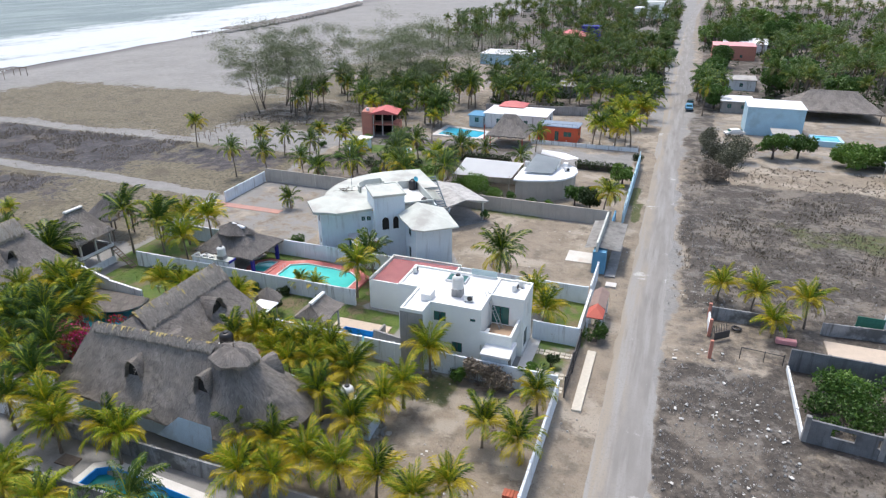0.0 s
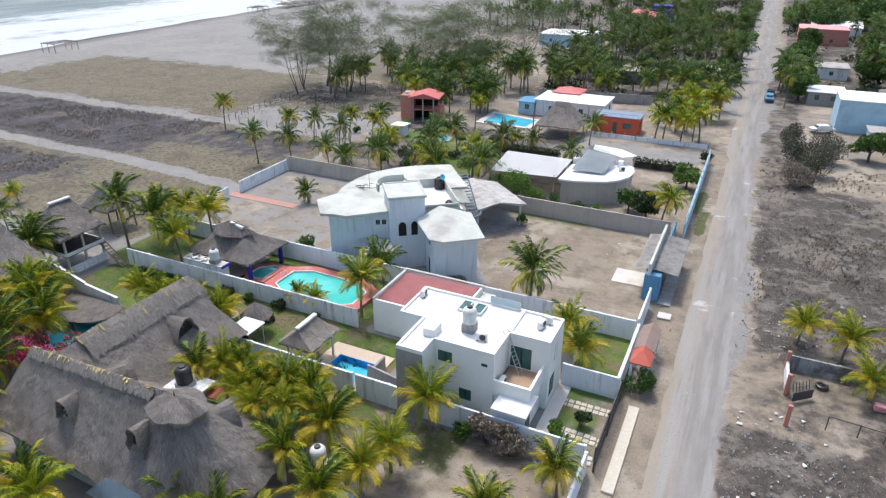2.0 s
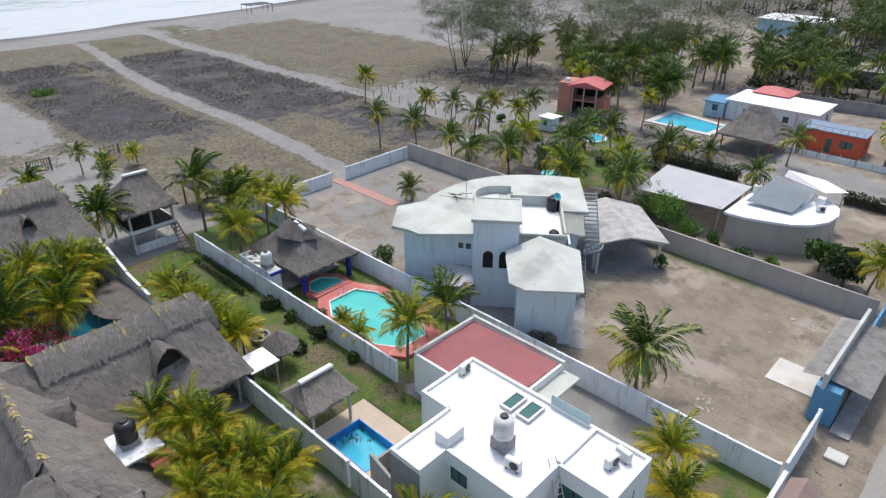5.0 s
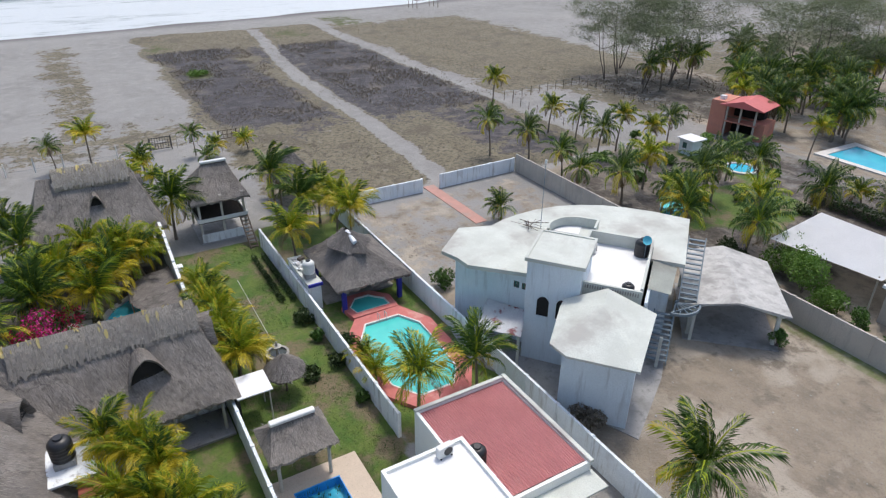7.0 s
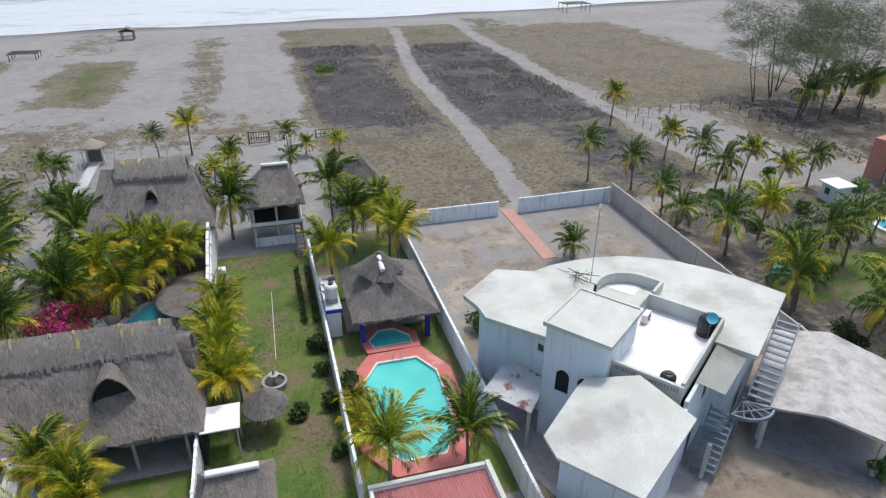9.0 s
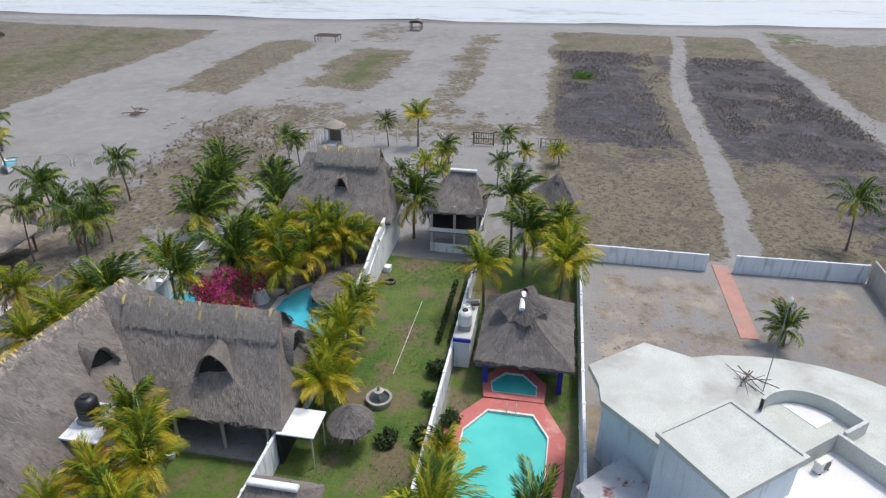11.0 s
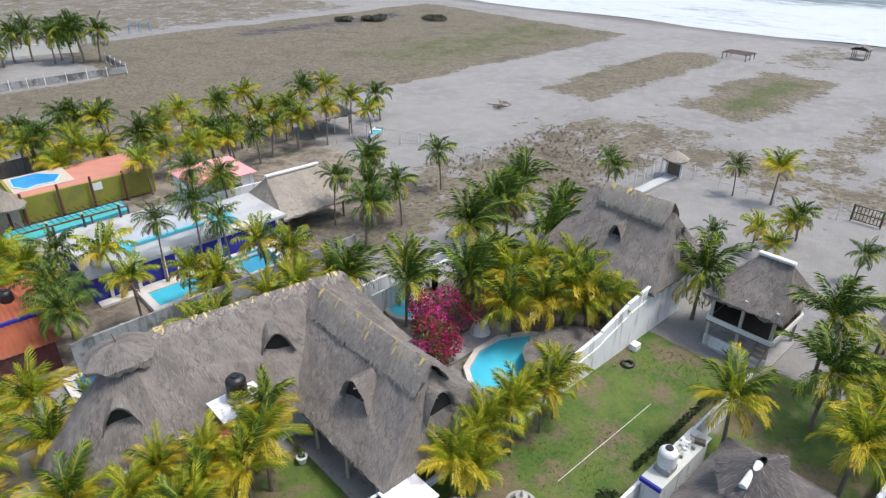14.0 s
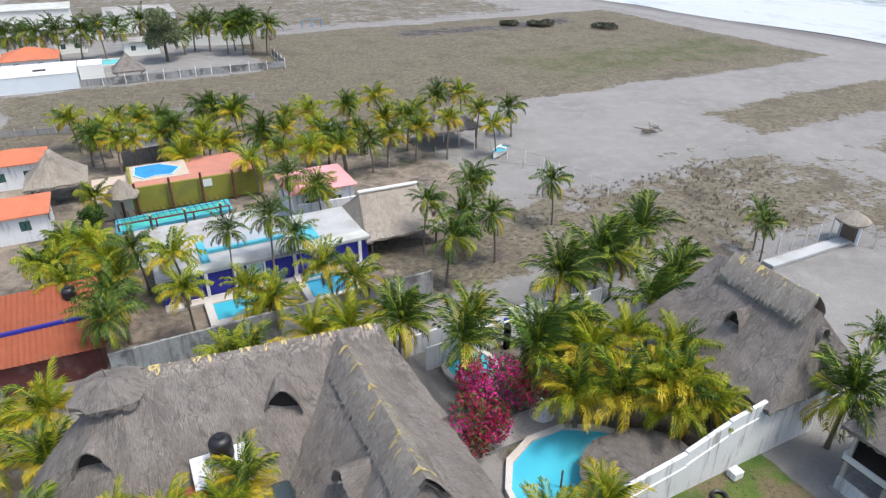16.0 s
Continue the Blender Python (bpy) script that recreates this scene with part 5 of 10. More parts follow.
def water_tank(x, y, z, r, height, material, label, stand=0.0, ribs=5):
    k = thing("water_tank", (x, y, z), label, "water tank", "roof water tanks")
    z0 = z + stand
    prof = [(r * 0.98, z0)]
    for i in range(ribs):
        a = z0 + height * 0.78 * (i + 0.5) / ribs
        prof += [(r, a - 0.03), (r * 1.03, a), (r, a + 0.03)]
    prof += [(r * 0.98, z0 + height * 0.8), (r * 0.72, z0 + height * 0.93), (r * 0.4, z0 + height * 0.97)]
    part("body", lathe(bmesh.new(), x, y, prof), material, k, smooth=True)
    part("lid", lathe(bmesh.new(), x, y, [(r * 0.42, z0 + height * 0.97), (r * 0.44, z0 + height), (r * 0.38, z0 + height * 1.05)], 14), M_BLACK, k, "black screw lid")
    if stand:
        part("stand", boxed(x - r * 0.9, x + r * 0.9, y - r * 0.9, y + r * 0.9, z, z0, bevel=0.02), M_CONCRETE, k, "cement block stand")
    return k


def air_conditioner(x, y, z, turn=0.0, label="white outdoor air conditioner unit"):
    m = loc(x, y, turn)
    k = thing("air_conditioner", (x, y, z), label, "air conditioner", "outdoor air conditioners")
    part("housing", boxed(-0.42, 0.42, -0.17, 0.17, z + 0.05, z + 0.65, m=m, bevel=0.03), M_PLASTIC, k)
    part("fan_grille", tube(bmesh.new(), (0.1, -0.165, z + 0.35), (0.1, -0.185, z + 0.35), 0.24, n=20, m=m), M_BLACK, k, "black fan grille")
    for s in (-0.3, 0.3):
        part("foot", boxed(s - 0.04, s + 0.04, -0.2, 0.2, z, z + 0.05, m=m), M_DARKSTEEL, k)
    return k


water_tank(-16.4, 49.0, 5.82, 0.52, 1.3, M_PLASTIC, "white plastic water tank on a cement stand", stand=0.75)
for spot in ((-15.1, 48.2, 5.82, 10), (-11.7, 51.7, 5.82, 80), (-11.5, 52.5, 5.82, 170), (-21.8, 52.1, 5.82, 95), (-13.05, 47.3, 3.1, 90)):
    air_conditioner(*spot)


def ladder(a, b, width, label):
    k = thing("ladder", a, label, "ladder")
    a, b = Vector(a), Vector(b)
    side = (b - a).cross(Vector((0, 0, 1))).normalized() * width / 2
    for s in (-1, 1):
        part("rail", tube(bmesh.new(), a + side * s, b + side * s, 0.03, n=6), M_ALU, k)
    n = int((b - a).length / 0.3)
    for i in range(1, n):
        p = a.lerp(b, i / n)
        part("rung", tube(bmesh.new(), p - side, p + side, 0.018, n=5), M_ALU, k)


ladder((-12.2, 49.0, 3.1), (-13.9, 49.72, 6.3), 0.42, "aluminium ladder leaning from balcony to roof")


# ---- low annex with red sheet roof ----
def annex():
    h = thing("annex", (-23.7, 56.8, 0), "single-storey white annex with red corrugated roof", "annex")
    for a, b, holes in (((-27.7, 53.6), (-22.4, 53.6), [(3.9, 4.6, 0.4, 2.4)]), ((-19.7, 53.75), (-19.7, 59.62), [(1.5, 2.6, 0.9, 2.0)]), ((-19.7, 59.8), (-27.52, 59.8), []), ((-27.7, 59.8), (-27.7, 53.78), [])):
        part("wall", wall_with_holes(bmesh.new(), a, b, -0.2, 3.3, 0.18, holes), M_WHITE, h)
        for hole in holes:
            window_in(h, a, b, hole, 0.18)
    n = 38
    bm = bmesh.new()
    rows = []
    for i in range(n * 2 + 1):
        y = 53.85 + (59.6 - 53.85) * i / (n * 2)
        dz = 0.05 if i % 2 else 0.0
        rows.append([bm.verts.new((x, y, 3.12 + dz + 0.02 * (x + 27))) for x in (-27.5, -19.95)])
    for a, b in zip(rows, rows[1:]):
        bm.faces.new((a[0], a[1], b[1], b[0]))
    bmesh.ops.solidify(bm, geom=bm.faces[:], thickness=0.02)
    part("roof", bm, M_REDMETAL, h, "faded red corrugated sheet roof")
    part("eave", boxed(-19.7, -18.4, 54.0, 59.9, 2.6, 2.72, bevel=0.02), M_GREYROOF, h, "concrete canopy slab")
    part("coping", boxed(-27.75, -19.6, 59.64, 59.9, 3.303, 3.5, bevel=0.02), M_GREYROOF, h)
    part("roof_rim", boxed(-27.75, -27.5, 53.55, 59.63, 3.303, 3.45, bevel=0.02), M_GREYROOF, h)


annex()
water_tank(-22.7, 54.6, 3.25, 0.5, 1.1, M_BLACK, "black plastic water tank on the annex roof")


# ---- pools ----
def pool(name, outline, rim_outline, z, water, rim, label, rim_label, depth=0.25, tile=None, edge=0.0):
    p = thing(name, (sum(a for a, _ in outline) / len(outline), sum(b for _, b in outline) / len(outline), 0), label, "swimming pool")
    part("deck", ring(bmesh.new(), rim_outline, outline, -0.25 if depth < 0.4 else -1.6, z), rim, p, rim_label)
    if edge:
        cx, cy = BASE[p.name].x, BASE[p.name].y
        inner = [(cx + (a - cx) * (1 - edge), cy + (b - cy) * (1 - edge)) for a, b in outline]
        part("coping", ring(bmesh.new(), outline, inner, z - depth - 0.05, z + 0.03), tile if depth > 0.5 else M_PLASTIC, p, "tiled pool lining" if depth > 0.5 else "pale coping edge")
        outline = inner
    part("basin", prism(bmesh.new(), outline, -0.24 if depth < 0.4 else -1.6, z - depth - 0.03), tile or M_POOLTILE, p, "tiled pool basin")
    part("water", prism(bmesh.new(), outline, z - depth - 0.026, z - depth), water, p)
    return p


OCT_IN = [(-39.2, 55.1), (-41.2, 56.4), (-41.2, 59.3), (-39.4, 60.3), (-36.0, 60.2), (-33.2, 59.9), (-31.7, 58.8), (-31.7, 56.2), (-33.6, 55.0), (-36.5, 55.0)]
OCT_OUT = [(-39.5, 54.0), (-42.2, 56.0), (-42.3, 59.9), (-39.5, 61.3), (-36.0, 61.2), (-32.8, 60.9), (-30.7, 59.5), (-30.7, 55.6), (-33.2, 54.0), (-36.5, 54.0)]
pool("swimming_pool", OCT_IN, OCT_OUT, 0.3, M_TURQUOISE, M_DECKRED, "turquoise octagonal pool with red deck", "red painted deck", 0.15, M_TURQUOISE, edge=0.03)
pool("swimming_pool", [(-43.9, 56.3), (-42.9, 56.5), (-42.9, 59.4), (-43.9, 59.4), (-45.0, 58.4), (-45.0, 57.2)], [(-44.2, 55.7), (-42.34, 56.0), (-42.34, 59.9), (-44.2, 60.0), (-45.6, 58.8), (-45.6, 56.8)], 0.32,
     M_TURQUOISE, M_DECKRED, "small wading pool under the thatched shelter", "red painted deck", 0.12, M_TURQUOISE, edge=0.04)
pool("swimming_pool", [(-28.3, 46.3), (-24.4, 46.3), (-24.4, 49.0), (-28.3, 49.0)], [(-29.6, 45.4), (-23.8, 45.4), (-23.8, 50.5), (-29.6, 50.5)], 0.1, M_CYAN, M_PALEDECK,
     "half-drained blue tiled pool with clear cyan water", "sandstone deck", 0.6, M_POOLTILE, edge=0.04)
pool_ladder = thing("pool_ladder", (-41.1, 57.9, 0.3), "steel pool ladder with two curved rails", "pool ladder")
for yy in (57.6, 58.2):
    bm = bmesh.new()
    tube(bm, (-41.4, yy, 0.3), (-41.4, yy, 0.85), 0.025)
    tube(bm, (-41.4, yy, 0.85), (-41.0, yy, 0.85), 0.025)
    tube(bm, (-41.0, yy, 0.85), (-41.0, yy, 0.1), 0.025)
    part("rail", bm, M_ALU, pool_ladder)

# ---- the grey-blue house, set askew on its plot ----
GH = loc(-32.2, 64.7, 38)


def hip_roof(bm, eave, ridge, z0, z1, thick, m=ID):
    """A roof from an eave outline up to ridge points; each eave corner goes to one ridge point (index, point)."""
    n = len(eave)
    lo = [bm.verts.new(m @ Vector((x, y, z0))) for x, y in eave]
    un = [bm.verts.new(m @ Vector((x, y, z0 - thick))) for x, y in eave]
    top = [bm.verts.new(m @ Vector((x, y, z1))) for x, y in ridge[0]]
    for i in range(n):
        j = (i + 1) % n
        a, b = ridge[1][i], ridge[1][j]
        if a == b:
            bm.faces.new((lo[i], lo[j], top[a]))
        else:
            bm.faces.new((lo[i], lo[j], top[b], top[a]))
        bm.faces.new((un[i], un[j], lo[j], lo[i]))
    bm.faces.new(un[::-1])
    return bm


def grey_house():
    c = GH @ Vector((2, 5, 0))
    h = thing("house", (c.x, c.y, 0), "unfinished pale grey-blue concrete house with curved roof", "house")
    m = GH
    # ground and upper walls
    body = [((-6.1, 2.6), (-0.0, 1.6), [(4.85, 5.3, 4.6, 5.15), (5.5, 5.95, 4.6, 5.15), (3.2, 4.6, 0.3, 2.2)]),
            ((8.0, 0.82), (8.0, 6.7), [(2.2, 3.2, 0.0, 2.1), (3.6, 4.8, 3.4, 5.0)]), ((8.0, 6.7), (9.3, 6.7), []),
            ((9.3, 6.7), (9.3, 13.9), [(1.2, 3.2, 0.3, 2.2), (3.7, 5.2, 3.6, 5.2)]),
            ((9.3, 13.9), (4.6, 14.4), [(1.4, 3.0, 3.8, 5.2)]), ((4.6, 14.4), (-0.4, 12.6), [(1.5, 3.5, 3.8, 5.2)]),
            ((-0.4, 12.6), (-3.4, 9.4), [(1.0, 2.6, 3.8, 5.2)]), ((-3.4, 9.4), (-6.1, 6.4), [(1.0, 2.6, 3.8, 5.2)]), ((-6.1, 6.4), (-6.1, 2.6), [(1.2, 2.4, 4.0, 5.2), (1.2, 2.4, 1.0, 2.2)])]
    for k, (a, b, holes) in enumerate(body):
        b = trimmed(a, b, body[(k + 1) % 9][1], 0.2) if k else b
        part("wall", wall_with_holes(bmesh.new(), a, b, -0.2, 6.0, 0.2, holes, m), M_BLUEWALL, h)
        for hole in holes:
            window_in(h, a, b, hole, 0.2, m)
    # curved roof slab: left wing, arc over the sea side, straight edge to the stairs
    arc = [(-4.9, 7.6), (-4.4, 9.0), (-3.6, 10.4), (-2.5, 11.9), (-0.9, 13.4), (0.8, 14.4), (2.7, 15.1), (4.8, 15.4), (7.2, 15.4), (9.9, 15.0)]
    roof = [(-7.05, 2.05), (-5.5, 1.45), (-4.5, 0.75), (-0.03, 1.2), (-0.03, 4.32), (2.75, 4.32), (2.75, 8.62), (7.62, 8.62), (7.62, 6.7), (10.0, 6.7)] + arc[::-1] + [(-7.2, 6.2)]
    part("roof", prism(bmesh.new(), roof, 6.0, 6.3, m), M_GREYROOF, h, "whitewashed curved concrete roof")
    # stair head
    sb = bmesh.new()
    wall_with_holes(sb, (0, 0), (3.7, 0), -0.2, 8.0, 0.2, [(0.85, 1.7, 3.8, 5.46), (2.2, 2.9, 3.8, 5.46)], m)
    wall_with_holes(sb, (3.7, 0.2), (3.7, 4.3), 5.7, 8.0, 0.2, [], m)
    wall_with_holes(sb, (3.5, 4.3), (0, 4.3), 5.7, 8.0, 0.2, [], m)
    wall_with_holes(sb, (0, 4.1), (0, 0.2), -0.2, 8.0, 0.2, [], m)
    part("stair_tower", sb, M_BLUEWALL, h, "square stair tower with arched windows")
    for u in (0.85, 2.2):
        w = 0.85 if u < 1 else 0.7
        bm = bmesh.new()
        pts = [(0, 3.8), (w, 3.8), (w, 5.0)] + [(w / 2 + w / 2 * math.cos(a), 5.0 + 0.42 * math.sin(a)) for a in np.linspace(0.3, math.pi - 0.3, 7)] + [(0, 5.0)]
        vs = [bm.verts.new(m @ Vector((u + x, 0.1, z))) for x, z in pts]
        bm.faces.new(vs)
        # room shade behind the arch, painted as one near-black face
        part("arched_window", bm, M_INNERSHADE, h, "arched window face painted near-black as inner shade")
        arch = [(w / 2 + w / 2 * math.cos(a), 5.0 + 0.42 * math.sin(a)) for a in np.linspace(0, math.pi, 13)]
        bm = bmesh.new()
        for i in range(12):
            (xa, za), (xb, zb) = arch[i], arch[i + 1]
            box(bm, u + min(xa, xb), u + max(xa, xb), 0.005, 0.195, min(za, zb), 5.46, m)
        part("arch", bm, M_BLUEWALL, h)
    part("tower_roof", boxed(-0.18, 3.9, -0.18, 4.5, 8.0, 8.2, m=m, bevel=0.03), M_GREYROOF, h)
    rim = ring(bmesh.new(), [(-0.18, -0.18), (3.9, -0.18), (3.9, 4.5), (-0.18, 4.5)], [(0.0, 0.0), (3.72, 0.0), (3.72, 4.32), (0.0, 4.32)], 8.203, 8.28, m)
    part("roof_rim", rim, M_GREYROOF, h)
    # roof terrace with parapet
    part("terrace_floor", boxed(2.8, 7.4, 1.0, 8.5, 5.75, 5.95, m=m), M_ROOFWHITE, h, "white painted roof terrace")
    para = bmesh.new()
    for a, b, z in (((3.72, 0.8), (7.6, 0.8), 6.75), ((7.6, 1.0), (7.6, 8.6), 6.9), ((7.4, 8.6), (2.77, 8.6), 6.95), ((2.77, 8.4), (2.77, 4.52), 6.95)):
        wall_with_holes(para, a, b, 5.2 if b[1] < 1 else 5.7, z, 0.18, [], m)
    part("parapet", para, M_GREYROOF, h)
    for k in range(22):
        part("baluster", boxed(3.85 + k * 0.165, 3.93 + k * 0.165, 0.72, 0.797, 6.35, 6.6, m=m), M_CONCRETE, h)
    part("front_wall", wall_with_holes(bmesh.new(), (3.72, 0.6), (8.0, 0.6), -0.2, 5.2, 0.2, [(2.6, 3.4, 3.0, 5.0)], m), M_BLUEWALL, h)
    # half-round light well wall
    outer, inner = circle(1.9, 8.0, 2.35, 19, 90, 200), circle(1.9, 8.0, 2.17, 19, 90, 200)
    bm = bmesh.new()
    v = [[bm.verts.new(m @ Vector((x, y, z))) for x, y in pts] for z in (6.3, 7.1) for pts in (outer, inner)]
    for i in range(18):
        bm.faces.new((v[0][i], v[0][i + 1], v[2][i + 1], v[2][i]))
        bm.faces.new((v[1][i + 1], v[1][i], v[3][i], v[3][i + 1]))
        bm.faces.new((v[2][i], v[2][i + 1], v[3][i + 1], v[3][i]))
    part("light_well_wall", bm, M_GREYROOF, h, "curved parapet round a light well")
    part("well_parapet", boxed(1.9, 3.2, 10.16, 10.34, 6.3, 7.1, m=m), M_GREYROOF, h)
    part("well_parapet", boxed(3.02, 3.2, 8.65, 10.16, 6.3, 7.1, m=m), M_GREYROOF, h)
    part("well_floor", prism(bmesh.new(), [(1.9, 8.62), *circle(1.9, 8.0, 2.1, 13, 90, 163)], 6.303, 6.33, m), M_ROOFWHITE, h)
    # sloping slab beside the stairs
    bm = bmesh.new()
    vs = [bm.verts.new(m @ Vector(p)) for p in ((7.8, 6.68, 6.2), (7.8, 2.6, 6.1), (9.35, 2.8, 5.85), (9.5, 6.68, 5.95))]
    bm.faces.new(vs)
    bmesh.ops.solidify(bm, geom=bm.faces[:], thickness=0.14)
    part("side_slab", bm, M_GREYROOF, h, "sloping concrete slab")
    # front wing with hipped roof
    for a, b, holes in (((3.7, -4.8), (7.9, -4.8), []), ((8.1, -4.8), (8.1, 0.58), [(1.2, 2.2, 0.0, 2.1), (3.4, 4.6, 3.6, 4.8)]), ((3.7, -0.02), (3.7, -4.6), [(1.5, 2.7, 3.6, 4.8), (1.6, 2.5, 0.0, 2.1)])):
        part("wing_wall", wall_with_holes(bmesh.new(), a, b, -0.2, 5.75, 0.2, holes, m), M_BLUEWALL, h)
        for hole in holes:
            window_in(h, a, b, hole, 0.2, m, name="window" if hole[2] > 0.5 else "door")
    eave = [(2.7, -1.4), (3.0, -5.6), (4.2, -6.5), (8.4, -6.4), (8.7, 0.1), (5.4, 0.55), (2.75, -0.35)]
    bm = bmesh.new()
    hip_roof(bm, eave, ([(5.5, -1.7), (5.4, 0.5)], [0, 0, 0, 0, 1, 1, 1]), 5.8, 6.75, 0.16, m)
    part("wing_roof", bm, M_GREYROOF, h, "whitewashed hipped concrete roof")
    # tin canopy on posts
    cn = bmesh.new()
    vs = [cn.verts.new(m @ Vector(p)) for p in ((-3.2, 1.7, 3.25), (-3.0, -1.6, 2.85), (0.3, -1.6, 2.85), (-0.1, 1.2, 3.25))]
    cn.faces.new(vs)
    bmesh.ops.solidify(cn, geom=cn.faces[:], thickness=0.05)
    part("canopy", cn, M_TIN, h, "rust-streaked tin canopy")
    for u, vv in ((-2.8, -1.4), (0.1, -1.4)):
        part("post", boxed(u - 0.09, u + 0.09, vv - 0.09, vv + 0.09, 0.0, 2.8, m=m), M_GREYROOF, h)
    part("plinth", prism(bmesh.new(), [(-6.6, 2.0), (-3.3, -1.8), (9.0, -5.4), (9.8, 1.2), (9.8, 14.2), (-6.6, 6.6)], -0.2, 0.06, m), M_CONCRETE, h)
    return h


grey_house()
for u, v, r, hh in ((6.85, 7.7, 0.55, 1.35), (6.6, 1.5, 0.42, 0.9)):
    p = GH @ Vector((u, v, 0))
    water_tank(p.x, p.y, 5.95, r, hh, M_BLACK, "black plastic water tank on the roof terrace")
p = GH @ Vector((3.45, 6.8, 0))
air_conditioner(p.x, p.y, 5.95, 128)


def dish(u, v, z):
    p = GH @ Vector((u, v, 0))
    k = thing("satellite_dish", (p.x, p.y, z), "small sky-blue satellite dish on a mast", "satellite dish")
    part("mast", tube(bmesh.new(), (p.x, p.y, z), (p.x, p.y, z + 1.5), 0.03), M_STEEL, k)
    bm = bmesh.new()
    q = Vector((0.75, -0.35, 0.55)).to_track_quat("Z", "Y")
    rows = []
    for r, d in ((0.04, 0.0), (0.16, 0.015), (0.28, 0.05), (0.35, 0.09)):
        rows.append([bm.verts.new(Vector((p.x, p.y, z + 1.5)) + q @ Vector((r * math.cos(i * math.tau / 18), r * math.sin(i * math.tau / 18), d))) for i in range(18)])
    for a, b in zip(rows, rows[1:]):
        for i in range(18):
            bm.faces.new((a[i], a[(i + 1) % 18], b[(i + 1) % 18], b[i]))
    bm.faces.new(rows[0])
    part("reflector", bm, M_CYANPAINT, k, "sky-blue dish")


dish(7.1, 7.2, 5.95)


def steel_stairs():
    p0 = GH @ Vector((10.5, 6, 0))
    k = thing("outdoor_stairs", (p0.x, p0.y, 0), "grey steel stairs with curved landing beside the house", "stairs")
    m = GH
    for v0, z0, v1, z1, n, u0, u1 in ((12.2, 6.1, 6.9, 3.3, 13, 10.05, 11.3), (5.2, 3.1, 2.4, 0.6, 10, 8.5, 9.9)):
        for s in (u0, u1):
            bm = bmesh.new()
            vs = [bm.verts.new(m @ Vector(q)) for q in ((s - 0.04, v0, z0), (s + 0.04, v0, z0), (s + 0.04, v0, z0 - 0.3), (s - 0.04, v0, z0 - 0.3), (s - 0.04, v1, z1), (s + 0.04, v1, z1), (s + 0.04, v1, z1 - 0.3), (s - 0.04, v1, z1 - 0.3))]
            for f in ((0, 1, 2, 3), (7, 6, 5, 4), (0, 4, 5, 1), (1, 5, 6, 2), (2, 6, 7, 3), (3, 7, 4, 0)):
                bm.faces.new([vs[i] for i in f])
            part("stringer", bm, M_STEEL, k)
        for i in range(n):
            f = (i + 0.5) / n
            v, z = v0 + (v1 - v0) * f, z0 + (z1 - z0) * f
            part("tread", boxed(u0 + 0.045, u1 - 0.045, v - 0.12, v + 0.12, z - 0.12, z - 0.05, m=m), M_STEEL, k)
    # fan-shaped landing
    part("landing_rim", ring(bmesh.new(), circle(9.9, 6.6, 1.75, 14, -100, 10), circle(9.9, 6.6, 1.62, 14, -100, 10), 3.0, 3.2, m), M_STEEL, k)
    for a in range(-95, 11, 21):
        ca, sa = math.cos(radians(a)), math.sin(radians(a))
        part("landing_bar", tube(bmesh.new(), (9.9 + 0.15 * ca, 6.6 + 0.15 * sa, 3.12), (9.9 + 1.62 * ca, 6.6 + 1.62 * sa, 3.12), 0.05, m=m), M_STEEL, k)
    part("hub", tube(bmesh.new(), (9.9, 6.6, 0.0), (9.9, 6.6, 3.3), 0.09, m=m), M_STEEL, k)
    for u, v, z in ((9.3, 2.4, 2.6), (11.35, 6.9, 3.0)):
        part("post", boxed(u - 0.11, u + 0.11, v - 0.11, v + 0.11, 0, z, m=m), M_GREYROOF, k, "white post")


steel_stairs()


def carport():
    m = loc(-28.0, 77.2, 46)           # x along the open front, y to the back
    p = m @ Vector((3.2, 4.0, 0))
    k = thing("carport", (p.x, p.y, 0), "open carport with weathered gabled concrete roof", "carport")
    for x in (0.15, 6.25):
        for y in (0.3, 7.4):
            part("post", boxed(x - 0.13, x + 0.13, y - 0.13, y + 0.13, 0.0, 3.0, m=m), M_GREYROOF, k)
    bm = bmesh.new()
    for pts in (((-0.5, -0.5, 3.05), (3.1, -0.7, 3.85), (3.1, 8.4, 3.95), (-0.5, 8.3, 3.05)), ((3.1, -0.7, 3.85), (6.9, -0.3, 2.95), (6.8, 8.3, 2.95), (3.1, 8.4, 3.95))):
        bm.faces.new([bm.verts.new(m @ Vector(q)) for q in pts])
    bmesh.ops.remove_doubles(bm, verts=bm.verts[:], dist=0.01)
    bmesh.ops.solidify(bm, geom=bm.faces[:], thickness=0.15)
    part("roof", bm, M_CARPORT, k, "stained grey gabled slab")
    for y in (-0.2, 7.8):
        b = bmesh.new()
        for s, e in (((0.0, y, 2.85), (3.1, y, 3.6)), ((3.1, y, 3.6), (6.4, y, 2.8))):
            tube(b, s, e, 0.1, n=6, m=m)
        part("rafter", b, M_GREYROOF, k)
    part("floor_slab", boxed(-0.2, 6.6, -0.5, 8.0, -0.15, 0.08, m=m), M_CONCRETE, k, "grey concrete floor")


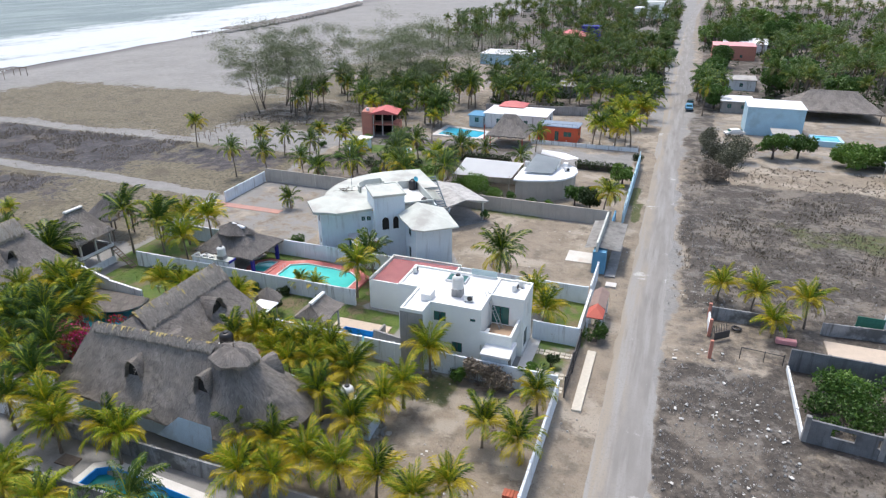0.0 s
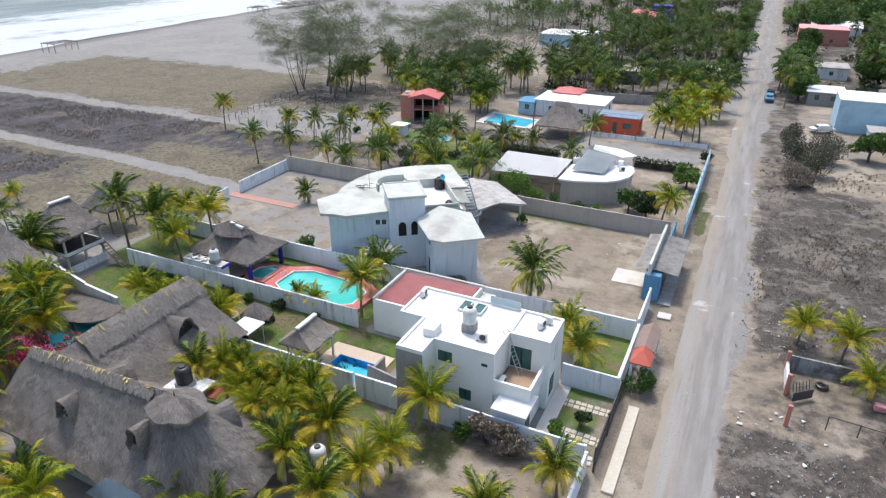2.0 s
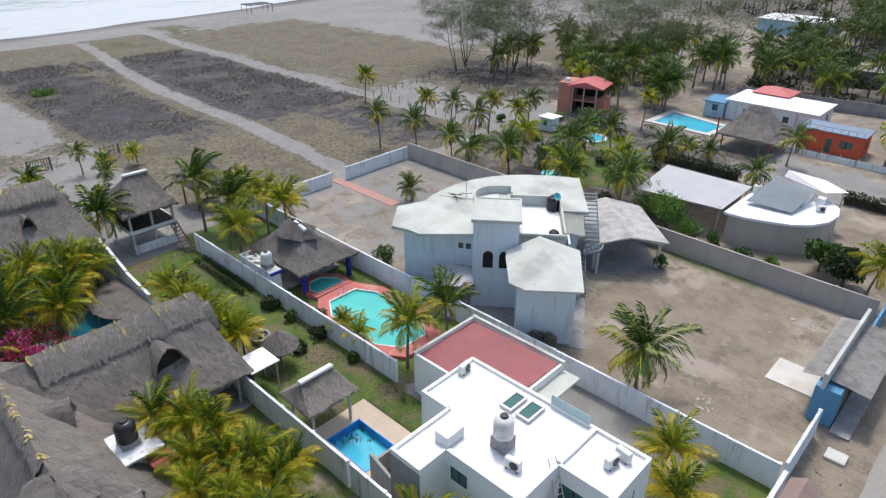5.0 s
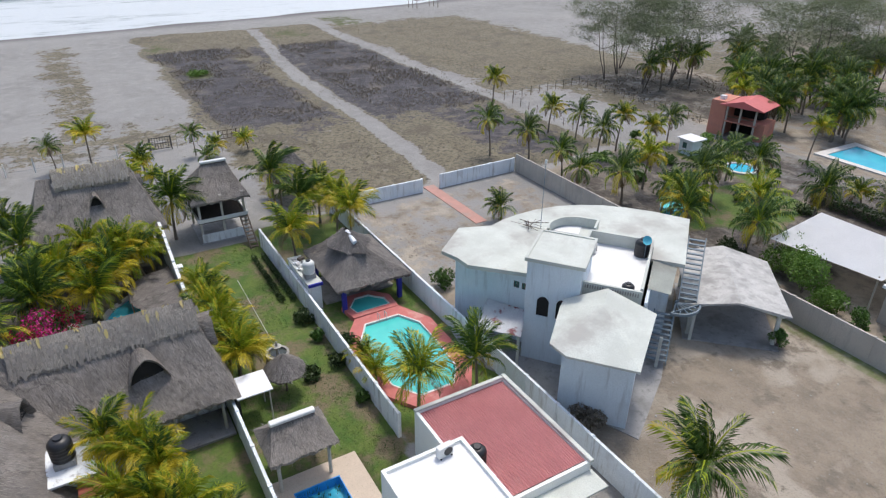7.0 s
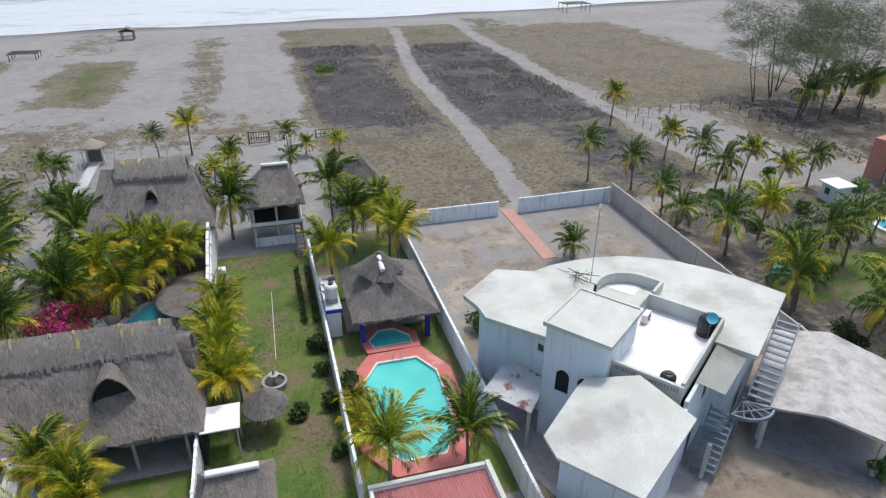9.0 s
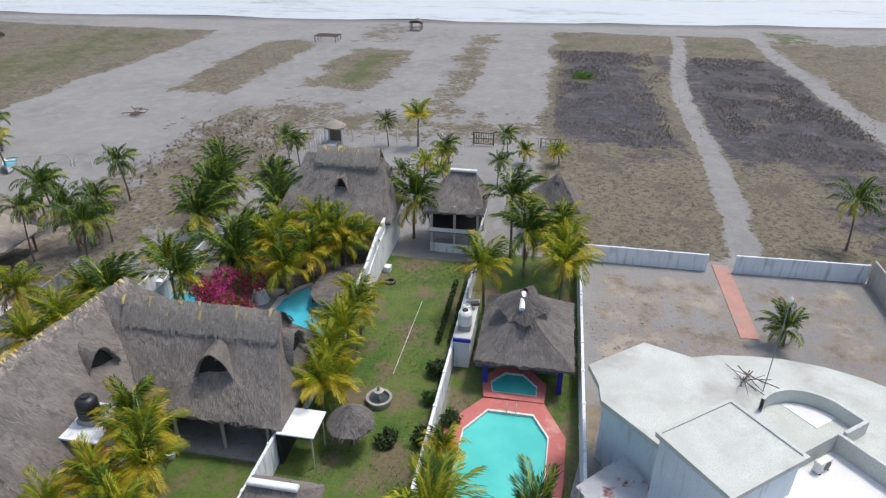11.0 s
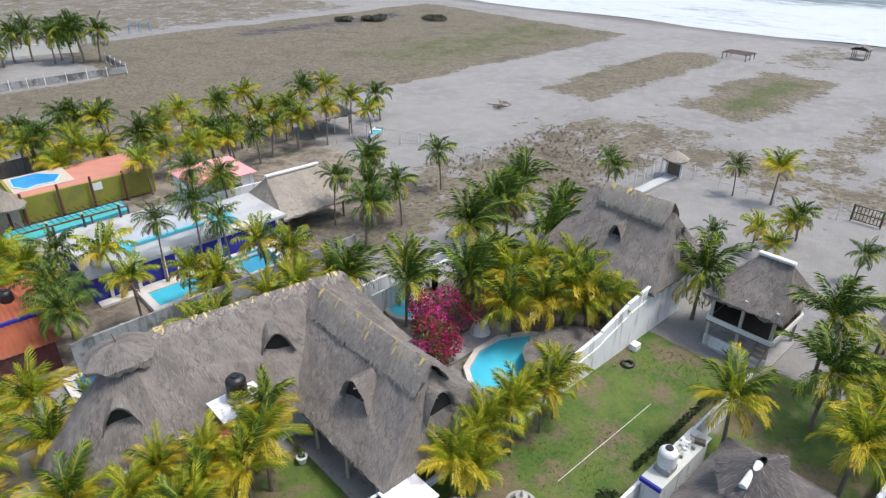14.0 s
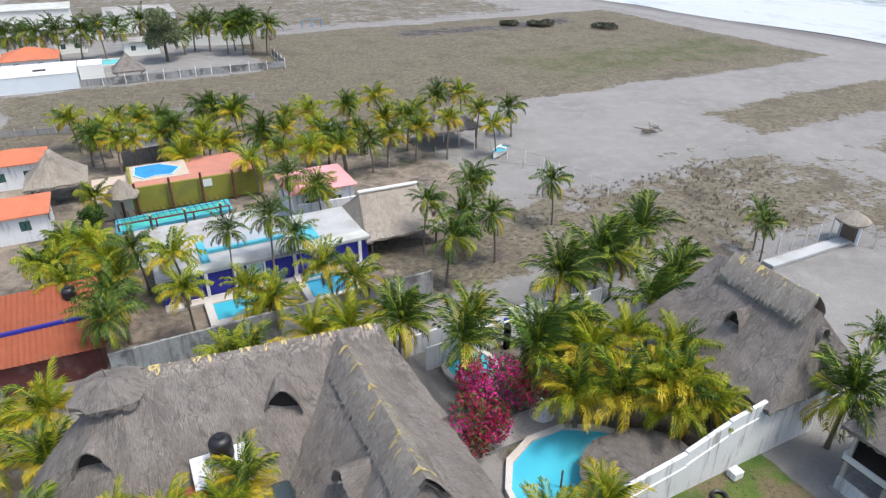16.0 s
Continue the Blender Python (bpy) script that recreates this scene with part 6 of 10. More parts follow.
carport()
pole = thing("antenna_mast", (-38.4, 70.8, 6.3), "thin antenna mast with fallen branches at its foot", "antenna")
part("mast", tube(bmesh.new(), (-38.4, 70.8, 6.3), (-38.4, 70.8, 11.8), 0.025, n=6), M_STEEL, pole)
part("head", lathe(bmesh.new(), -38.4, 70.8, [(0.04, 11.75), (0.1, 11.85), (0.1, 12.0), (0.03, 12.1)], 10), M_PLASTIC, pole)
stick = thing("branch_pile", (-38.6, 70.2, 6.3), "pile of bare dry branches on the roof", "branches")
rnd = random.Random(5)
for i in range(12):
    a = rnd.uniform(0, math.tau)
    c = Vector((-38.7 + rnd.uniform(-0.5, 0.5), 70.1 + rnd.uniform(-0.5, 0.5), 6.42 + 0.03 * i))
    d = Vector((math.cos(a), math.sin(a), rnd.uniform(-0.05, 0.1))) * rnd.uniform(0.4, 1.3)
    part("branch", tube(bmesh.new(), c - d, c + d, 0.03, 0.015, n=5), M_BARK, stick)

solo("garden_path", boxed(-64.0, -52.6, 74.1, 75.5, -0.05, 0.06, bevel=0.02), M_PINKPATH, "faded pink concrete path to the beach gate", "path", kind="structure")

# ---- thatch ----
class Thatch:
    """Gathers sloping sheets of thatch into one mesh, with a UV map in metres along and down the slope."""

    def __init__(self, seed=1, lump=0.09, sag=0.12):
        self.verts, self.faces, self.uvs, self.slope = [], [], [], []
        self.rnd, self.seed, self.lump, self.sag = random.Random(seed), seed * 13.7, lump, sag

    def sheet(self, top, bottom, nv=10, fringe=0.28, depth=0.22):
        """A sheet between two lines of points (same number each); the lower edge hangs ragged."""
        top, bottom = [Vector(p) for p in top], [Vector(p) for p in bottom]
        nu = len(top)
        depth += 1.5 * self.lump + 0.25 * max(0.0, self.sag) * max((b - a).length for a, b in zip(top, bottom))
        along = [0.0]
        for a, b in zip(bottom, bottom[1:]):
            along.append(along[-1] + max(0.05, (b - a).length))
        k0 = len(self.verts)
        rows = nv + 3
        for j in range(rows):
            for i in range(nu):
                t = min(1.0, j / nv)
                p = top[i].lerp(bottom[i], t)
                d = bottom[i] - top[i]
                p.z -= self.sag * d.length * 0.25 * math.sin(math.pi * t)
                q = p * 0.9 + Vector((self.seed, 0, 0))
                p.z += self.lump * (noise.noise(q) + 0.5 * noise.noise(q * 2.6)) * (1 if j else 0.4)
                if j == nv:
                    p += d.normalized() * self.rnd.uniform(-0.06, 0.1)
                if j == nv + 1:
                    p = p + Vector((-d.x, -d.y, 0)).normalized() * 0.06 + Vector((0, 0, -fringe * self.rnd.uniform(0.45, 1.35)))
                if j == nv + 2:
                    p = top[i].lerp(bottom[i], 0.86) + Vector((0, 0, -depth))
                self.verts.append(tuple(p))
                self.uvs.append((along[i] + self.seed, d.length * min(1.12, j / nv)))
        for j in range(rows - 1):
            for i in range(nu - 1):
                a = k0 + j * nu + i
                self.faces.append((a, a + nu, a + nu + 1, a + 1))
                if j < nv:
                    self.slope.append(self.faces[-1])
        self.verts += [tuple(p + Vector((0, 0, -depth))) for p in top]
        self.uvs += [(u, 0.0) for u in along]
        k1 = len(self.verts) - nu
        for i in range(nu - 1):
            a = k0 + (rows - 1) * nu + i
            self.faces.append((a, k1 + i, k1 + i + 1, a + 1))
        return self

    def made(self, name, material, parent, label=""):
        base = BASE[parent.name]
        me = raw_mesh(name, [tuple(Vector(v) - base) for v in self.verts], self.faces, [material], smooth=False)
        layer = me.uv_layers.new(name="UVMap")
        idx = np.empty(len(me.loops), np.int32)
        me.loops.foreach_get("vertex_index", idx)
        layer.data.foreach_set("uv", np.array(self.uvs, np.float32)[idx].ravel())
        bm = bmesh.new()
        bm.from_mesh(me)
        bmesh.ops.remove_doubles(bm, verts=bm.verts[:], dist=0.02)
        bm.to_mesh(me)
        bm.free()
        ob = new(name, me)
        ob.parent = parent
        BASE[ob.name] = base
        if material in SHAG:
            self.shag(base, SHAG[material], ob)
        return tagged(ob, label)

    def shag(self, base, material, roof):
        """Loose weathered straws lying down the slope."""
        r = np.random.default_rng(int(abs(self.seed) * 10) + 1)
        V, F = np.array(self.verts), np.array(self.slope)
        a, b, c, d = (V[F[:, i]] for i in range(4))
        area = 0.5 * (np.linalg.norm(np.cross(b - a, d - a), axis=1) + np.linalg.norm(np.cross(b - c, d - c), axis=1))
        pick = r.choice(len(F), int(area.sum() * 20), p=area / area.sum())
        a, b, c, d = a[pick], b[pick], c[pick], d[pick]
        u, v = r.random((len(pick), 1)), r.random((len(pick), 1))
        p = (a * (1 - v) + b * v) * (1 - u) + (d * (1 - v) + c * v) * u
        unit = lambda q: q / np.maximum(np.linalg.norm(q, axis=1, keepdims=True), 1e-5)
        down, side = unit((b - a) + (c - d)), unit((d - a) + (c - b) + 1e-4)
        up = np.cross(down, side)
        up *= np.sign(up[:, 2:3] + 1e-9)
        ln, w = r.uniform(0.14, 0.42, u.shape), r.uniform(0.007, 0.022, u.shape)
        end = p + down * ln + side * r.normal(0, 0.09, u.shape) + up * r.uniform(0.02, 0.09, u.shape)
        p = p + up * 0.012
        verts = np.stack([p - side * w, p + side * w, end + side * w * 0.4, end - side * w * 0.4], 1).reshape(-1, 3) - np.array(base)
        ob = new("loose_straw", raw_mesh("loose_straw", verts.tolist(), np.arange(len(verts)).reshape(-1, 4).tolist(), [material]))
        ob.parent = roof
        tagged(ob, "loose weathered straws", kind="stuff")


def span(a, b, n):
    return [Vector(a).lerp(Vector(b), i / n) for i in range(n + 1)]


def hipped(parent, x0, x1, y0, y1, z0, ridge, z1, material, seed=1, n=22, name="thatch_roof", label="", lump=0.09, sag=0.12, fringe=0.28):
    """A hipped thatch roof over a rectangle; ridge: its two end points."""
    (ax, ay), (bx, by) = ridge
    t = Thatch(seed, lump, sag)
    A, B = (ax, ay, z1), (bx, by, z1)
    nv = max(6, int(n * 0.45))
    if abs(bx - ax) > abs(by - ay):          # ridge along x
        t.sheet(span(B, A, n), span((x1, y1, z0), (x0, y1, z0), n), nv, fringe).sheet(span(A, B, n), span((x0, y0, z0), (x1, y0, z0), n), nv, fringe)
        t.sheet([A] * (n + 1), span((x0, y1, z0), (x0, y0, z0), n), nv, fringe).sheet([B] * (n + 1), span((x1, y0, z0), (x1, y1, z0), n), nv, fringe)
    else:
        t.sheet(span(A, B, n), span((x1, y0, z0), (x1, y1, z0), n), nv, fringe).sheet(span(B, A, n), span((x0, y1, z0), (x0, y0, z0), n), nv, fringe)
        t.sheet([A] * (n + 1), span((x0, y0, z0), (x1, y0, z0), n), nv, fringe).sheet([B] * (n + 1), span((x1, y1, z0), (x0, y1, z0), n), nv, fringe)
    return t.made(name, material, parent, label)


def ridge_cap(parent, a, b, width, drop, material, seed=3, straw=True, lift=0.22):
    """A thick saddle of thatch along a ridge, frayed at its lower edges, with straw showing at the crest."""
    a, b = Vector(a), Vector(b)
    d = (b - a).normalized()
    s = Vector((-d.y, d.x, 0)) * width
    n = int((b - a).length / 0.3) + 4
    t = Thatch(seed, 0.07, -0.25)
    up = Vector((0, 0, lift))
    t.sheet(span(a + up, b + up, n), span(a + s - Vector((0, 0, drop)), b + s - Vector((0, 0, drop)), n), 6, 0.6, 0.18)
    t.sheet(span(b + up, a + up, n), span(b - s - Vector((0, 0, drop)), a - s - Vector((0, 0, drop)), n), 6, 0.6, 0.18)
    cap = t.made("ridge_cap", material, parent, "frayed thatch ridge cap")
    rnd = random.Random(seed)
    length = (b - a).length

    def on_cap(u, f, rise):
        """A point of the cap: u along the crest, f from the crest (0) to a lower edge (+1, -1)."""
        q = a + d * u + up + s * f - Vector((0, 0, (drop + lift) * abs(f) * (0.75 + 0.25 * abs(f))))
        return q + Vector((0, 0, rise))

    fray = bmesh.new()
    for side in (-1, 1):
        for i in range(int(length * 26)):
            u, f, w = rnd.uniform(-0.1, length + 0.1), rnd.uniform(0.3, 0.95), rnd.uniform(0.03, 0.1)
            e = min(1.12, f + rnd.uniform(0.1, 0.35))
            skew = rnd.uniform(-0.12, 0.12)
            fray.faces.new([fray.verts.new(q) for q in (on_cap(u - w, side * f, 0.07), on_cap(u + w, side * f, 0.07), on_cap(u + w * 0.5 + skew, side * e, -0.02), on_cap(u - w * 0.4 + skew, side * e, -0.02))])
    tagged(part("frayed_edge", fray, M_FRAY, cap, "ragged hanging straw edge"), kind="stuff")
    if straw:
        bm = bmesh.new()
        u = 0.0
        for i in range(int(length * 4.5)):
            u, f, r = rnd.uniform(0, length) if i % 3 else u + rnd.gauss(0, 0.25), rnd.gauss(0.0, 0.22), 0.05 + 0.16 * rnd.random() ** 2
            pts = []
            for k in range(7):
                t = k * math.tau / 7
                rr = r * rnd.uniform(0.45, 1.2)
                pts.append(on_cap(u + rr * 0.8 * math.cos(t), max(-0.95, min(0.95, f + rr * 1.5 * math.sin(t) / width)), 0.09))
            bm.faces.new([bm.verts.new(q) for q in pts])
        tagged(part("straw_patch", bm, M_STRAW, cap, "bleached yellow straw patches"), kind="stuff")
    return cap


def dormer(parent, at, way, width, height, back, material, seed=1, lean=0.0):
    """A small thatched hood over a vent, whose inner shade is a face painted near-black; way: the flat direction that
    it looks.
    """
    at, f = Vector(at), Vector((*way, 0)).normalized()
    s = Vector((-f.y, f.x, 0))
    prof = []
    for i in range(13):
        a = math.pi * i / 12
        prof.append(s * (width * 0.7 * math.cos(a)) + Vector((0, 0, height * 1.12 * (1 - abs(math.cos(a)) ** 2.2) - 0.35)))
    apex = at - f * back * 1.35 + Vector((0, 0, height * 0.35))
    t = Thatch(seed, 0.05, -0.1)
    t.sheet([apex + p * 0.45 for p in prof], [at + p for p in prof], 7, 0.18, 0.16)
    hood = t.made("vent_hood", material, parent, "thatched hood over a vent")
    # flat sheet closing the hood, with the vent's shade put into its colour
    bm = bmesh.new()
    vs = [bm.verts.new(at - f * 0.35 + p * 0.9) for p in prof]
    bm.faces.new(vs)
    part("opening", bm, M_INNERSHADE, hood, "vent face painted near-black as inner shade")
    return hood


def thatched_house():
    h = thing("thatched_house", (-34.0, 36.0, 0), "large rambling house under grey palm-thatch roofs", "house")
    # long wing: ridge east-west, rounded east end below a cap
    n = 34
    ridge = span((-41.8, 32.5, 7.0), (-28.2, 32.1, 8.0), n)
    end = [(-28.2, 32.1, 8.0)] * 29
    rim = [(-28.2 + 5.4 * math.cos(a), 33.0 + 4.4 * math.sin(a), 2.35) for a in np.linspace(-math.pi / 2, math.pi / 2, 29)]
    t = Thatch(2, 0.16, 0.16)
    t.sheet(ridge, span((-44.0, 29.3, 2.4), (-28.2, 28.6, 2.35), n), 16)
    t.sag = -0.05
    t.sheet(end, rim, 16)
    t.sag = 0.1
    t.sheet(ridge[::-1], span((-28.2, 37.4, 2.5), (-44.0, 37.0, 2.8), n), 16)
    t.made("thatch_roof", M_THATCH, h, "weathered grey thatch of the long wing")
    # cross wing: ridge north-south, hipped north end
    t = Thatch(5, 0.13, 0.14)
    A, B = (-39.3, 32.3, 7.15), (-39.2, 43.9, 7.2)
    t.sheet(span(A, B, n), span((-34.9, 34.5, 2.6), (-34.9, 45.5, 2.6), n), 16)
    t.sheet(span(B, A, n), span((-43.9, 45.5, 2.6), (-43.9, 32.0, 2.6), n), 16)
    t.sheet([B] * 19, span((-34.9, 45.5, 2.6), (-43.9, 45.5, 2.6), 18), 14)
    t.made("thatch_roof", M_THATCH, h, "weathered grey thatch of the cross wing")
    ridge_cap(h, (-39.3, 34.3, 7.25), (-39.2, 44.3, 7.3), 1.15, 1.25, M_THATCHCAP, 8)
    ridge_cap(h, (-41.5, 32.5, 7.0), (-29.5, 32.1, 7.8), 0.45, 0.42, M_THATCH, 9, lift=0.12)
    # conical cap on the rounded end
    t = Thatch(11, 0.12, -0.6)
    m = 36
    t.sheet([(-27.9, 32.1, 7.95)] * (m + 1), [(-27.9 + (1.85 + 0.16 * math.sin(7 * a)) * math.cos(a), 32.1 + 1.6 * math.sin(a), 7.2 + 0.08 * math.sin(5 * a)) for a in np.linspace(0, math.tau, m + 1)], 7, 0.35, 0.1)
    cone = t.made("conical_cap", M_THATCH, h, "ragged conical thatch cap")
    part("finial", tube(bmesh.new(), (-27.9, 32.1, 7.8), (-27.75, 32.0, 8.45), 0.05, 0.03, n=6), M_WOOD, cone, "bent dark stick at the peak")
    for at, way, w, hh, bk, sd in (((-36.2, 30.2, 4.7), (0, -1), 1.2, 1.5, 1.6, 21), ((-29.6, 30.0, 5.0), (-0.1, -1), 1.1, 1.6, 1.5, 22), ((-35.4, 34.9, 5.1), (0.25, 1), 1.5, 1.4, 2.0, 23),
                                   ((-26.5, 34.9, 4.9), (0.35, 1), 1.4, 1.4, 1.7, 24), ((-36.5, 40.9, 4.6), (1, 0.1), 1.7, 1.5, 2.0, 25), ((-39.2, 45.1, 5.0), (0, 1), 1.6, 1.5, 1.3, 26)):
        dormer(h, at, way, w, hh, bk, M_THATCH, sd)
    # walls and veranda below
    bm = bmesh.new()
    vs = [bm.verts.new(p) for p in ((-32.9, 28.35, 1.5), (-27.7, 28.2, 1.25), (-27.9, 28.55, 3.4), (-30.7, 28.6, 3.5))]
    bm.faces.new(vs)
    bmesh.ops.solidify(bm, geom=bm.faces[:], thickness=0.06)
    part("blue_panel", bm, M_SKYWALL, h, "pale blue board leaning at the eave")
    part("south_wall", wall_with_holes(bmesh.new(), (-42.5, 29.9), (-27.0, 29.6), -0.2, 3.0, 0.2, []), M_SKYWALL, h, "pale blue house wall")
    part("west_wall", wall_with_holes(bmesh.new(), (-42.6, 44.6), (-42.6, 30.2), -0.2, 3.0, 0.2, [(4.0, 5.0, 0.0, 2.1)]), M_WALLWHITE, h)
    part("veranda_wall", wall_with_holes(bmesh.new(), (-37.4, 38.0), (-37.4, 44.8), -0.2, 3.6, 0.2, [(1.5, 2.5, 0.0, 2.1), (4.0, 5.2, 0.9, 2.0)]), M_WALLWHITE, h)
    part("veranda_floor", boxed(-37.3, -34.6, 37.6, 44.8, -0.1, 0.14), M_CONCRETE, h)
    part("east_wall", wall_with_holes(bmesh.new(), (-25.6, 30.8), (-25.6, 36.0), -0.2, 2.9, 0.2, [(1.5, 2.7, 0.9, 2.0)]), M_SKYWALL, h)
    part("court_wall", wall_with_holes(bmesh.new(), (-25.6, 36.3), (-36.5, 36.6), -0.2, 3.2, 0.2, [(3.0, 4.0, 0.0, 2.1), (6.0, 7.2, 0.9, 2.0)]), M_SKYWALL, h)
    for y in (38.6, 41.6, 44.4):
        part("post", tube(bmesh.new(), (-35.3, y, 0), (-35.3, y, 2.9), 0.11, 0.1), M_POLE, h)
    # raised platform that carries the tank
    part("tank_platform", boxed(-33.2, -31.2, 35.6, 37.2, 2.8, 4.2, bevel=0.03), M_WALLWHITE, h, "white masonry tank platform")
    part("platform_slab", boxed(-33.4, -30.6, 35.4, 37.6, 4.2, 4.32), M_WALLWHITE, h)
    part("tile_corner", boxed(-31.1, -29.8, 36.6, 37.9, 3.6, 3.72), M_REDTILE, h, "small red tiled ledge")
    return h


M_SKYWALL = surface("pale_sky_wall", (0.56, 0.68, 0.76), (0.50, 0.61, 0.69), 0.8, 0.9, 0.1, stain=(0.40, 0.47, 0.52), streak=(0.42, 0.48, 0.52))
thatched_house()
water_tank(-32.1, 36.3, 4.32, 0.55, 1.25, M_BLACK, "black plastic water tank beside the thatch", stand=0.35)
water_tank(-21.0, 36.0, 0.0, 0.5, 1.2, M_PLASTIC, "white water tank on a tall cement stand", stand=2.4)
water_tank(-19.9, 35.7, 0.0, 0.42, 1.0, M_PLASTIC, "white water tank on a tall cement stand", stand=2.1)
water_tank(-23.0, 36.5, 0.0, 0.5, 1.1, M_BLACK, "black water tank on a tall cement stand", stand=2.2)


def palapa(name, x0, x1, y0, y1, z0, ridge, z1, material, label, seed, posts=True, n=20, post_mat=None, cap=True, inset=0.7, category="thatched hut", white_ridge=False):
    k = thing(name, ((x0 + x1) / 2, (y0 + y1) / 2, 0), label, category)
    hipped(k, x0, x1, y0, y1, z0, ridge, z1, material, seed, n)
    a, b = Vector((*ridge[0], z1)), Vector((*ridge[1], z1))
    if white_ridge:
        d = (b - a).normalized()
        m = loc(a.x, a.y, math.degrees(math.atan2(d.y, d.x)))
        part("ridge_board", boxed(-0.1, (b - a).length + 0.1, -0.2, 0.2, z1 + 0.02, z1 + 0.26, m=m, bevel=0.05), M_PLASTIC, k, "white ridge capping")
    elif cap:
        ridge_cap(k, a, b, 0.6, 0.6, material, seed + 40, straw=False, lift=0.15)
    if posts:
        for x in (x0 + inset, x1 - inset):
            for y in (y0 + inset, y1 - inset):
                part("post", tube(bmesh.new(), (x, y, 0), (x, y, z0 + 0.1), 0.11, 0.1), post_mat or M_WOOD, k)
    return k


# two-storey thatched house by the beach
hut = palapa("thatched_house", -67.6, -59.3, 34.9, 45.6, 3.85, ((-63.9, 36.6), (-63.8, 43.9)), 8.2, M_THATCH, "steep two-storey house under grey thatch", 51, posts=False, n=28, cap=False, category="house")
ridge_cap(hut, (-63.9, 37.8, 8.75), (-63.8, 43.7, 8.75), 1.0, 1.15, M_THATCHPALE, 53)
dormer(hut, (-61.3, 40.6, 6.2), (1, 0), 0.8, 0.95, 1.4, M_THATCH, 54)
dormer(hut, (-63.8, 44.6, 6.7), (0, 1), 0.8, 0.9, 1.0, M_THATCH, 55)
for a, b in (((-60.8, 35.8), (-60.8, 44.4)), ((-60.8, 44.4), (-66.6, 44.4)), ((-66.8, 44.6), (-66.8, 36.0)), ((-66.8, 35.8), (-61.0, 35.8))):
    part("wall", wall_with_holes(bmesh.new(), a, b, -0.1, 4.2, 0.2, [(1.5, 2.6, 0.9, 2.1)]), M_SKYWALL, hut)

# open tower hut on posts
tower = palapa("tower_hut", -67.4, -61.4, 48.1, 53.6, 4.3, ((-64.6, 50.1), (-64.6, 52.4)), 7.0, M_THATCH, "thatched lookout hut on posts with white railing", 61, posts=False, white_ridge=True)
for x in (-66.8, -61.9):
    for y in (48.8, 50.9, 53.0):
        part("post", boxed(x - 0.1, x + 0.1, y - 0.1, y + 0.1, 0, 4.7), M_POLE, tower)
part("deck", boxed(-67.0, -61.7, 48.6, 53.2, 2.1, 2.25), M_DECKWOOD, tower, "dark plank deck")
for x0, x1, y0, y1 in ((-61.78, -61.62, 48.6, 53.2), (-67.08, -66.92, 48.6, 53.2), (-66.9, -61.8, 48.52, 48.68), (-66.9, -61.8, 53.12, 53.28)):
    part("railing", boxed(x0, x1, y0, y1, 2.2, 2.55, bevel=0.02), M_PLASTIC, tower, "white painted railing beam")
# two added near-black sheets paint the shade under the open hut roof
part("back_screen", boxed(-66.7, -66.6, 48.9, 52.9, 2.3, 4.5), M_INNERSHADE, tower, "added near-black sheet for the shade inside the hut")
part("side_screen", boxed(-66.5, -62.2, 48.78, 48.86, 2.6, 4.4), M_INNERSHADE, tower, "added near-black sheet for the shade inside the hut")
part("lower_wall", boxed(-61.85, -61.7, 48.7, 53.1, 0.0, 0.95), M_WALLWHITE, tower)
part("lower_floor", boxed(-67.0, -61.5, 48.5, 53.3, -0.1, 0.1), M_CONCRETE, tower)
st = thing("wooden_stairs", (-60.6, 53.4, 0), "dark wooden stairs up to the lookout hut", "stairs")
for s in (0, 0.8):
    part("stringer", tube(bmesh.new(), (-58.6, 52.4 + s * 0.9, 0.0), (-61.5, 52.4 + s * 0.9, 2.3), 0.07, n=4), M_WOOD, st)
for i in range(9):
    f = (i + 0.5) / 9
    part("tread", boxed(-58.6 - 2.9 * f - 0.13, -58.6 - 2.9 * f + 0.13, 52.45, 53.1, 2.3 * f - 0.02, 2.3 * f + 0.03), M_WOOD, st)
palapa("thatched_hut", -70.9, -66.3, 57.4, 62.2, 3.2, ((-68.5, 59.7), (-68.5, 60.0)), 6.0, M_THATCHDARK, "small steep dark thatched hut near the beach", 71)
# pool shelter
shel = palapa("thatched_shelter", -51.4, -43.3, 55.2, 61.6, 2.4, ((-48.6, 58.0), (-46.6, 58.0)), 4.95, M_THATCHDARK, "dark thatched shelter with blue posts beside the pool", 81, posts=False, n=30, cap=False, category="shelter")
for x in (-50.4, -43.9):
    for y in (55.9, 60.8):
        part("post", boxed(x - 0.17, x + 0.17, y - 0.17, y + 0.17, 0, 2.5), M_ROYAL, shel, "royal blue post")
t = Thatch(83, 0.05, 0.05)
top = [(-47.5 + 0.6 * math.cos(a), 58.0 + 0.2 * math.sin(a), 5.3) for a in np.linspace(0, math.tau, 37)]
low = [(-47.5 + (2.3 + 0.35 * math.sin(5 * a)) * math.cos(a), 58.0 + (1.6 + 0.3 * math.cos(4 * a)) * math.sin(a), 4.3 + 0.1 * math.sin(3 * a)) for a in np.linspace(0, math.tau, 37)]
t.sheet(top, low, 6, 0.1, 0.06).made("roof_patch", M_THATCHBLACK, shel, "darker overlapping layer of thatch")
part("vent_pipe", tube(bmesh.new(), (-47.6, 57.95, 5.2), (-46.0, 57.95, 4.85), 0.2, n=12), M_TIN, shel, "rusty white ridge pipe")
part("floor_slab", boxed(-49.9, -45.7, 55.0, 61.1, -0.1, 0.2), M_CONCRETE, shel)
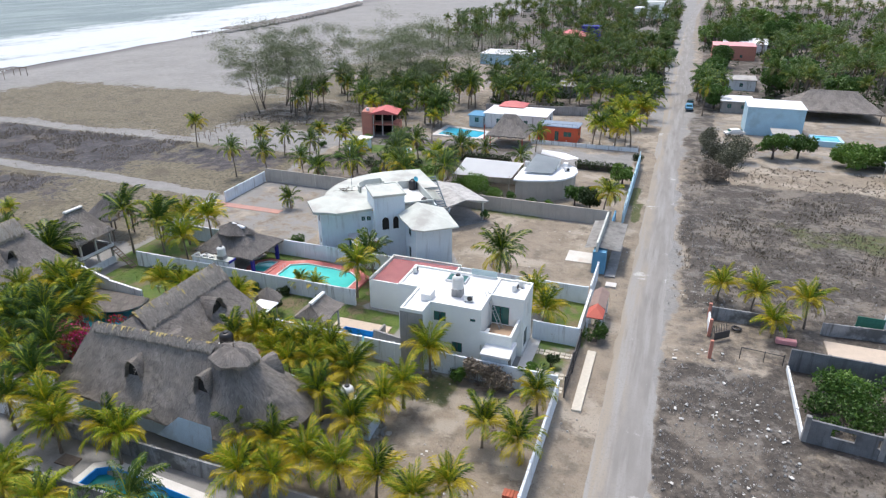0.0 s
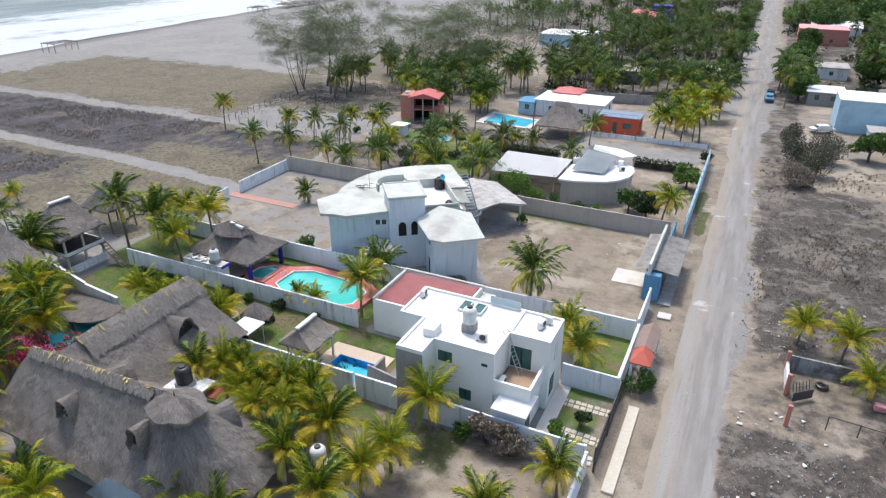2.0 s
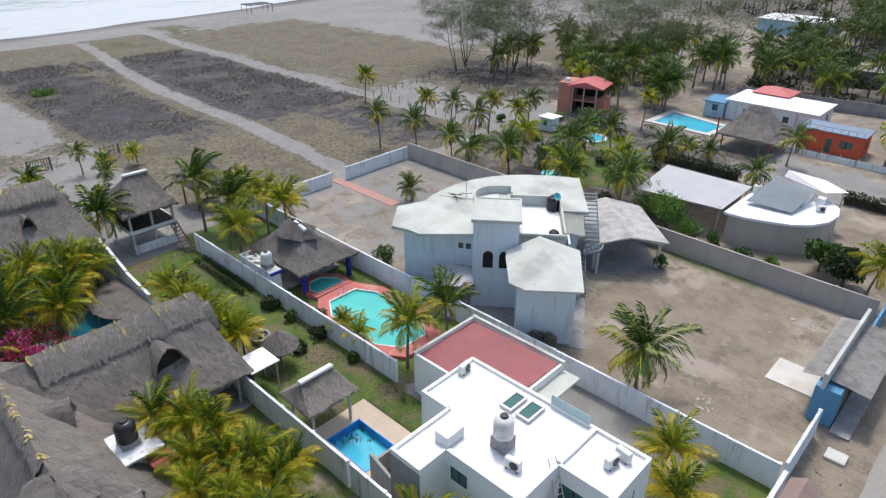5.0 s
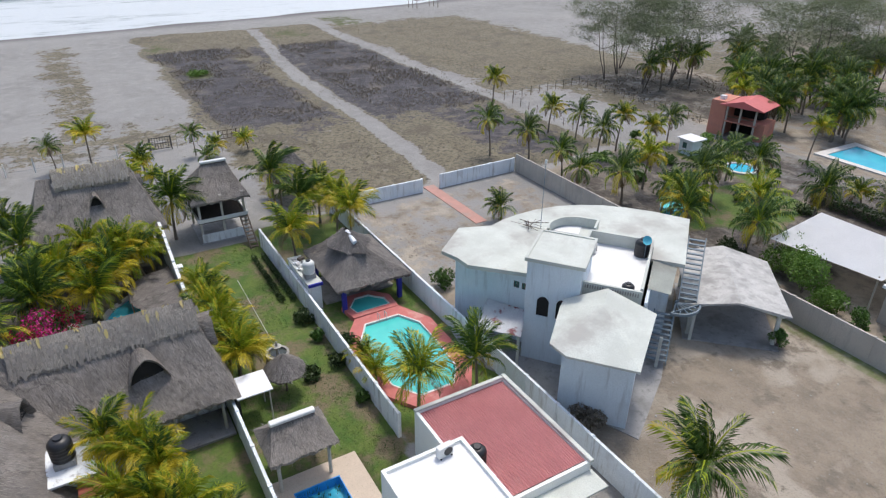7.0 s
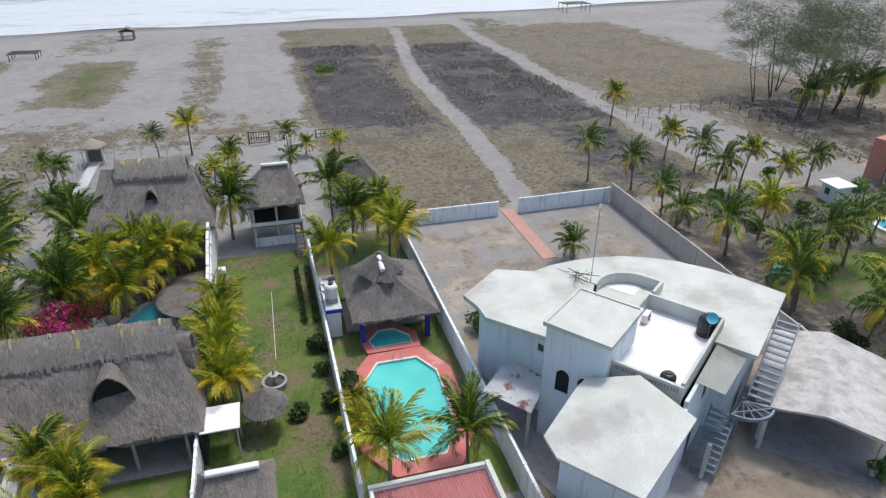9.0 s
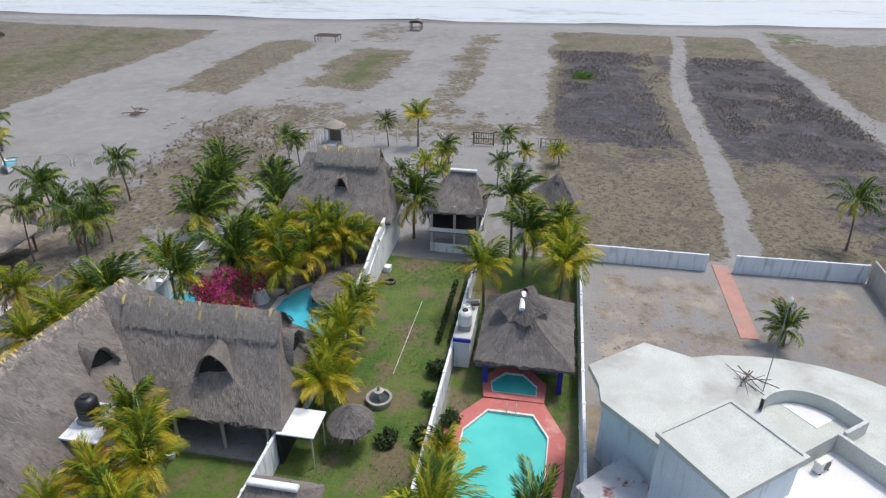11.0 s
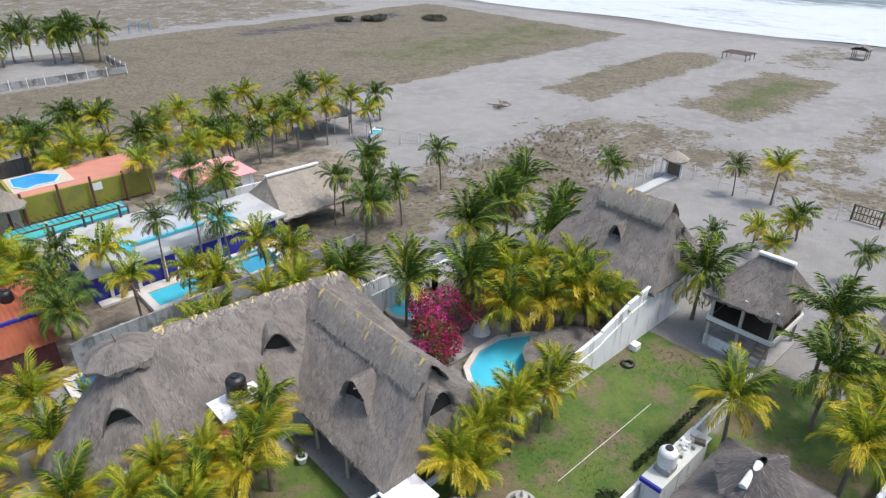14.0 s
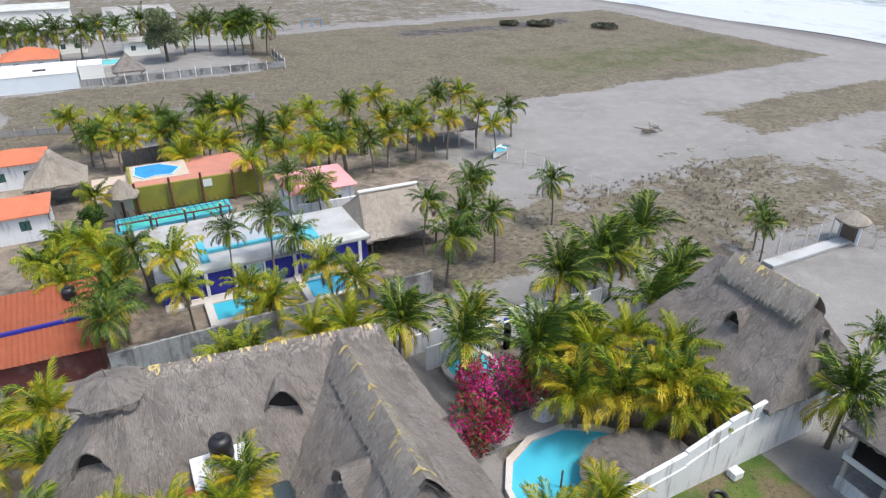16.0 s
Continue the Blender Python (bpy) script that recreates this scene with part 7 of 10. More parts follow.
part("bar_counter", boxed(-49.0, -46.5, 59.4, 60.1, 0.2, 1.2, bevel=0.02), M_BLUEWALL, shel, "pale bar counter")
svc = thing("service_hut", (-47.5, 54.1, 0), "small white service hut with flat cluttered roof", "outbuilding")
part("wall", boxed(-50.4, -45.4, 53.55, 54.6, 0, 2.4, bevel=0.02), M_WALLWHITE, svc)
part("roof", boxed(-50.5, -45.2, 53.5, 54.7, 2.4, 2.5), M_GREYROOF, svc)
part("eave_board", boxed(-45.3, -45.15, 53.5, 54.7, 2.3, 2.55), M_ROYAL, svc, "royal blue eave board")
rnd = random.Random(88)
for i in range(9):
    x, y, w = rnd.uniform(-50.2, -47.6), rnd.uniform(53.7, 54.5), rnd.uniform(0.1, 0.28)
    part("clutter", boxed(-w, w, -w * 0.6, w * 0.6, 0, rnd.uniform(0.05, 0.25), m=Matrix.Translation((x, y, 2.5)) @ Matrix.Rotation(rnd.uniform(0, 3), 4, "Z"), bevel=0.01), rnd.choice((M_WALLWHITE, M_CONCRETE, M_LITTER, M_WOOD)), svc, "odds and ends on the roof")
water_tank(-46.6, 54.1, 2.5, 0.48, 1.1, M_PLASTIC, "white plastic water tank on the service hut", stand=0.4)
rnd = random.Random(9)
for i in range(5):
    x = -50.1 + i * 0.55
    solo("crate", boxed(x, x + rnd.uniform(0.2, 0.4), 53.75, 53.75 + rnd.uniform(0.25, 0.5), 2.5, 2.5 + rnd.uniform(0.1, 0.3), bevel=0.02), M_LITTER, "pale storage crate on the service hut roof", "crate", "clutter on the service hut")
# small shelter at the blue pool
sm = palapa("thatched_shelter", -31.6, -28.3, 45.3, 49.2, 2.6, ((-30.1, 46.0), (-30.1, 48.4)), 3.75, M_THATCH, "small thatched shelter with white ridge beside the blue pool", 91, white_ridge=True, post_mat=M_POLE, inset=0.5, category="shelter")
# umbrella of thatch
um = thing("thatch_umbrella", (-37.0, 48.8, 0), "round thatched garden umbrella", "umbrella")
t = Thatch(95, 0.05, -0.15)
t.sheet([(-37.0, 48.8, 3.1)] * 31, [(-37.0 + 1.4 * math.cos(a), 48.8 + 1.4 * math.sin(a), 1.85) for a in np.linspace(0, math.tau, 31)], 6, 0.25, 0.06).made("canopy", M_THATCHDARK, um)
part("pole", tube(bmesh.new(), (-37.0, 48.8, 0), (-37.0, 48.8, 2.85), 0.07), M_WOOD, um)
# thatched beach gate
gt = thing("beach_gate", (-90.4, 30.0, 0), "thatched beach gate with pale posts", "gate")
t = Thatch(97, 0.05, -0.1)
t.sheet([(-90.4, 30.0, 3.2)] * 25, [(-90.4 + 1.5 * math.cos(a), 30.0 + 1.5 * math.sin(a), 2.3) for a in np.linspace(0, math.tau, 25)], 5, 0.25, 0.06).made("roof", M_THATCHPALE, gt)
for y in (29.1, 30.9):
    part("post", boxed(-90.5, -90.3, y - 0.12, y + 0.12, 0, 2.5), M_WALLWHITE, gt)
part("gate_leaf", boxed(-90.44, -90.36, 29.22, 30.78, 0.1, 1.9), M_WOOD, gt)

# ---- trees, bushes, fences ----
def leaf_cloud(blobs, count, size, seed, droop=0.0):
    """Many small leaf quads spread through a handful of lumps (x, y, z, rx, ry, rz)."""
    rng = np.random.default_rng(seed)
    w = np.array([b[3] * b[4] * b[5] for b in blobs])
    pick = rng.choice(len(blobs), count, p=w / w.sum())
    b = np.array(blobs)[pick]
    d = rng.normal(size=(count, 3))
    d /= np.linalg.norm(d, axis=1)[:, None]
    r = rng.uniform(0.35, 1.0, count) ** 0.5
    c = b[:, :3] + d * r[:, None] * b[:, 3:6] * rng.uniform(0.85, 1.15, count)[:, None]
    u = rng.normal(size=(count, 3))
    u[:, 2] -= droop
    u /= np.linalg.norm(u, axis=1)[:, None]
    v = np.cross(u, rng.normal(size=(count, 3)))
    v /= np.linalg.norm(v, axis=1)[:, None]
    s = size * rng.uniform(0.6, 1.3, count)[:, None]
    verts = np.stack([c - u * s, c + v * s * 0.5, c + u * s, c - v * s * 0.5], 1).reshape(-1, 3)
    faces = np.arange(count * 4).reshape(-1, 4)
    return verts, faces


def branches(bm, p, d, length, r, depth, rnd, tips, spread=0.6):
    q = p + d * length
    tube(bm, p, q, r, r * 0.68, n=6 if depth > 1 else 4)
    if depth == 0:
        tips.append(q)
        return
    for _ in range(rnd.choice((2, 3))):
        e = (d + Vector((rnd.uniform(-1, 1), rnd.uniform(-1, 1), rnd.uniform(-0.25, 0.6))) * spread).normalized()
        branches(bm, q, e, length * rnd.uniform(0.62, 0.85), r * 0.62, depth - 1, rnd, tips, spread)


def broad_tree(x, y, height, radius, material, label, seed, count=2600, size=0.22, group="broadleaf trees"):
    k = thing("tree", (x, y, 0), label, "tree", group)
    rnd = random.Random(seed)
    bm, tips = bmesh.new(), []
    trunk = height * 0.3
    tube(bm, (x, y, -0.2), (x, y, trunk), radius * 0.075, radius * 0.055, n=8)
    for i in range(4):
        a = i * 1.57 + rnd.uniform(-0.4, 0.4)
        branches(bm, Vector((x, y, trunk * 0.92)), Vector((math.cos(a) * 0.7, math.sin(a) * 0.7, 0.8)).normalized(), height * 0.24, radius * 0.035, 2, rnd, tips)
    part("trunk", bm, M_BARK, k)
    blobs = []
    for i in range(13):
        a, f = rnd.uniform(0, math.tau), rnd.random() ** 0.6
        s = radius * rnd.uniform(0.3, 0.5)
        blobs.append((x + math.cos(a) * f * radius * 0.7, y + math.sin(a) * f * radius * 0.7, height * rnd.uniform(0.45, 0.88) - f * height * 0.1, s, s, s * 0.75))
    v, f = leaf_cloud(blobs, count, size, seed)
    ob = new("crown", raw_mesh("crown", (v - np.array(BASE[k.name])).tolist(), f.tolist(), [material]))
    ob.parent = k
    return k


def bush(x, y, height, radius, material, label, seed, count=700, size=0.14, name="bush", group="garden bushes", rx=1.0, ry=1.0):
    rnd = random.Random(seed)
    k = thing(name, (x, y, 0), label, "bush", group)
    bm = bmesh.new()
    blobs = []
    for i in range(7):
        a, f = rnd.uniform(0, math.tau), rnd.random() ** 0.5
        s = radius * rnd.uniform(0.35, 0.55)
        c = Vector((x + math.cos(a) * f * radius * 0.6 * rx, y + math.sin(a) * f * radius * 0.6 * ry, height * rnd.uniform(0.3, 0.75)))
        blobs.append((*c, s * rx, s * ry, min(s, height * 0.45)))
        tube(bm, (x + rnd.uniform(-0.1, 0.1), y + rnd.uniform(-0.1, 0.1), -0.05), c, 0.03, 0.012, n=4)
    part("core", bm, M_BARK, k)
    v, f = leaf_cloud(blobs, count, size, seed)
    ob = new("leaves", raw_mesh("leaves", (v - np.array(BASE[k.name])).tolist(), f.tolist(), [material]))
    ob.parent = k
    return k


def casuarina(seed, height):
    """A tall feathery sea-pine with several leaning stems; built at the origin."""
    rnd = random.Random(seed)
    k = thing("casuarina_tree", (0, 0, 0), "tall feathery casuarina tree with bare dark stems", "tree", "casuarina trees")
    bm, tips = bmesh.new(), []
    for i in range(2):
        a = rnd.uniform(0, math.tau)
        d = Vector((math.cos(a) * 0.3, math.sin(a) * 0.3, 1)).normalized()
        p, r = Vector((math.cos(a) * 0.3, math.sin(a) * 0.3, -0.2)), 0.15
        for j in range(6):
            q = p + d * height / 6.5
            tube(bm, p, q, r, r * 0.8, n=7)
            if j >= 2:
                for _ in range(3):
                    b = rnd.uniform(0, math.tau)
                    e = Vector((math.cos(b), math.sin(b), rnd.uniform(0.12, 0.6))).normalized()
                    branches(bm, q, e, height * 0.22 * rnd.uniform(0.6, 1.25), r * 0.34, 2, rnd, tips, 0.6)
            p, r = q, r * 0.8
            d = (d + Vector((rnd.uniform(-0.14, 0.14), rnd.uniform(-0.14, 0.14), 0.08))).normalized()
        tips.append(p)
    part("trunk", bm, M_BARK, k)
    rng = np.random.default_rng(seed)
    t = np.array([tuple(q) for q in tips])
    n = 54
    c = np.repeat(t, n, 0) + rng.normal(size=(len(t) * n, 3)) * np.array((1.15, 1.15, 0.42))
    u = rng.normal(size=c.shape) * np.array((0.8, 0.8, 0.4)) + np.array((0, 0, -0.25))
    u /= np.linalg.norm(u, axis=1)[:, None]
    w = np.cross(u, rng.normal(size=c.shape))
    w /= np.linalg.norm(w, axis=1)[:, None]
    ln = rng.uniform(0.25, 0.6, len(c))[:, None]
    verts = np.stack([c - u * ln, c + w * 0.022, c + u * ln, c - w * 0.022], 1).reshape(-1, 3)
    ob = new("foliage", raw_mesh("foliage", verts.tolist(), np.arange(len(verts)).reshape(-1, 4).tolist(), [M_CASUARINA]))
    ob.parent = k
    return k


PINES = [casuarina(s, 15.5) for s in (3, 4, 5)]
PINE_SPOTS = [(-86.2, 139.0, 1.1), (-88.5, 134.6, 1.0), (-97.2, 137.0, 0.95), (-94.8, 142.0, 1.05), (-95.0, 131.5, 0.8), (-86.0, 132.6, 0.75), (-64.5, 150.5, 1.0), (-80.3, 158.0, 0.95),
              (-72.0, 156.0, 1.0), (-60.0, 161.0, 1.05), (-70.0, 168.0, 1.1), (-54.0, 170.0, 1.0), (-101.0, 141.0, 0.8)]
for i, (x, y, s) in enumerate(PINE_SPOTS[3:]):
    copy_thing(PINES[i % 3], Matrix.Translation((x, y, 0)) @ Matrix.Rotation(i * 1.3, 4, "Z") @ Matrix.Scale(s, 4))
for src, (x, y, s) in zip(PINES, PINE_SPOTS):
    src.matrix_basis = Matrix.Translation((x, y, 0)) @ Matrix.Scale(s, 4)


def fence(name, pts, label, height=1.4, gap=2.4, post=M_POLE, wires=3, r=0.05, mesh=None):
    k = thing(name, (*pts[0], 0), label, "fence")
    rnd = random.Random(round(pts[0][0] * 10))
    for (ax, ay), (bx, by) in zip(pts, pts[1:]):
        d = Vector((bx - ax, by - ay))
        n = max(1, round(d.length / gap))
        for i in range(n + 1):
            x, y = ax + d.x * i / n, ay + d.y * i / n
            h = height * rnd.uniform(0.9, 1.1)
            part("post", tube(bmesh.new(), (x, y, -0.2), (x + rnd.uniform(-0.06, 0.06), y + rnd.uniform(-0.06, 0.06), h), r, r * 0.9, n=6), post, k)
        for w in range(wires):
            z = height * (0.25 + 0.7 * w / max(1, wires - 1))
            part("wire", tube(bmesh.new(), (ax, ay, z), (bx, by, z), 0.012, n=3), M_STEEL, k)
        if mesh:
            m = loc(ax, ay, math.degrees(math.atan2(d.y, d.x)))
            part("panel", boxed(0.05, d.length - 0.05, -0.02, 0.02, 0.05, height * 0.72, m=m), mesh, k)
    return k


fence("post_fence", [(-91.5, 32.0), (-92.2, 47.5)], "white post fence along the beach side", 1.7, 3.0, M_PLASTIC, 2, r=0.085)
fence("post_fence", [(-82.5, 28.6), (-89.6, 28.8)], "white post fence beside the beach gate", 1.9, 1.9, M_PLASTIC, 2, r=0.085)
fence("post_fence", [(-93.2, 52.0), (-93.4, 62.5)], "thin post fence along the beach side", 1.3, 2.6, M_POLE, 2)
fence("wire_fence", [(-92.0, 105.5), (-94.5, 124.5)], "rough wooden post fence of the sandy lot", 1.3, 2.2, M_WOOD, 3)
fence("wire_fence", [(-94.5, 124.5), (-66.0, 124.0)], "rough wooden post fence below the casuarinas", 1.3, 2.4, M_WOOD, 3)
fence("wire_fence", [(-89.5, 105.5), (-63.5, 104.0)], "leaning wooden post fence of the sandy lot", 1.2, 2.4, M_WOOD, 3)
fence("garden_fence", [(-67.2, -18.3), (-75.3, 1.2), (-77.2, 11.0)], "concrete post fence at the beach end", 1.6, 2.6, M_PLASTIC, 2, r=0.085)
fence("garden_fence", [(-58.0, -17.2), (-75.4, 1.6)], "low rail fence between the palms", 1.0, 3.0, M_POLE, 1)
fence("lot_fence", [(-15.0, -41.0), (-27.2, -39.0), (-51.0, -46.5)], "grey panel fence along the dry field", 1.3, 2.6, M_POLE, 1, mesh=M_CONCRETE)
fence("lot_fence", [(-25.4, -67.3), (-36.4, -67.3), (-47.6, -67.6), (-61.5, -67.4), (-62.0, -80.5)], "white post fence with grey panels round the far property", 1.7, 3.2, M_PLASTIC, 2, r=0.09, mesh=M_MOTTLED)
fence("street_fence", [(-26.8, 126.0), (-6.0, 126.3)], "pale block and mesh fence of the red cabin", 1.2, 2.2, M_WALLWHITE, 1, mesh=M_WALLWHITE)


def gate(x, y, turn, width, height, material, label, bars=5):
    m = loc(x, y, turn)
    k = thing("gate", (x, y, 0), label, "gate")
    bm = bmesh.new()
    for s in ((0, 0.07, 0.1, height), (width - 0.07, width, 0.1, height), (0.07, width - 0.07, 0.1, 0.18), (0.07, width - 0.07, height - 0.08, height), (0.07, width - 0.07, height * 0.5, height * 0.5 + 0.08)):
        box(bm, s[0], s[1], -0.035, 0.035, s[2], s[3], m)
    part("gate_frame", bm, material, k)
    for i in range(bars):
        c = width * (i + 1) / (bars + 1)
        part("bar", boxed(c - 0.03, c + 0.03, -0.02, 0.02, 0.18, height - 0.08, m=m), material, k)
    for s in (-0.12, width + 0.02):
        part("post", boxed(s, s + 0.1, -0.06, 0.06, -0.1, height + 0.1, m=m), material, k)
    return k


gate(-93.0, 48.6, 90, 2.6, 1.7, M_DARKSTEEL, "dark steel double gate standing alone in the sand", 7)
gate(-93.3, 57.6, 90, 2.4, 1.3, M_WOOD, "thin grey pole gate in the beach fence", 3)
gate(-5.6, 45.2, 90, 3.6, 2.0, M_DARKSTEEL, "dark barred street gate of the white house", 14)
gate(-5.55, 49.1, 90, 4.0, 2.0, M_DARKSTEEL, "dark barred street gate of the white house", 16)

BUSHES_GARDEN = (
        (-4.3, 55.0, 2.0, 1.3, M_LEAF, "dense green clipped bush on the pavement"), (-7.4, 49.0, 1.5, 0.75, M_LEAFDARK, "dark green rounded garden shrub"),
        (-9.0, 47.6, 1.0, 0.7, M_LEAFBRIGHT, "low bright green shrub by the path"), (-43.4, 64.6, 1.6, 1.1, M_LEAF, "small green bush beside the wall"),
        (-23.6, 82.0, 1.8, 0.8, M_LEAF, "thin green shrub at the carport post"), (-27.4, 90.8, 3.8, 2.7, M_LEAFBRIGHT, "large leafy bush overhanging the tan wall"),
        (-24.2, 89.6, 2.8, 2.0, M_LEAFBRIGHT, "large leafy bush overhanging the tan wall"), (-30.6, 92.8, 3.6, 2.4, M_LEAFBRIGHT, "large leafy bush overhanging the tan wall"),
        (-44.3, 52.6, 0.9, 0.9, M_LEAFDARK, "low dark green shrub along the white wall"), (-38.0, 52.8, 1.0, 0.8, M_LEAFDARK, "low dark green shrub along the white wall"),
        (-41.5, 52.7, 0.8, 0.7, M_LEAF, "low green shrub along the white wall"), (-33.6, 52.8, 0.8, 0.6, M_LEAF, "low green shrub along the white wall"),
        (-39.5, 54.2, 1.2, 0.8, M_LEAFDARK, "dark shrub between pool deck and wall"), (-37.6, 50.6, 0.7, 0.8, M_LEAFDARK, "low spreading green ground shrub"))
BUSHES_WALL = (
        (-21.4, 88.2, 2.7, 1.1, M_LEAF, "green creeper hanging over the tan wall"), (-18.2, 87.6, 2.6, 1.0, M_LEAF, "green creeper hanging over the tan wall"),
        (-15.4, 88.4, 2.4, 1.2, M_LEAFBRIGHT, "leafy shrub behind the tan wall"), (-33.6, 90.0, 2.4, 1.6, M_LEAFDARK, "dark shrub under the palms"),
        (-15.6, 45.6, 0.9, 1.2, M_LEAF, "low green hedge along the house wall"), (-17.3, 45.5, 0.8, 0.9, M_LEAF, "low green hedge along the house wall"),
        (-24.7, 64.2, 1.2, 1.4, M_TWIG, "dry straw-coloured shrub at the wall"), (-26.7, 62.9, 0.9, 0.8, M_TWIG, "dry straw-coloured shrub at the wall"),
        (-12.9, 44.2, 3.1, 1.3, M_TWIG, "leafless dry shrub against the wall"), (-11.2, 44.0, 2.8, 1.5, M_TWIG, "leafless dry shrub against the wall"),
        (-14.6, 44.2, 1.6, 0.8, M_LEAF, "small green shrub against the wall"), (-8.4, 53.8, 1.9, 0.5, M_TWIG, "dry climbing plant on the garden wall"),
        (-7.4, 53.9, 1.7, 0.4, M_TWIG, "dry climbing plant on the garden wall"), (7.4, 112.5, 3.2, 2.6, M_TWIG, "large dry thicket beside the road"),
        (10.0, 119.0, 4.6, 3.4, M_SCRUB, "tangled dark thicket beside the road"), (7.6, 125.0, 5.2, 3.4, M_SCRUB, "tall dry thicket beside the road"),
        (12.0, 127.0, 4.6, 3.2, M_SCRUB, "tangled grey-green thicket beside the road"), (6.4, 133.0, 5.0, 2.8, M_SCRUB, "tangled dark thicket beside the road"), (-5.4, 118.5, 1.8, 1.2, M_LEAFDARK, "dark bush at the street corner"))
for i, (x, y, h, r, mat, lab) in enumerate(BUSHES_GARDEN + BUSHES_WALL):
    bush(x, y, h, r, mat, lab, 100 + i, count=int((900 if mat is M_TWIG else 380) * r * r + 350), size=0.11 if mat is M_TWIG else 0.13)
for i, (x0, x1, y) in enumerate(((-15.6, -6.8, 111.6), (-39.0, -27.0, 110.0))):
    n = int((x1 - x0) / 1.1)
    blobs = [(x0 + (x1 - x0) * (j + 0.5) / n, y + 0.25 * math.sin(j * 2.1), 0.9, 0.75, 0.7, 0.85) for j in range(n)]
    v, f = leaf_cloud(blobs, n * 330, 0.13, 40 + i)
    h = thing("hedge", ((x0 + x1) / 2, y, 0), "long dark green clipped hedge", "hedge")
    ob = new("leaves", raw_mesh("leaves", (v - np.array(BASE[h.name])).tolist(), f.tolist(), [M_LEAFDARK]))
    ob.parent = h
    part("core", boxed(x0 + 0.2, x1 - 0.2, y - 0.12, y + 0.12, 0, 1.0), M_BARK, h)

for i, (x, y, h, r, mat) in enumerate(((-6.8, 104.6, 3.6, 2.2, M_LEAFBRIGHT), (-12.5, 92.0, 3.4, 2.0, M_LEAF), (-10.0, 90.0, 4.0, 2.4, M_LEAFDARK), (18.0, 131.0, 4.4, 3.2, M_LEAF),
                                       (22.5, 133.0, 4.2, 3.0, M_LEAF), (31.5, 129.0, 4.0, 4.2, M_LEAFBRIGHT), (37.0, 131.0, 4.0, 4.0, M_LEAF), (8.5, 176.0, 6.5, 4.0, M_LEAF), (7.5, 190.0, 7.0, 4.2, M_LEAF),
                                       (-7.5, 193.0, 6.0, 3.6, M_LEAF), (9.0, 226.0, 7.0, 4.5, M_LEAF), (12.0, 250.0, 8.0, 5.5, M_LEAF), (-8.0, 232.0, 7.0, 4.0, M_LEAFDARK), (24.0, 200.0, 7.5, 5.5, M_LEAF),
                                       (40.0, 190.0, 7.0, 5.0, M_LEAF), (-41.5, -83.5, 11.5, 4.6, M_CASUARINA), (-24.4, 1.5, 2.8, 2.2, M_LEAF), (-27.0, 4.6, 2.6, 1.8, M_LEAF), (20.0, 300.0, 9.0, 8.0, M_LEAF), (34.0, 320.0, 10.0, 9.0, M_LEAF))):
    broad_tree(x, y, h, r, mat, "leafy green broad-crowned tree beside houses", 200 + i, count=int(900 + 240 * r * r), size=0.16 + 0.03 * r)

# bougainvillea at the curved pool
bg = thing("bougainvillea", (-47.6, 37.0, 0), "magenta and crimson flowering bougainvillea bush", "bush")
rnd = random.Random(77)
bm = bmesh.new()
blobs = []
for i in range(16):
    a, f = rnd.uniform(0, math.tau), rnd.random() ** 0.5
    c = (-47.4 + math.cos(a) * f * 2.9, 36.4 + math.sin(a) * f * 2.3, rnd.uniform(1.5, 4.0) - 0.5 * f)
    blobs.append((*c, 1.05, 1.05, 0.85))
    tube(bm, (-47.6, 37.0, -0.1), c, 0.05, 0.015, n=5)
part("core", bm, M_BARK, bg)
for nm, cnt, sd, mt, lab in (("leaves", 2400, 1, M_LEAF, "green leaves"), ("magenta_bloom", 2300, 2, M_MAGENTA, "magenta bracts"), ("crimson_bloom", 2300, 3, M_CRIMSON, "crimson bracts")):
    sub = blobs if nm == "leaves" else (blobs[:7] if sd == 2 else blobs[5:])
    v, f = leaf_cloud(sub, cnt, 0.12, sd)
    ob = tagged(new(nm, raw_mesh(nm, (v - np.array(BASE[bg.name])).tolist(), f.tolist(), [mt])), lab)
    ob.parent = bg

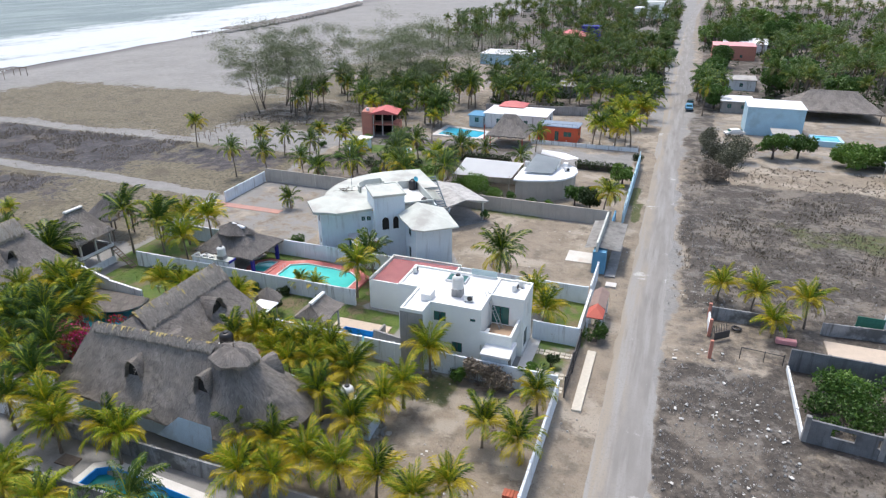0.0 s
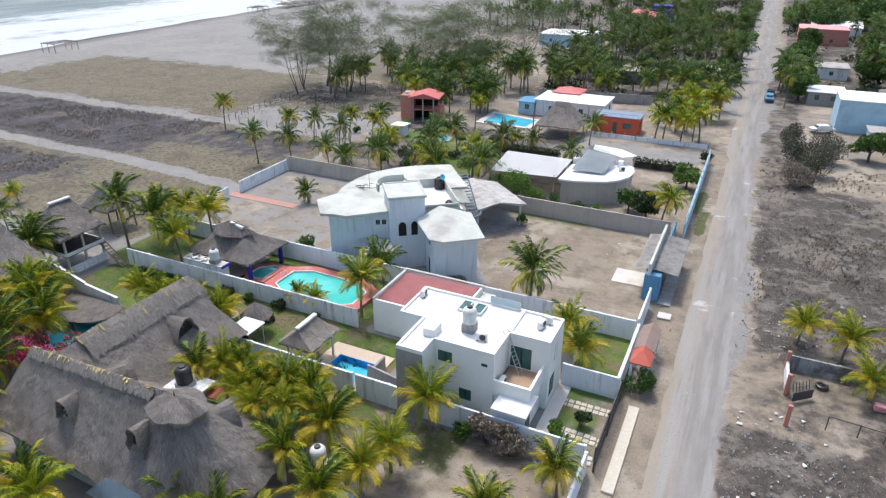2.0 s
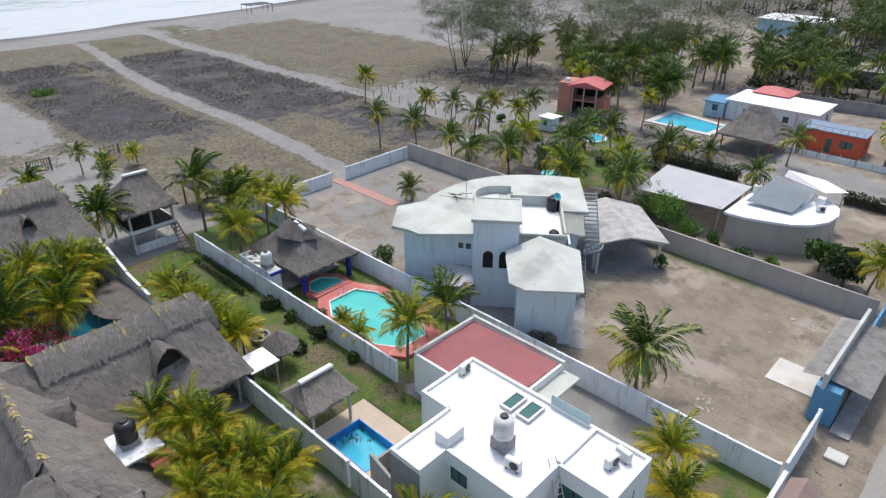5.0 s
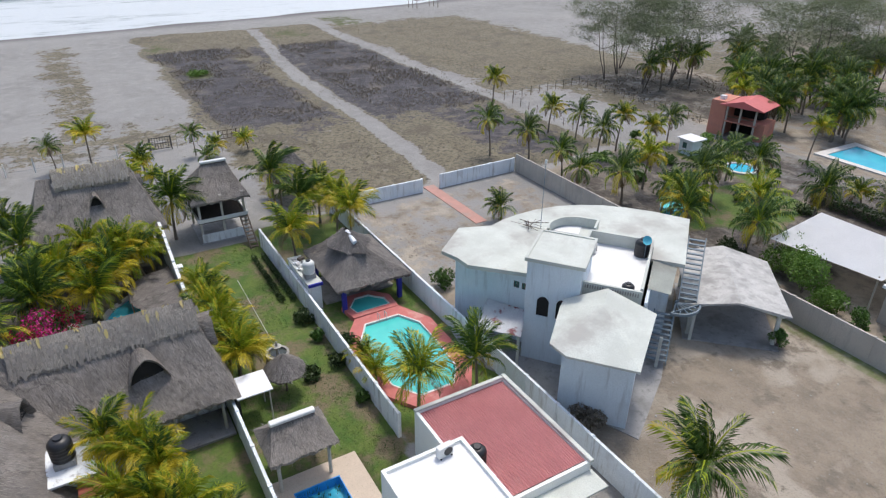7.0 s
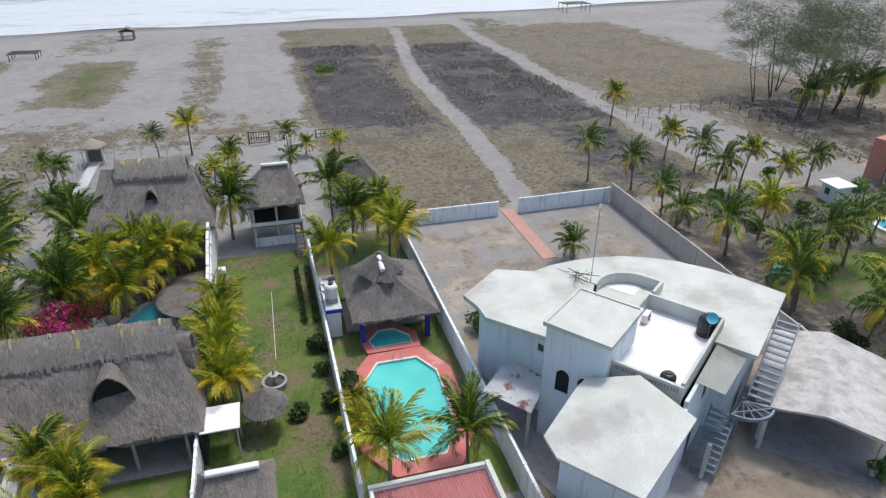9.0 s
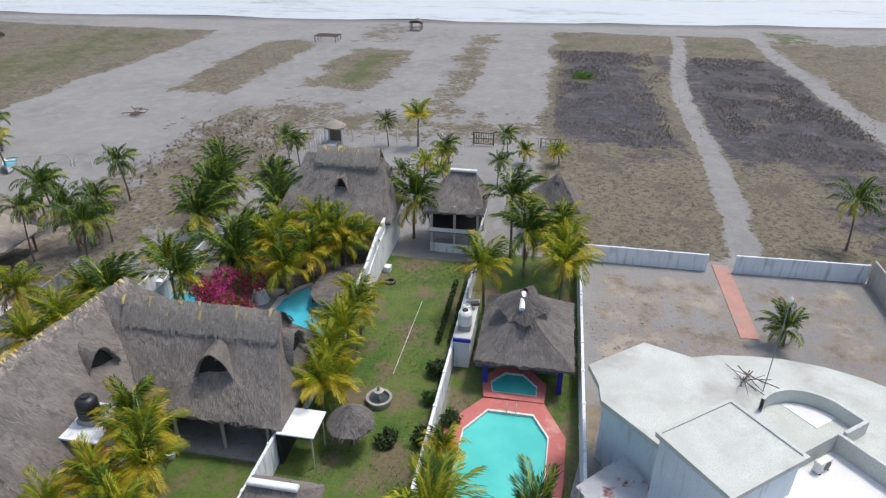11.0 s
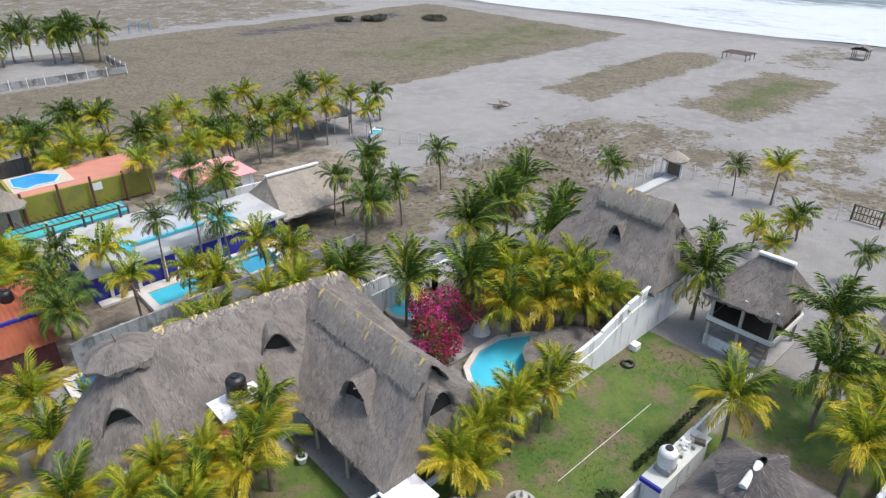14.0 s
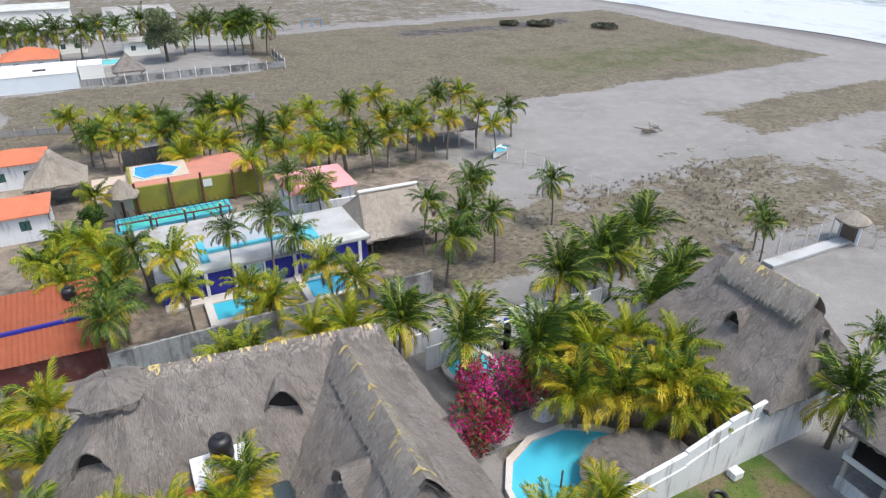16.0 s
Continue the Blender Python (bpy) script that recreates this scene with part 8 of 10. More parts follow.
# ---- simple houses of the neighbourhood ----
def plain_house(name, x0, x1, y0, y1, h, wall, roof, label, roof_kind="flat", rise=0.9, over=0.35, holes=None, category="house", roof_label="", turn=0.0, z=0.0):
    """A rendered block house: four walls with cut openings, windows and a flat, gabled or hipped roof."""
    cx, cy = (x0 + x1) / 2, (y0 + y1) / 2
    m = loc(cx, cy, turn)
    k = thing(name, (cx, cy, z), label, category)
    w, d, t = (x1 - x0) / 2, (y1 - y0) / 2, 0.18
    sides = (((-w, -d), (w - t, -d), 2 * w), ((w, -d), (w, d - t), 2 * d), ((w, d), (-w + t, d), 2 * w), ((-w, d), (-w, -d + t), 2 * d))
    for i, (a, b, length) in enumerate(sides):
        cut = (holes or {}).get(i)
        if cut is None:
            cut = [(length * f, length * f + 0.9, z + 1.0, z + 2.0) for f in ((0.2, 0.65) if length > 4 else (0.4,))] if h > 2.3 else []
        part("wall", wall_with_holes(bmesh.new(), a, b, z - 0.2, z + h, t, cut, m), wall, k)
        for hole in cut:
            window_in(k, a, b, hole, t, m, name="door" if hole[2] - z < 0.3 else "window")
    ow, od = w + over, d + over
    if roof_kind == "flat":
        part("roof", boxed(-ow, ow, -od, od, z + h, z + h + 0.16, m=m, bevel=0.02), roof, k, roof_label)
    else:
        bm = bmesh.new()
        along = ow >= od
        inset = (min(ow, od) if roof_kind == "hip" else 0.0)
        r = [(-ow + inset, 0), (ow - inset, 0)] if along else [(0, -od + inset), (0, od - inset)]
        eave = [(-ow, -od), (ow, -od), (ow, od), (-ow, od)]
        hip_roof(bm, eave, (r, [0, 1, 1, 0] if along else [0, 0, 1, 1]), z + h, z + h + rise, 0.1, m)
        part("roof", bm, roof, k, roof_label)
    return k


# gatehouse of the dirt yard
gh = thing("gatehouse", (-5.6, 74.5, 0), "blue street gatehouse with sloping grey slab roof", "gatehouse")
part("wall", boxed(-6.9, -5.4, 70.0, 71.6, 0, 2.75), M_BLUEPAINT, gh)
part("wall", boxed(-6.9, -5.4, 78.0, 80.0, 0, 2.75), M_BLUEPAINT, gh)
part("gate_leaf", boxed(-6.2, -6.1, 71.6, 78.0, 0.1, 2.5), M_SKYPAINT, gh, "pale blue metal gate")
part("fin_wall", boxed(-6.6, -6.35, 69.6, 80.2, 2.9, 4.1, bevel=0.02), M_GREYROOF, gh, "tall white fin wall")
bm = bmesh.new()
for q in (((-8.0, 70.8, 2.75), (-6.6, 70.8, 3.05), (-6.6, 80.0, 3.05), (-8.0, 80.0, 2.75)), ((-6.35, 70.8, 3.05), (-3.9, 70.8, 2.8), (-3.9, 80.0, 2.8), (-6.35, 80.0, 3.05))):
    bm.faces.new([bm.verts.new(p) for p in q])
bmesh.ops.solidify(bm, geom=bm.faces[:], thickness=0.12)
part("roof", bm, M_CARPORT, gh, "stained pale concrete slab roof")
part("step", boxed(-5.3, -4.1, 69.5, 79.5, -0.1, 0.12), M_CONCRETE, gh)
lot_wall("wall_street_blue", [(-5.0, 86.2), (-5.0, 117.0)], 2.1, M_SKYPAINT, "blue street wall with white pipe fence on top")
rail = thing("street_railing", (-4.9, 100.0, 2.1), "pale blue pipe railing on the street wall", "railing")
for i in range(13):
    part("upright", tube(bmesh.new(), (-5.0, 86.4 + i * 2.5, 2.1), (-5.0, 86.4 + i * 2.5, 2.9), 0.04, n=5), M_SKYPAINT, rail)
part("handrail", tube(bmesh.new(), (-5.0, 86.3, 2.9), (-5.0, 116.6, 2.9), 0.045, n=6), M_SKYPAINT, rail)
# small tiled pavilion at the garden corner
pv = thing("entrance_shelter", (-4.7, 58.6, 0), "street shelter with small red hipped tile roof", "shelter")
hp = bmesh.new()
hip_roof(hp, [(-5.5, 55.5), (-3.9, 55.5), (-3.9, 57.4), (-5.5, 57.4)], ([(-4.7, 56.7), (-4.7, 57.4)], [0, 0, 1, 1]), 2.2, 2.85, 0.1)
part("tile_roof", hp, M_REDPAINT, pv, "faded red hipped end")
sl = bmesh.new()
prism(sl, [(-5.5, 57.42), (-3.9, 57.42), (-3.9, 61.2), (-5.5, 61.2)], 2.18, 2.3)
prism(sl, [(-5.5, 57.42), (-3.9, 57.42), (-3.9, 61.2), (-5.5, 61.2)], 2.3, 2.8, top=[(-4.72, 57.42), (-4.68, 57.42), (-4.68, 61.2), (-4.72, 61.2)])
part("slab_roof", sl, M_RUSTROOF, pv, "weathered reddish slab")
for x in (-5.35, -4.05):
    for y in (55.7, 58.2, 61.0):
        part("post", boxed(x - 0.1, x + 0.1, y - 0.1, y + 0.1, 0, 2.2), M_WALLWHITE, pv)
part("wall", boxed(-6.0, -5.75, 53.6, 62.0, 0, 1.9), M_WALLWHITE, pv)

# pavement strip, pads, pavers
solo("kerb", boxed(-4.75, -3.95, 43.6, 52.9, -0.1, 0.14, bevel=0.03), M_PAVER, "pale concrete pavement strip by the gate", "kerb", kind="structure")
solo("concrete_pad", boxed(-10.4, -7.2, 72.4, 75.6, -0.1, 0.07, bevel=0.02), M_TERRACE, "pale cracked concrete pad in the yard", "slab", kind="structure")
solo("concrete_pad", boxed(-4.9, -3.7, 66.9, 68.0, -0.1, 0.16, bevel=0.03), M_TERRACE, "broken pale slab beside the road", "slab", kind="structure")
solo("beach_walk", boxed(-90.4, -79.6, 29.3, 30.5, -0.1, 0.2, bevel=0.03), M_DUSTROOF, "pale raised walk to the beach gate", "walkway", kind="structure")
pavers = thing("paver_path", (-7.8, 49.0, 0), "rows of cream stepping pavers in the garden", "path", kind="structure")
pm = finish("paver", boxed(-0.2, 0.2, -0.2, 0.2, -0.04, 0.05, bevel=0.02), M_PAVER)
rnd = random.Random(4)
for row, (x0, y0, dx, dy, n) in enumerate(((-9.3, 51.6, 0.48, 0.0, 8), (-9.3, 51.1, 0.48, 0.0, 8), (-9.2, 48.4, 0.48, -0.03, 8), (-9.2, 47.9, 0.48, -0.03, 8), (-9.6, 46.3, 0.5, -0.02, 8), (-9.6, 45.8, 0.5, -0.02, 8))):
    for i in range(n):
        ob = new("paver", pm)
        ob.parent = pavers
        ob.location = (x0 + dx * i + 7.8 + rnd.uniform(-0.03, 0.03), y0 + dy * i - 49.0 + rnd.uniform(-0.03, 0.03), 0)
        ob.rotation_euler.z = rnd.uniform(-0.1, 0.1)

# round house and white roofs north of the tan wall
rd = thing("round_house", (-17.6, 97.5, 0), "rounded tan house with white flat roof and grey awning", "house")
rim = [(-22.0, 91.6), (-20.0, 91.7), (-17.9, 92.4), (-16.0, 93.2), (-14.6, 94.4), (-13.6, 96.4), (-13.3, 98.6), (-13.8, 100.7), (-15.0, 102.2), (-20.8, 102.6), (-22.0, 98.0)]
oval = [(-17.6 + 0.93 * (a + 17.6), 97.2 + 0.93 * (b - 97.2)) for a, b in rim]
part("wall", prism(bmesh.new(), oval, -0.2, 3.1), M_TANWALL, rd)
part("roof", prism(bmesh.new(), rim, 3.1, 3.35), M_WHITEMETAL, rd, "white rounded roof")
part("upper_room", boxed(-20.3, -16.6, 98.4, 101.4, 3.352, 4.0), M_WHITE, rd)
for pts, mt, lab in ((((-21.2, 95.0, 3.75), (-16.8, 95.4, 3.65), (-16.3, 100.3, 4.7), (-20.6, 101.5, 4.9)), M_SLATE, "grey-blue awning sheet"), (((-20.0, 102.0, 4.8), (-15.5, 100.7, 4.55), (-13.8, 102.9, 4.4), (-16.4, 104.5, 4.6), (-20.2, 103.9, 5.0)), M_WHITEMETAL, "white curved awning sheet")):
    bm = bmesh.new()
    bm.faces.new([bm.verts.new(p) for p in pts])
    bmesh.ops.solidify(bm, geom=bm.faces[:], thickness=0.06)
    part("awning", bm, mt, rd, lab)
for x, y in ((-14.2, 102.8), (-19.8, 103.6)):
    part("post", tube(bmesh.new(), (x, y, 0), (x, y, 4.4), 0.08), M_POLE, rd)
part("roof_box", boxed(-15.9, -15.2, 99.8, 100.6, 3.352, 4.2, bevel=0.03), M_WHITEMETAL, rd)
air_conditioner(-15.0, 98.4, 3.35, 30)
water_tank(-21.5, 99.0, 3.35, 0.45, 1.0, M_PLASTIC, "white plastic water tank on the rounded roof")
shd = thing("open_shed", (-27.0, 96.0, 0), "open shed with large white sheet roof", "shed")
bm = bmesh.new()
bm.faces.new([bm.verts.new(p) for p in ((-31.6, 91.4, 3.2), (-22.5, 92.4, 3.2), (-22.3, 99.8, 3.6), (-32.2, 99.8, 3.6))])
bmesh.ops.solidify(bm, geom=bm.faces[:], thickness=0.06)
part("roof", bm, M_WHITEMETAL, shd, "white sheet metal roof")
for x, y in ((-31.2, 91.8), (-22.9, 92.8), (-22.7, 99.4), (-31.8, 99.4)):
    part("post", tube(bmesh.new(), (x, y, 0), (x, y, 3.3), 0.08), M_POLE, shd)
part("back_wall", boxed(-31.8, -23.0, 99.0, 99.2, 0, 3.2), M_TANWALL, shd)

# salmon house with red roof
sal = thing("house", (-56.5, 121.5, 0), "two-storey salmon house with open veranda and red roof", "house")
part("wall", boxed(-60.4, -57.9, 118.8, 124.0, 0, 5.6), M_SALMON, sal)
# back wall coloured near-black to carry the veranda's shade
part("wall", boxed(-57.9, -53.0, 122.6, 124.0, 0, 5.4), M_INNERSHADE, sal, "back wall painted near-black for veranda shade")
part("floor_slab", boxed(-57.9, -52.8, 118.6, 122.6, 2.5, 2.7), M_SALMON, sal)
part("side_wall", boxed(-53.2, -51.6, 119.6, 124.0, 0, 2.9), M_SALMON, sal)
for x in (-57.6, -55.4, -53.0):
    part("post", boxed(x - 0.13, x + 0.13, 118.7, 118.96, 0, 5.4), M_TANWALL, sal)
part("railing", boxed(-57.5, -53.1, 118.76, 118.84, 3.3, 3.4), M_WOOD, sal)
hp = bmesh.new()
hip_roof(hp, [(-58.6, 117.9), (-51.6, 117.9), (-51.6, 124.4), (-58.6, 124.4)], ([(-55.0, 117.9), (-55.0, 124.4)], [0, 0, 1, 1]), 5.3, 6.3, 0.12)
part("roof", hp, M_REDROOF, sal, "red sheet roof")
part("chimney", boxed(-59.6, -58.8, 119.8, 120.6, 5.6, 6.2), M_WALLWHITE, sal)
sal.matrix_basis = Matrix.Translation((-59.4, 123.9, 0)) @ Matrix.Rotation(radians(14), 4, "Z") @ Matrix.Scale(0.88, 4)
plain_house("pump_house", -58.0, -55.9, 110.2, 112.2, 2.0, M_BLUEWALL, M_WHITEMETAL, "small grey shed with white flat roof", category="shed", holes={0: [(0.5, 1.2, 0.8, 1.6)], 1: [], 2: [], 3: []})

# pool garden with shelter and red cabin
pool("swimming_pool", [(-47.2, 126.6), (-38.4, 126.4), (-37.9, 131.6), (-47.2, 133.6)], [(-48.4, 125.6), (-37.4, 125.4), (-36.9, 132.4), (-48.2, 135.0)], 0.15, M_CYAN, M_TERRACE, "rectangular cyan swimming pool with pale edge", "pale deck", 0.12, M_CYAN)
palapa("thatched_shelter", -34.9, -27.0, 120.8, 128.6, 2.3, ((-32.4, 124.8), (-29.8, 124.8)), 5.8, M_THATCH, "brown-grey thatched shelter beside the cyan pool", 131, post_mat=M_REDPAINT, category="shelter")
cab = plain_house("cabin", -26.5, -18.3, 129.8, 134.4, 2.9, M_CORAL, M_SHADEBLUE, "bright orange-red cabin with blue flat roof", over=0.25, category="cabin",
                  holes={0: [(3.6, 4.4, 0.05, 2.0), (5.4, 7.0, 1.0, 2.0)], 1: [(1.6, 2.6, 1.0, 2.0)], 2: [], 3: []})
for i in range(9):
    part("roof_post", tube(bmesh.new(), (-26.4 + i * 1.0, 129.7, 3.06), (-26.4 + i * 1.0, 129.7, 3.6), 0.03, n=5), M_STEEL, cab)
part("roof_rail", tube(bmesh.new(), (-26.4, 129.7, 3.6), (-18.4, 129.7, 3.6), 0.03, n=5), M_STEEL, cab)
plain_house("house", -43.4, -40.2, 136.4, 141.0, 2.4, M_SKYPAINT, M_BLUEPAINT, "light blue pool house with flat roof", category="pool house")
plain_house("house", -40.0, -26.4, 137.0, 145.6, 3.0, M_WALLWHITE, M_WHITEMETAL, "low white house with broad white roof")
plain_house("house", -38.4, -33.0, 144.0, 149.0, 3.4, M_SALMON, M_REDROOF, "small house with red tile roof", "hip", 0.9)
part("portal_post", boxed(-36.9, -36.7, 126.0, 126.2, 0, 3.0), M_REDPAINT, cab, "red gate post")
lot_wall("wall_far_grey", [(-44.0, 152.0), (-20.0, 156.0)], 2.0, M_CONCRETE, "grey block wall among the palms")
pool("swimming_pool", circle(-49.5, 112.0, 1.7, 18), circle(-49.5, 112.0, 2.2, 18), 0.2, M_CYAN, M_TERRACE, "small round turquoise pool between palms", "pale rim", 0.1, M_TURQUOISE)
tk = thing("rain_tub", (-44.2, 93.6, 0), "round teal plastic tub filled with water", "tub")
part("body", lathe(bmesh.new(), -44.2, 93.6, [(1.15, 0), (1.25, 0.9), (1.3, 1.0), (1.15, 1.0)], 22), M_CYANPAINT, tk)
part("water", lathe(bmesh.new(), -44.2, 93.6, [(1.14, 0.6), (1.14, 1.002)], 22), M_TURQUOISE, tk)
# far houses to the north
plain_house("house", -58.0, -42.0, 300.0, 314.0, 4.0, M_SALMON, M_REDROOF, "distant house with red roof among palms", "hip", 2.0)
plain_house("house", -46.0, -38.0, 312.0, 320.0, 7.0, M_ROYAL, M_ROYAL, "distant royal blue roof tower", "flat")
plain_house("house", -36.0, -14.0, 470.0, 490.0, 6.0, M_WHITE, M_WHITEMETAL, "distant white two-storey house with terrace", "flat")
plain_house("house", -28.0, -18.0, 476.0, 488.0, 10.0, M_WHITE, M_WHITEMETAL, "distant white roof pavilion", "flat", over=1.0)
plain_house("house", -17.5, -8.0, 182.0, 192.0, 2.8, M_TANWALL, M_WHITEMETAL, "low house with white sheet roofs under palms", "gable", 0.7)
plain_house("house", -33.0, -24.0, 178.0, 186.0, 2.8, M_CONCRETE, M_OLDROOF, "low grey house under palms")
plain_house("house", -70.0, -52.0, 232.0, 246.0, 3.4, M_SKYPAINT, M_WHITEMETAL, "low pale house behind the sea pines")
plain_house("house", -24.0, -12.0, 318.0, 330.0, 4.0, M_TANWALL, M_THATCHDARK, "distant house with grey hipped roof", "hip", 3.0)
plain_house("house", 9.5, 24.5, 272.0, 286.0, 5.0, M_SALMON, M_REDMETAL, "pinkish brick house with red parapet", over=0.1)
plain_house("house", 14.0, 30.0, 292.0, 305.0, 4.0, M_WALLWHITE, M_WHITEMETAL, "house with pale sheet roofs", "gable", 1.6)
plain_house("house", 8.0, 20.0, 205.0, 214.0, 2.8, M_WALLWHITE, M_OLDROOF, "low house with grey slab roof")
plain_house("house", 10.0, 17.0, 172.0, 180.0, 2.6, M_CONCRETE, M_WHITEMETAL, "low roadside house with white canopy")
plain_house("house", 14.0, 25.0, 149.0, 158.5, 5.8, M_SKYPAINT, M_WHITEMETAL, "light blue two-storey block house with white roof", over=0.15, holes={0: [], 1: [], 2: [], 3: []})
plain_house("house", 19.0, 23.5, 142.0, 147.0, 2.0, M_SKYPAINT, M_OLDROOF, "low light blue outbuilding with open roof", holes={0: [(0.5, 1.6, 0.3, 1.6)], 1: [], 2: [], 3: []}, category="outbuilding")
pool("swimming_pool", [(27.0, 144.6), (31.5, 144.6), (31.5, 149.0), (27.0, 149.0)], [(26.4, 144.0), (32.1, 144.0), (32.1, 149.6), (26.4, 149.6)], 0.9, M_CYAN, M_SKYPAINT, "raised cyan pool behind the blue house", "light blue rim", 0.1, M_CYAN)
palapa("thatched_hall", 24.0, 44.0, 168.0, 182.0, 2.4, ((29.0, 175.0), (39.0, 175.0)), 6.0, M_THATCH, "wide thatched hall among tall palms", 141, category="shelter")
bm = bmesh.new()
bm.faces.new([bm.verts.new(p) for p in ((34.0, 118.0, 2.4), (46.0, 118.0, 2.4), (46.0, 124.0, 2.8), (34.0, 124.0, 2.8))])
bmesh.ops.solidify(bm, geom=bm.faces[:], thickness=0.06)
cv = thing("canopy", (40.0, 121.0, 0), "white sheet canopy on posts", "canopy")
part("roof", bm, M_WHITEMETAL, cv)
for x in (34.4, 45.6):
    for y in (118.4, 123.6):
        part("post", tube(bmesh.new(), (x, y, 0), (x, y, 2.5), 0.07), M_POLE, cv)


# parked cars
def car(x, y, turn, material, label):
    m = loc(x, y, turn)
    k = thing("car", (x, y, 0), label, "car", "parked cars")
    bm = bmesh.new()
    prof = [(-2.05, 0.45), (-2.1, 0.8), (-1.3, 0.92), (-0.75, 1.4), (0.9, 1.42), (1.55, 0.98), (2.05, 0.88), (2.12, 0.45)]
    rows = []
    for yy, s in ((-0.84, 0.0), (-0.74, 0.05), (0.74, 0.05), (0.84, 0.0)):
        rows.append([bm.verts.new(m @ Vector((px, yy * (0.82 if pz > 1.2 else 1), pz + s * (pz > 1.2)))) for px, pz in prof])
    for a, b in zip(rows, rows[1:]):
        for i in range(len(prof)):
            j = (i + 1) % len(prof)
            bm.faces.new((a[i], a[j], b[j], b[i]))
    bm.faces.new(rows[0])
    bm.faces.new(rows[-1][::-1])
    part("body", bm, material, k)
    part("windscreen", boxed(0.95, 1.45, -0.6, 0.6, 1.0, 1.33, m=m), M_GLASS, k)
    part("rear_window", boxed(-1.25, -0.8, -0.6, 0.6, 1.0, 1.33, m=m), M_GLASS, k)
    for px in (-1.3, 1.3):
        for py in (-0.8, 0.8):
            wh = part("wheel", tube(bmesh.new(), (px, py - 0.1, 0.32), (px, py + 0.1, 0.32), 0.32, n=16, m=m), M_BLACK, k, "black tyre")
            part("rim", tube(bmesh.new(), (px, py - 0.105, 0.32), (px, py + 0.105, 0.32), 0.18, n=12, m=m), M_ALU, wh)


car(2.7, 172.0, 92, M_BLUEPAINT, "blue parked car at the road edge")
car(2.9, 178.0, 88, M_BLACK, "dark parked car at the road edge")
car(12.0, 147.0, 20, M_PLASTIC, "pale parked car among dry bushes")
car(-5.0, 196.0, 90, M_BLACK, "dark parked car under a tree")

# ---- garden of the thatched house: curved pool, canopy, fountain ----
cp = thing("swimming_pool", (-49.0, 40.4, 0), "curved turquoise pool half under a thatch sheet", "swimming pool")
arc_out = [(-44.9, 44.0), (-45.4, 41.0), (-46.6, 39.2), (-48.6, 38.3), (-51.0, 38.3), (-53.0, 39.4), (-54.6, 41.2), (-54.6, 44.2)]
arc_in = [(-45.2, 44.0), (-45.7, 41.2), (-46.8, 39.6), (-48.7, 38.7), (-50.9, 38.7), (-52.8, 39.8), (-54.2, 41.4), (-54.2, 44.0)]
part("rim", ring(bmesh.new(), arc_out, arc_in, -0.2, 0.45), M_TERRACE, cp, "pale pool edge")
part("basin", prism(bmesh.new(), arc_in, -0.2, 0.18), M_CYANPAINT, cp)
part("water", prism(bmesh.new(), arc_in, 0.184, 0.3), M_CYAN, cp)
part("terrace", boxed(-52.6, -45.6, 36.2, 38.2, -0.1, 0.22), M_CONCRETE, cp)
fan = thing("shade_roof", (-51.3, 42.4, 0), "fan-shaped grey thatch sheet shading the pool", "shade roof")
t = Thatch(151, 0.05, 0.0)
t.sheet(span((-55.6, 44.7, 1.75), (-48.6, 44.7, 1.75), 20), [(-52.1 - 3.5 * math.cos(math.pi * i / 20), 44.4 - 3.3 * math.sin(math.pi * i / 20) ** 0.8, 1.5) for i in range(21)], 8, 0.15, 0.08).made("thatch", M_THATCHDARK, fan)
for x, y in ((-54.0, 42.0), (-51.0, 41.2), (-48.2, 42.2)):
    part("post", tube(bmesh.new(), (x, y, 0.2), (x, y, 1.6), 0.06), M_WOOD, fan)
cn = thing("canopy", (-35.8, 46.3, 0), "flat white canopy sheet on the garden wall", "canopy")
part("roof", boxed(-36.9, -34.7, 45.2, 47.4, 2.35, 2.45, bevel=0.02), M_WHITEMETAL, cn)
for x in (-36.7, -34.9):
    part("post", tube(bmesh.new(), (x, 47.2, 0), (x, 47.2, 2.36), 0.05), M_POLE, cn)
# shade below the canopy is painted into this wall's near-black colour
part("shed_wall", boxed(-36.8, -34.8, 45.15, 45.35, 0, 2.36), M_INNERSHADE, cn, "shed back painted near-black as shade")
fo = thing("fountain", (-40.9, 49.4, 0), "small round stone garden fountain with white basin", "fountain")
part("basin", lathe(bmesh.new(), -40.9, 49.4, [(0.75, -0.05), (0.85, 0.35), (0.85, 0.45), (0.68, 0.45), (0.66, 0.25)], 22), M_STONE, fo)
part("water", lathe(bmesh.new(), -40.9, 49.4, [(0.66, 0.2), (0.66, 0.3)], 22), M_DARKWATER, fo)
part("column", lathe(bmesh.new(), -40.9, 49.4, [(0.16, 0.2), (0.1, 0.5), (0.12, 0.75), (0.32, 0.9), (0.34, 0.98), (0.1, 1.0), (0.07, 1.3), (0.02, 1.4)], 14), M_STONE, fo)
solo("pole", tube(bmesh.new(), (-43.8, 49.6, 0.04), (-53.2, 49.7, 0.05), 0.02, 0.018, n=6), M_PLASTIC, "thin white pole lying on the lawn", "pole")
solo("box", boxed(-57.9, -57.2, 45.4, 46.0, 0, 0.5, bevel=0.03), M_WALLWHITE, "small white masonry box on the lawn", "box")
ty = bmesh.new()
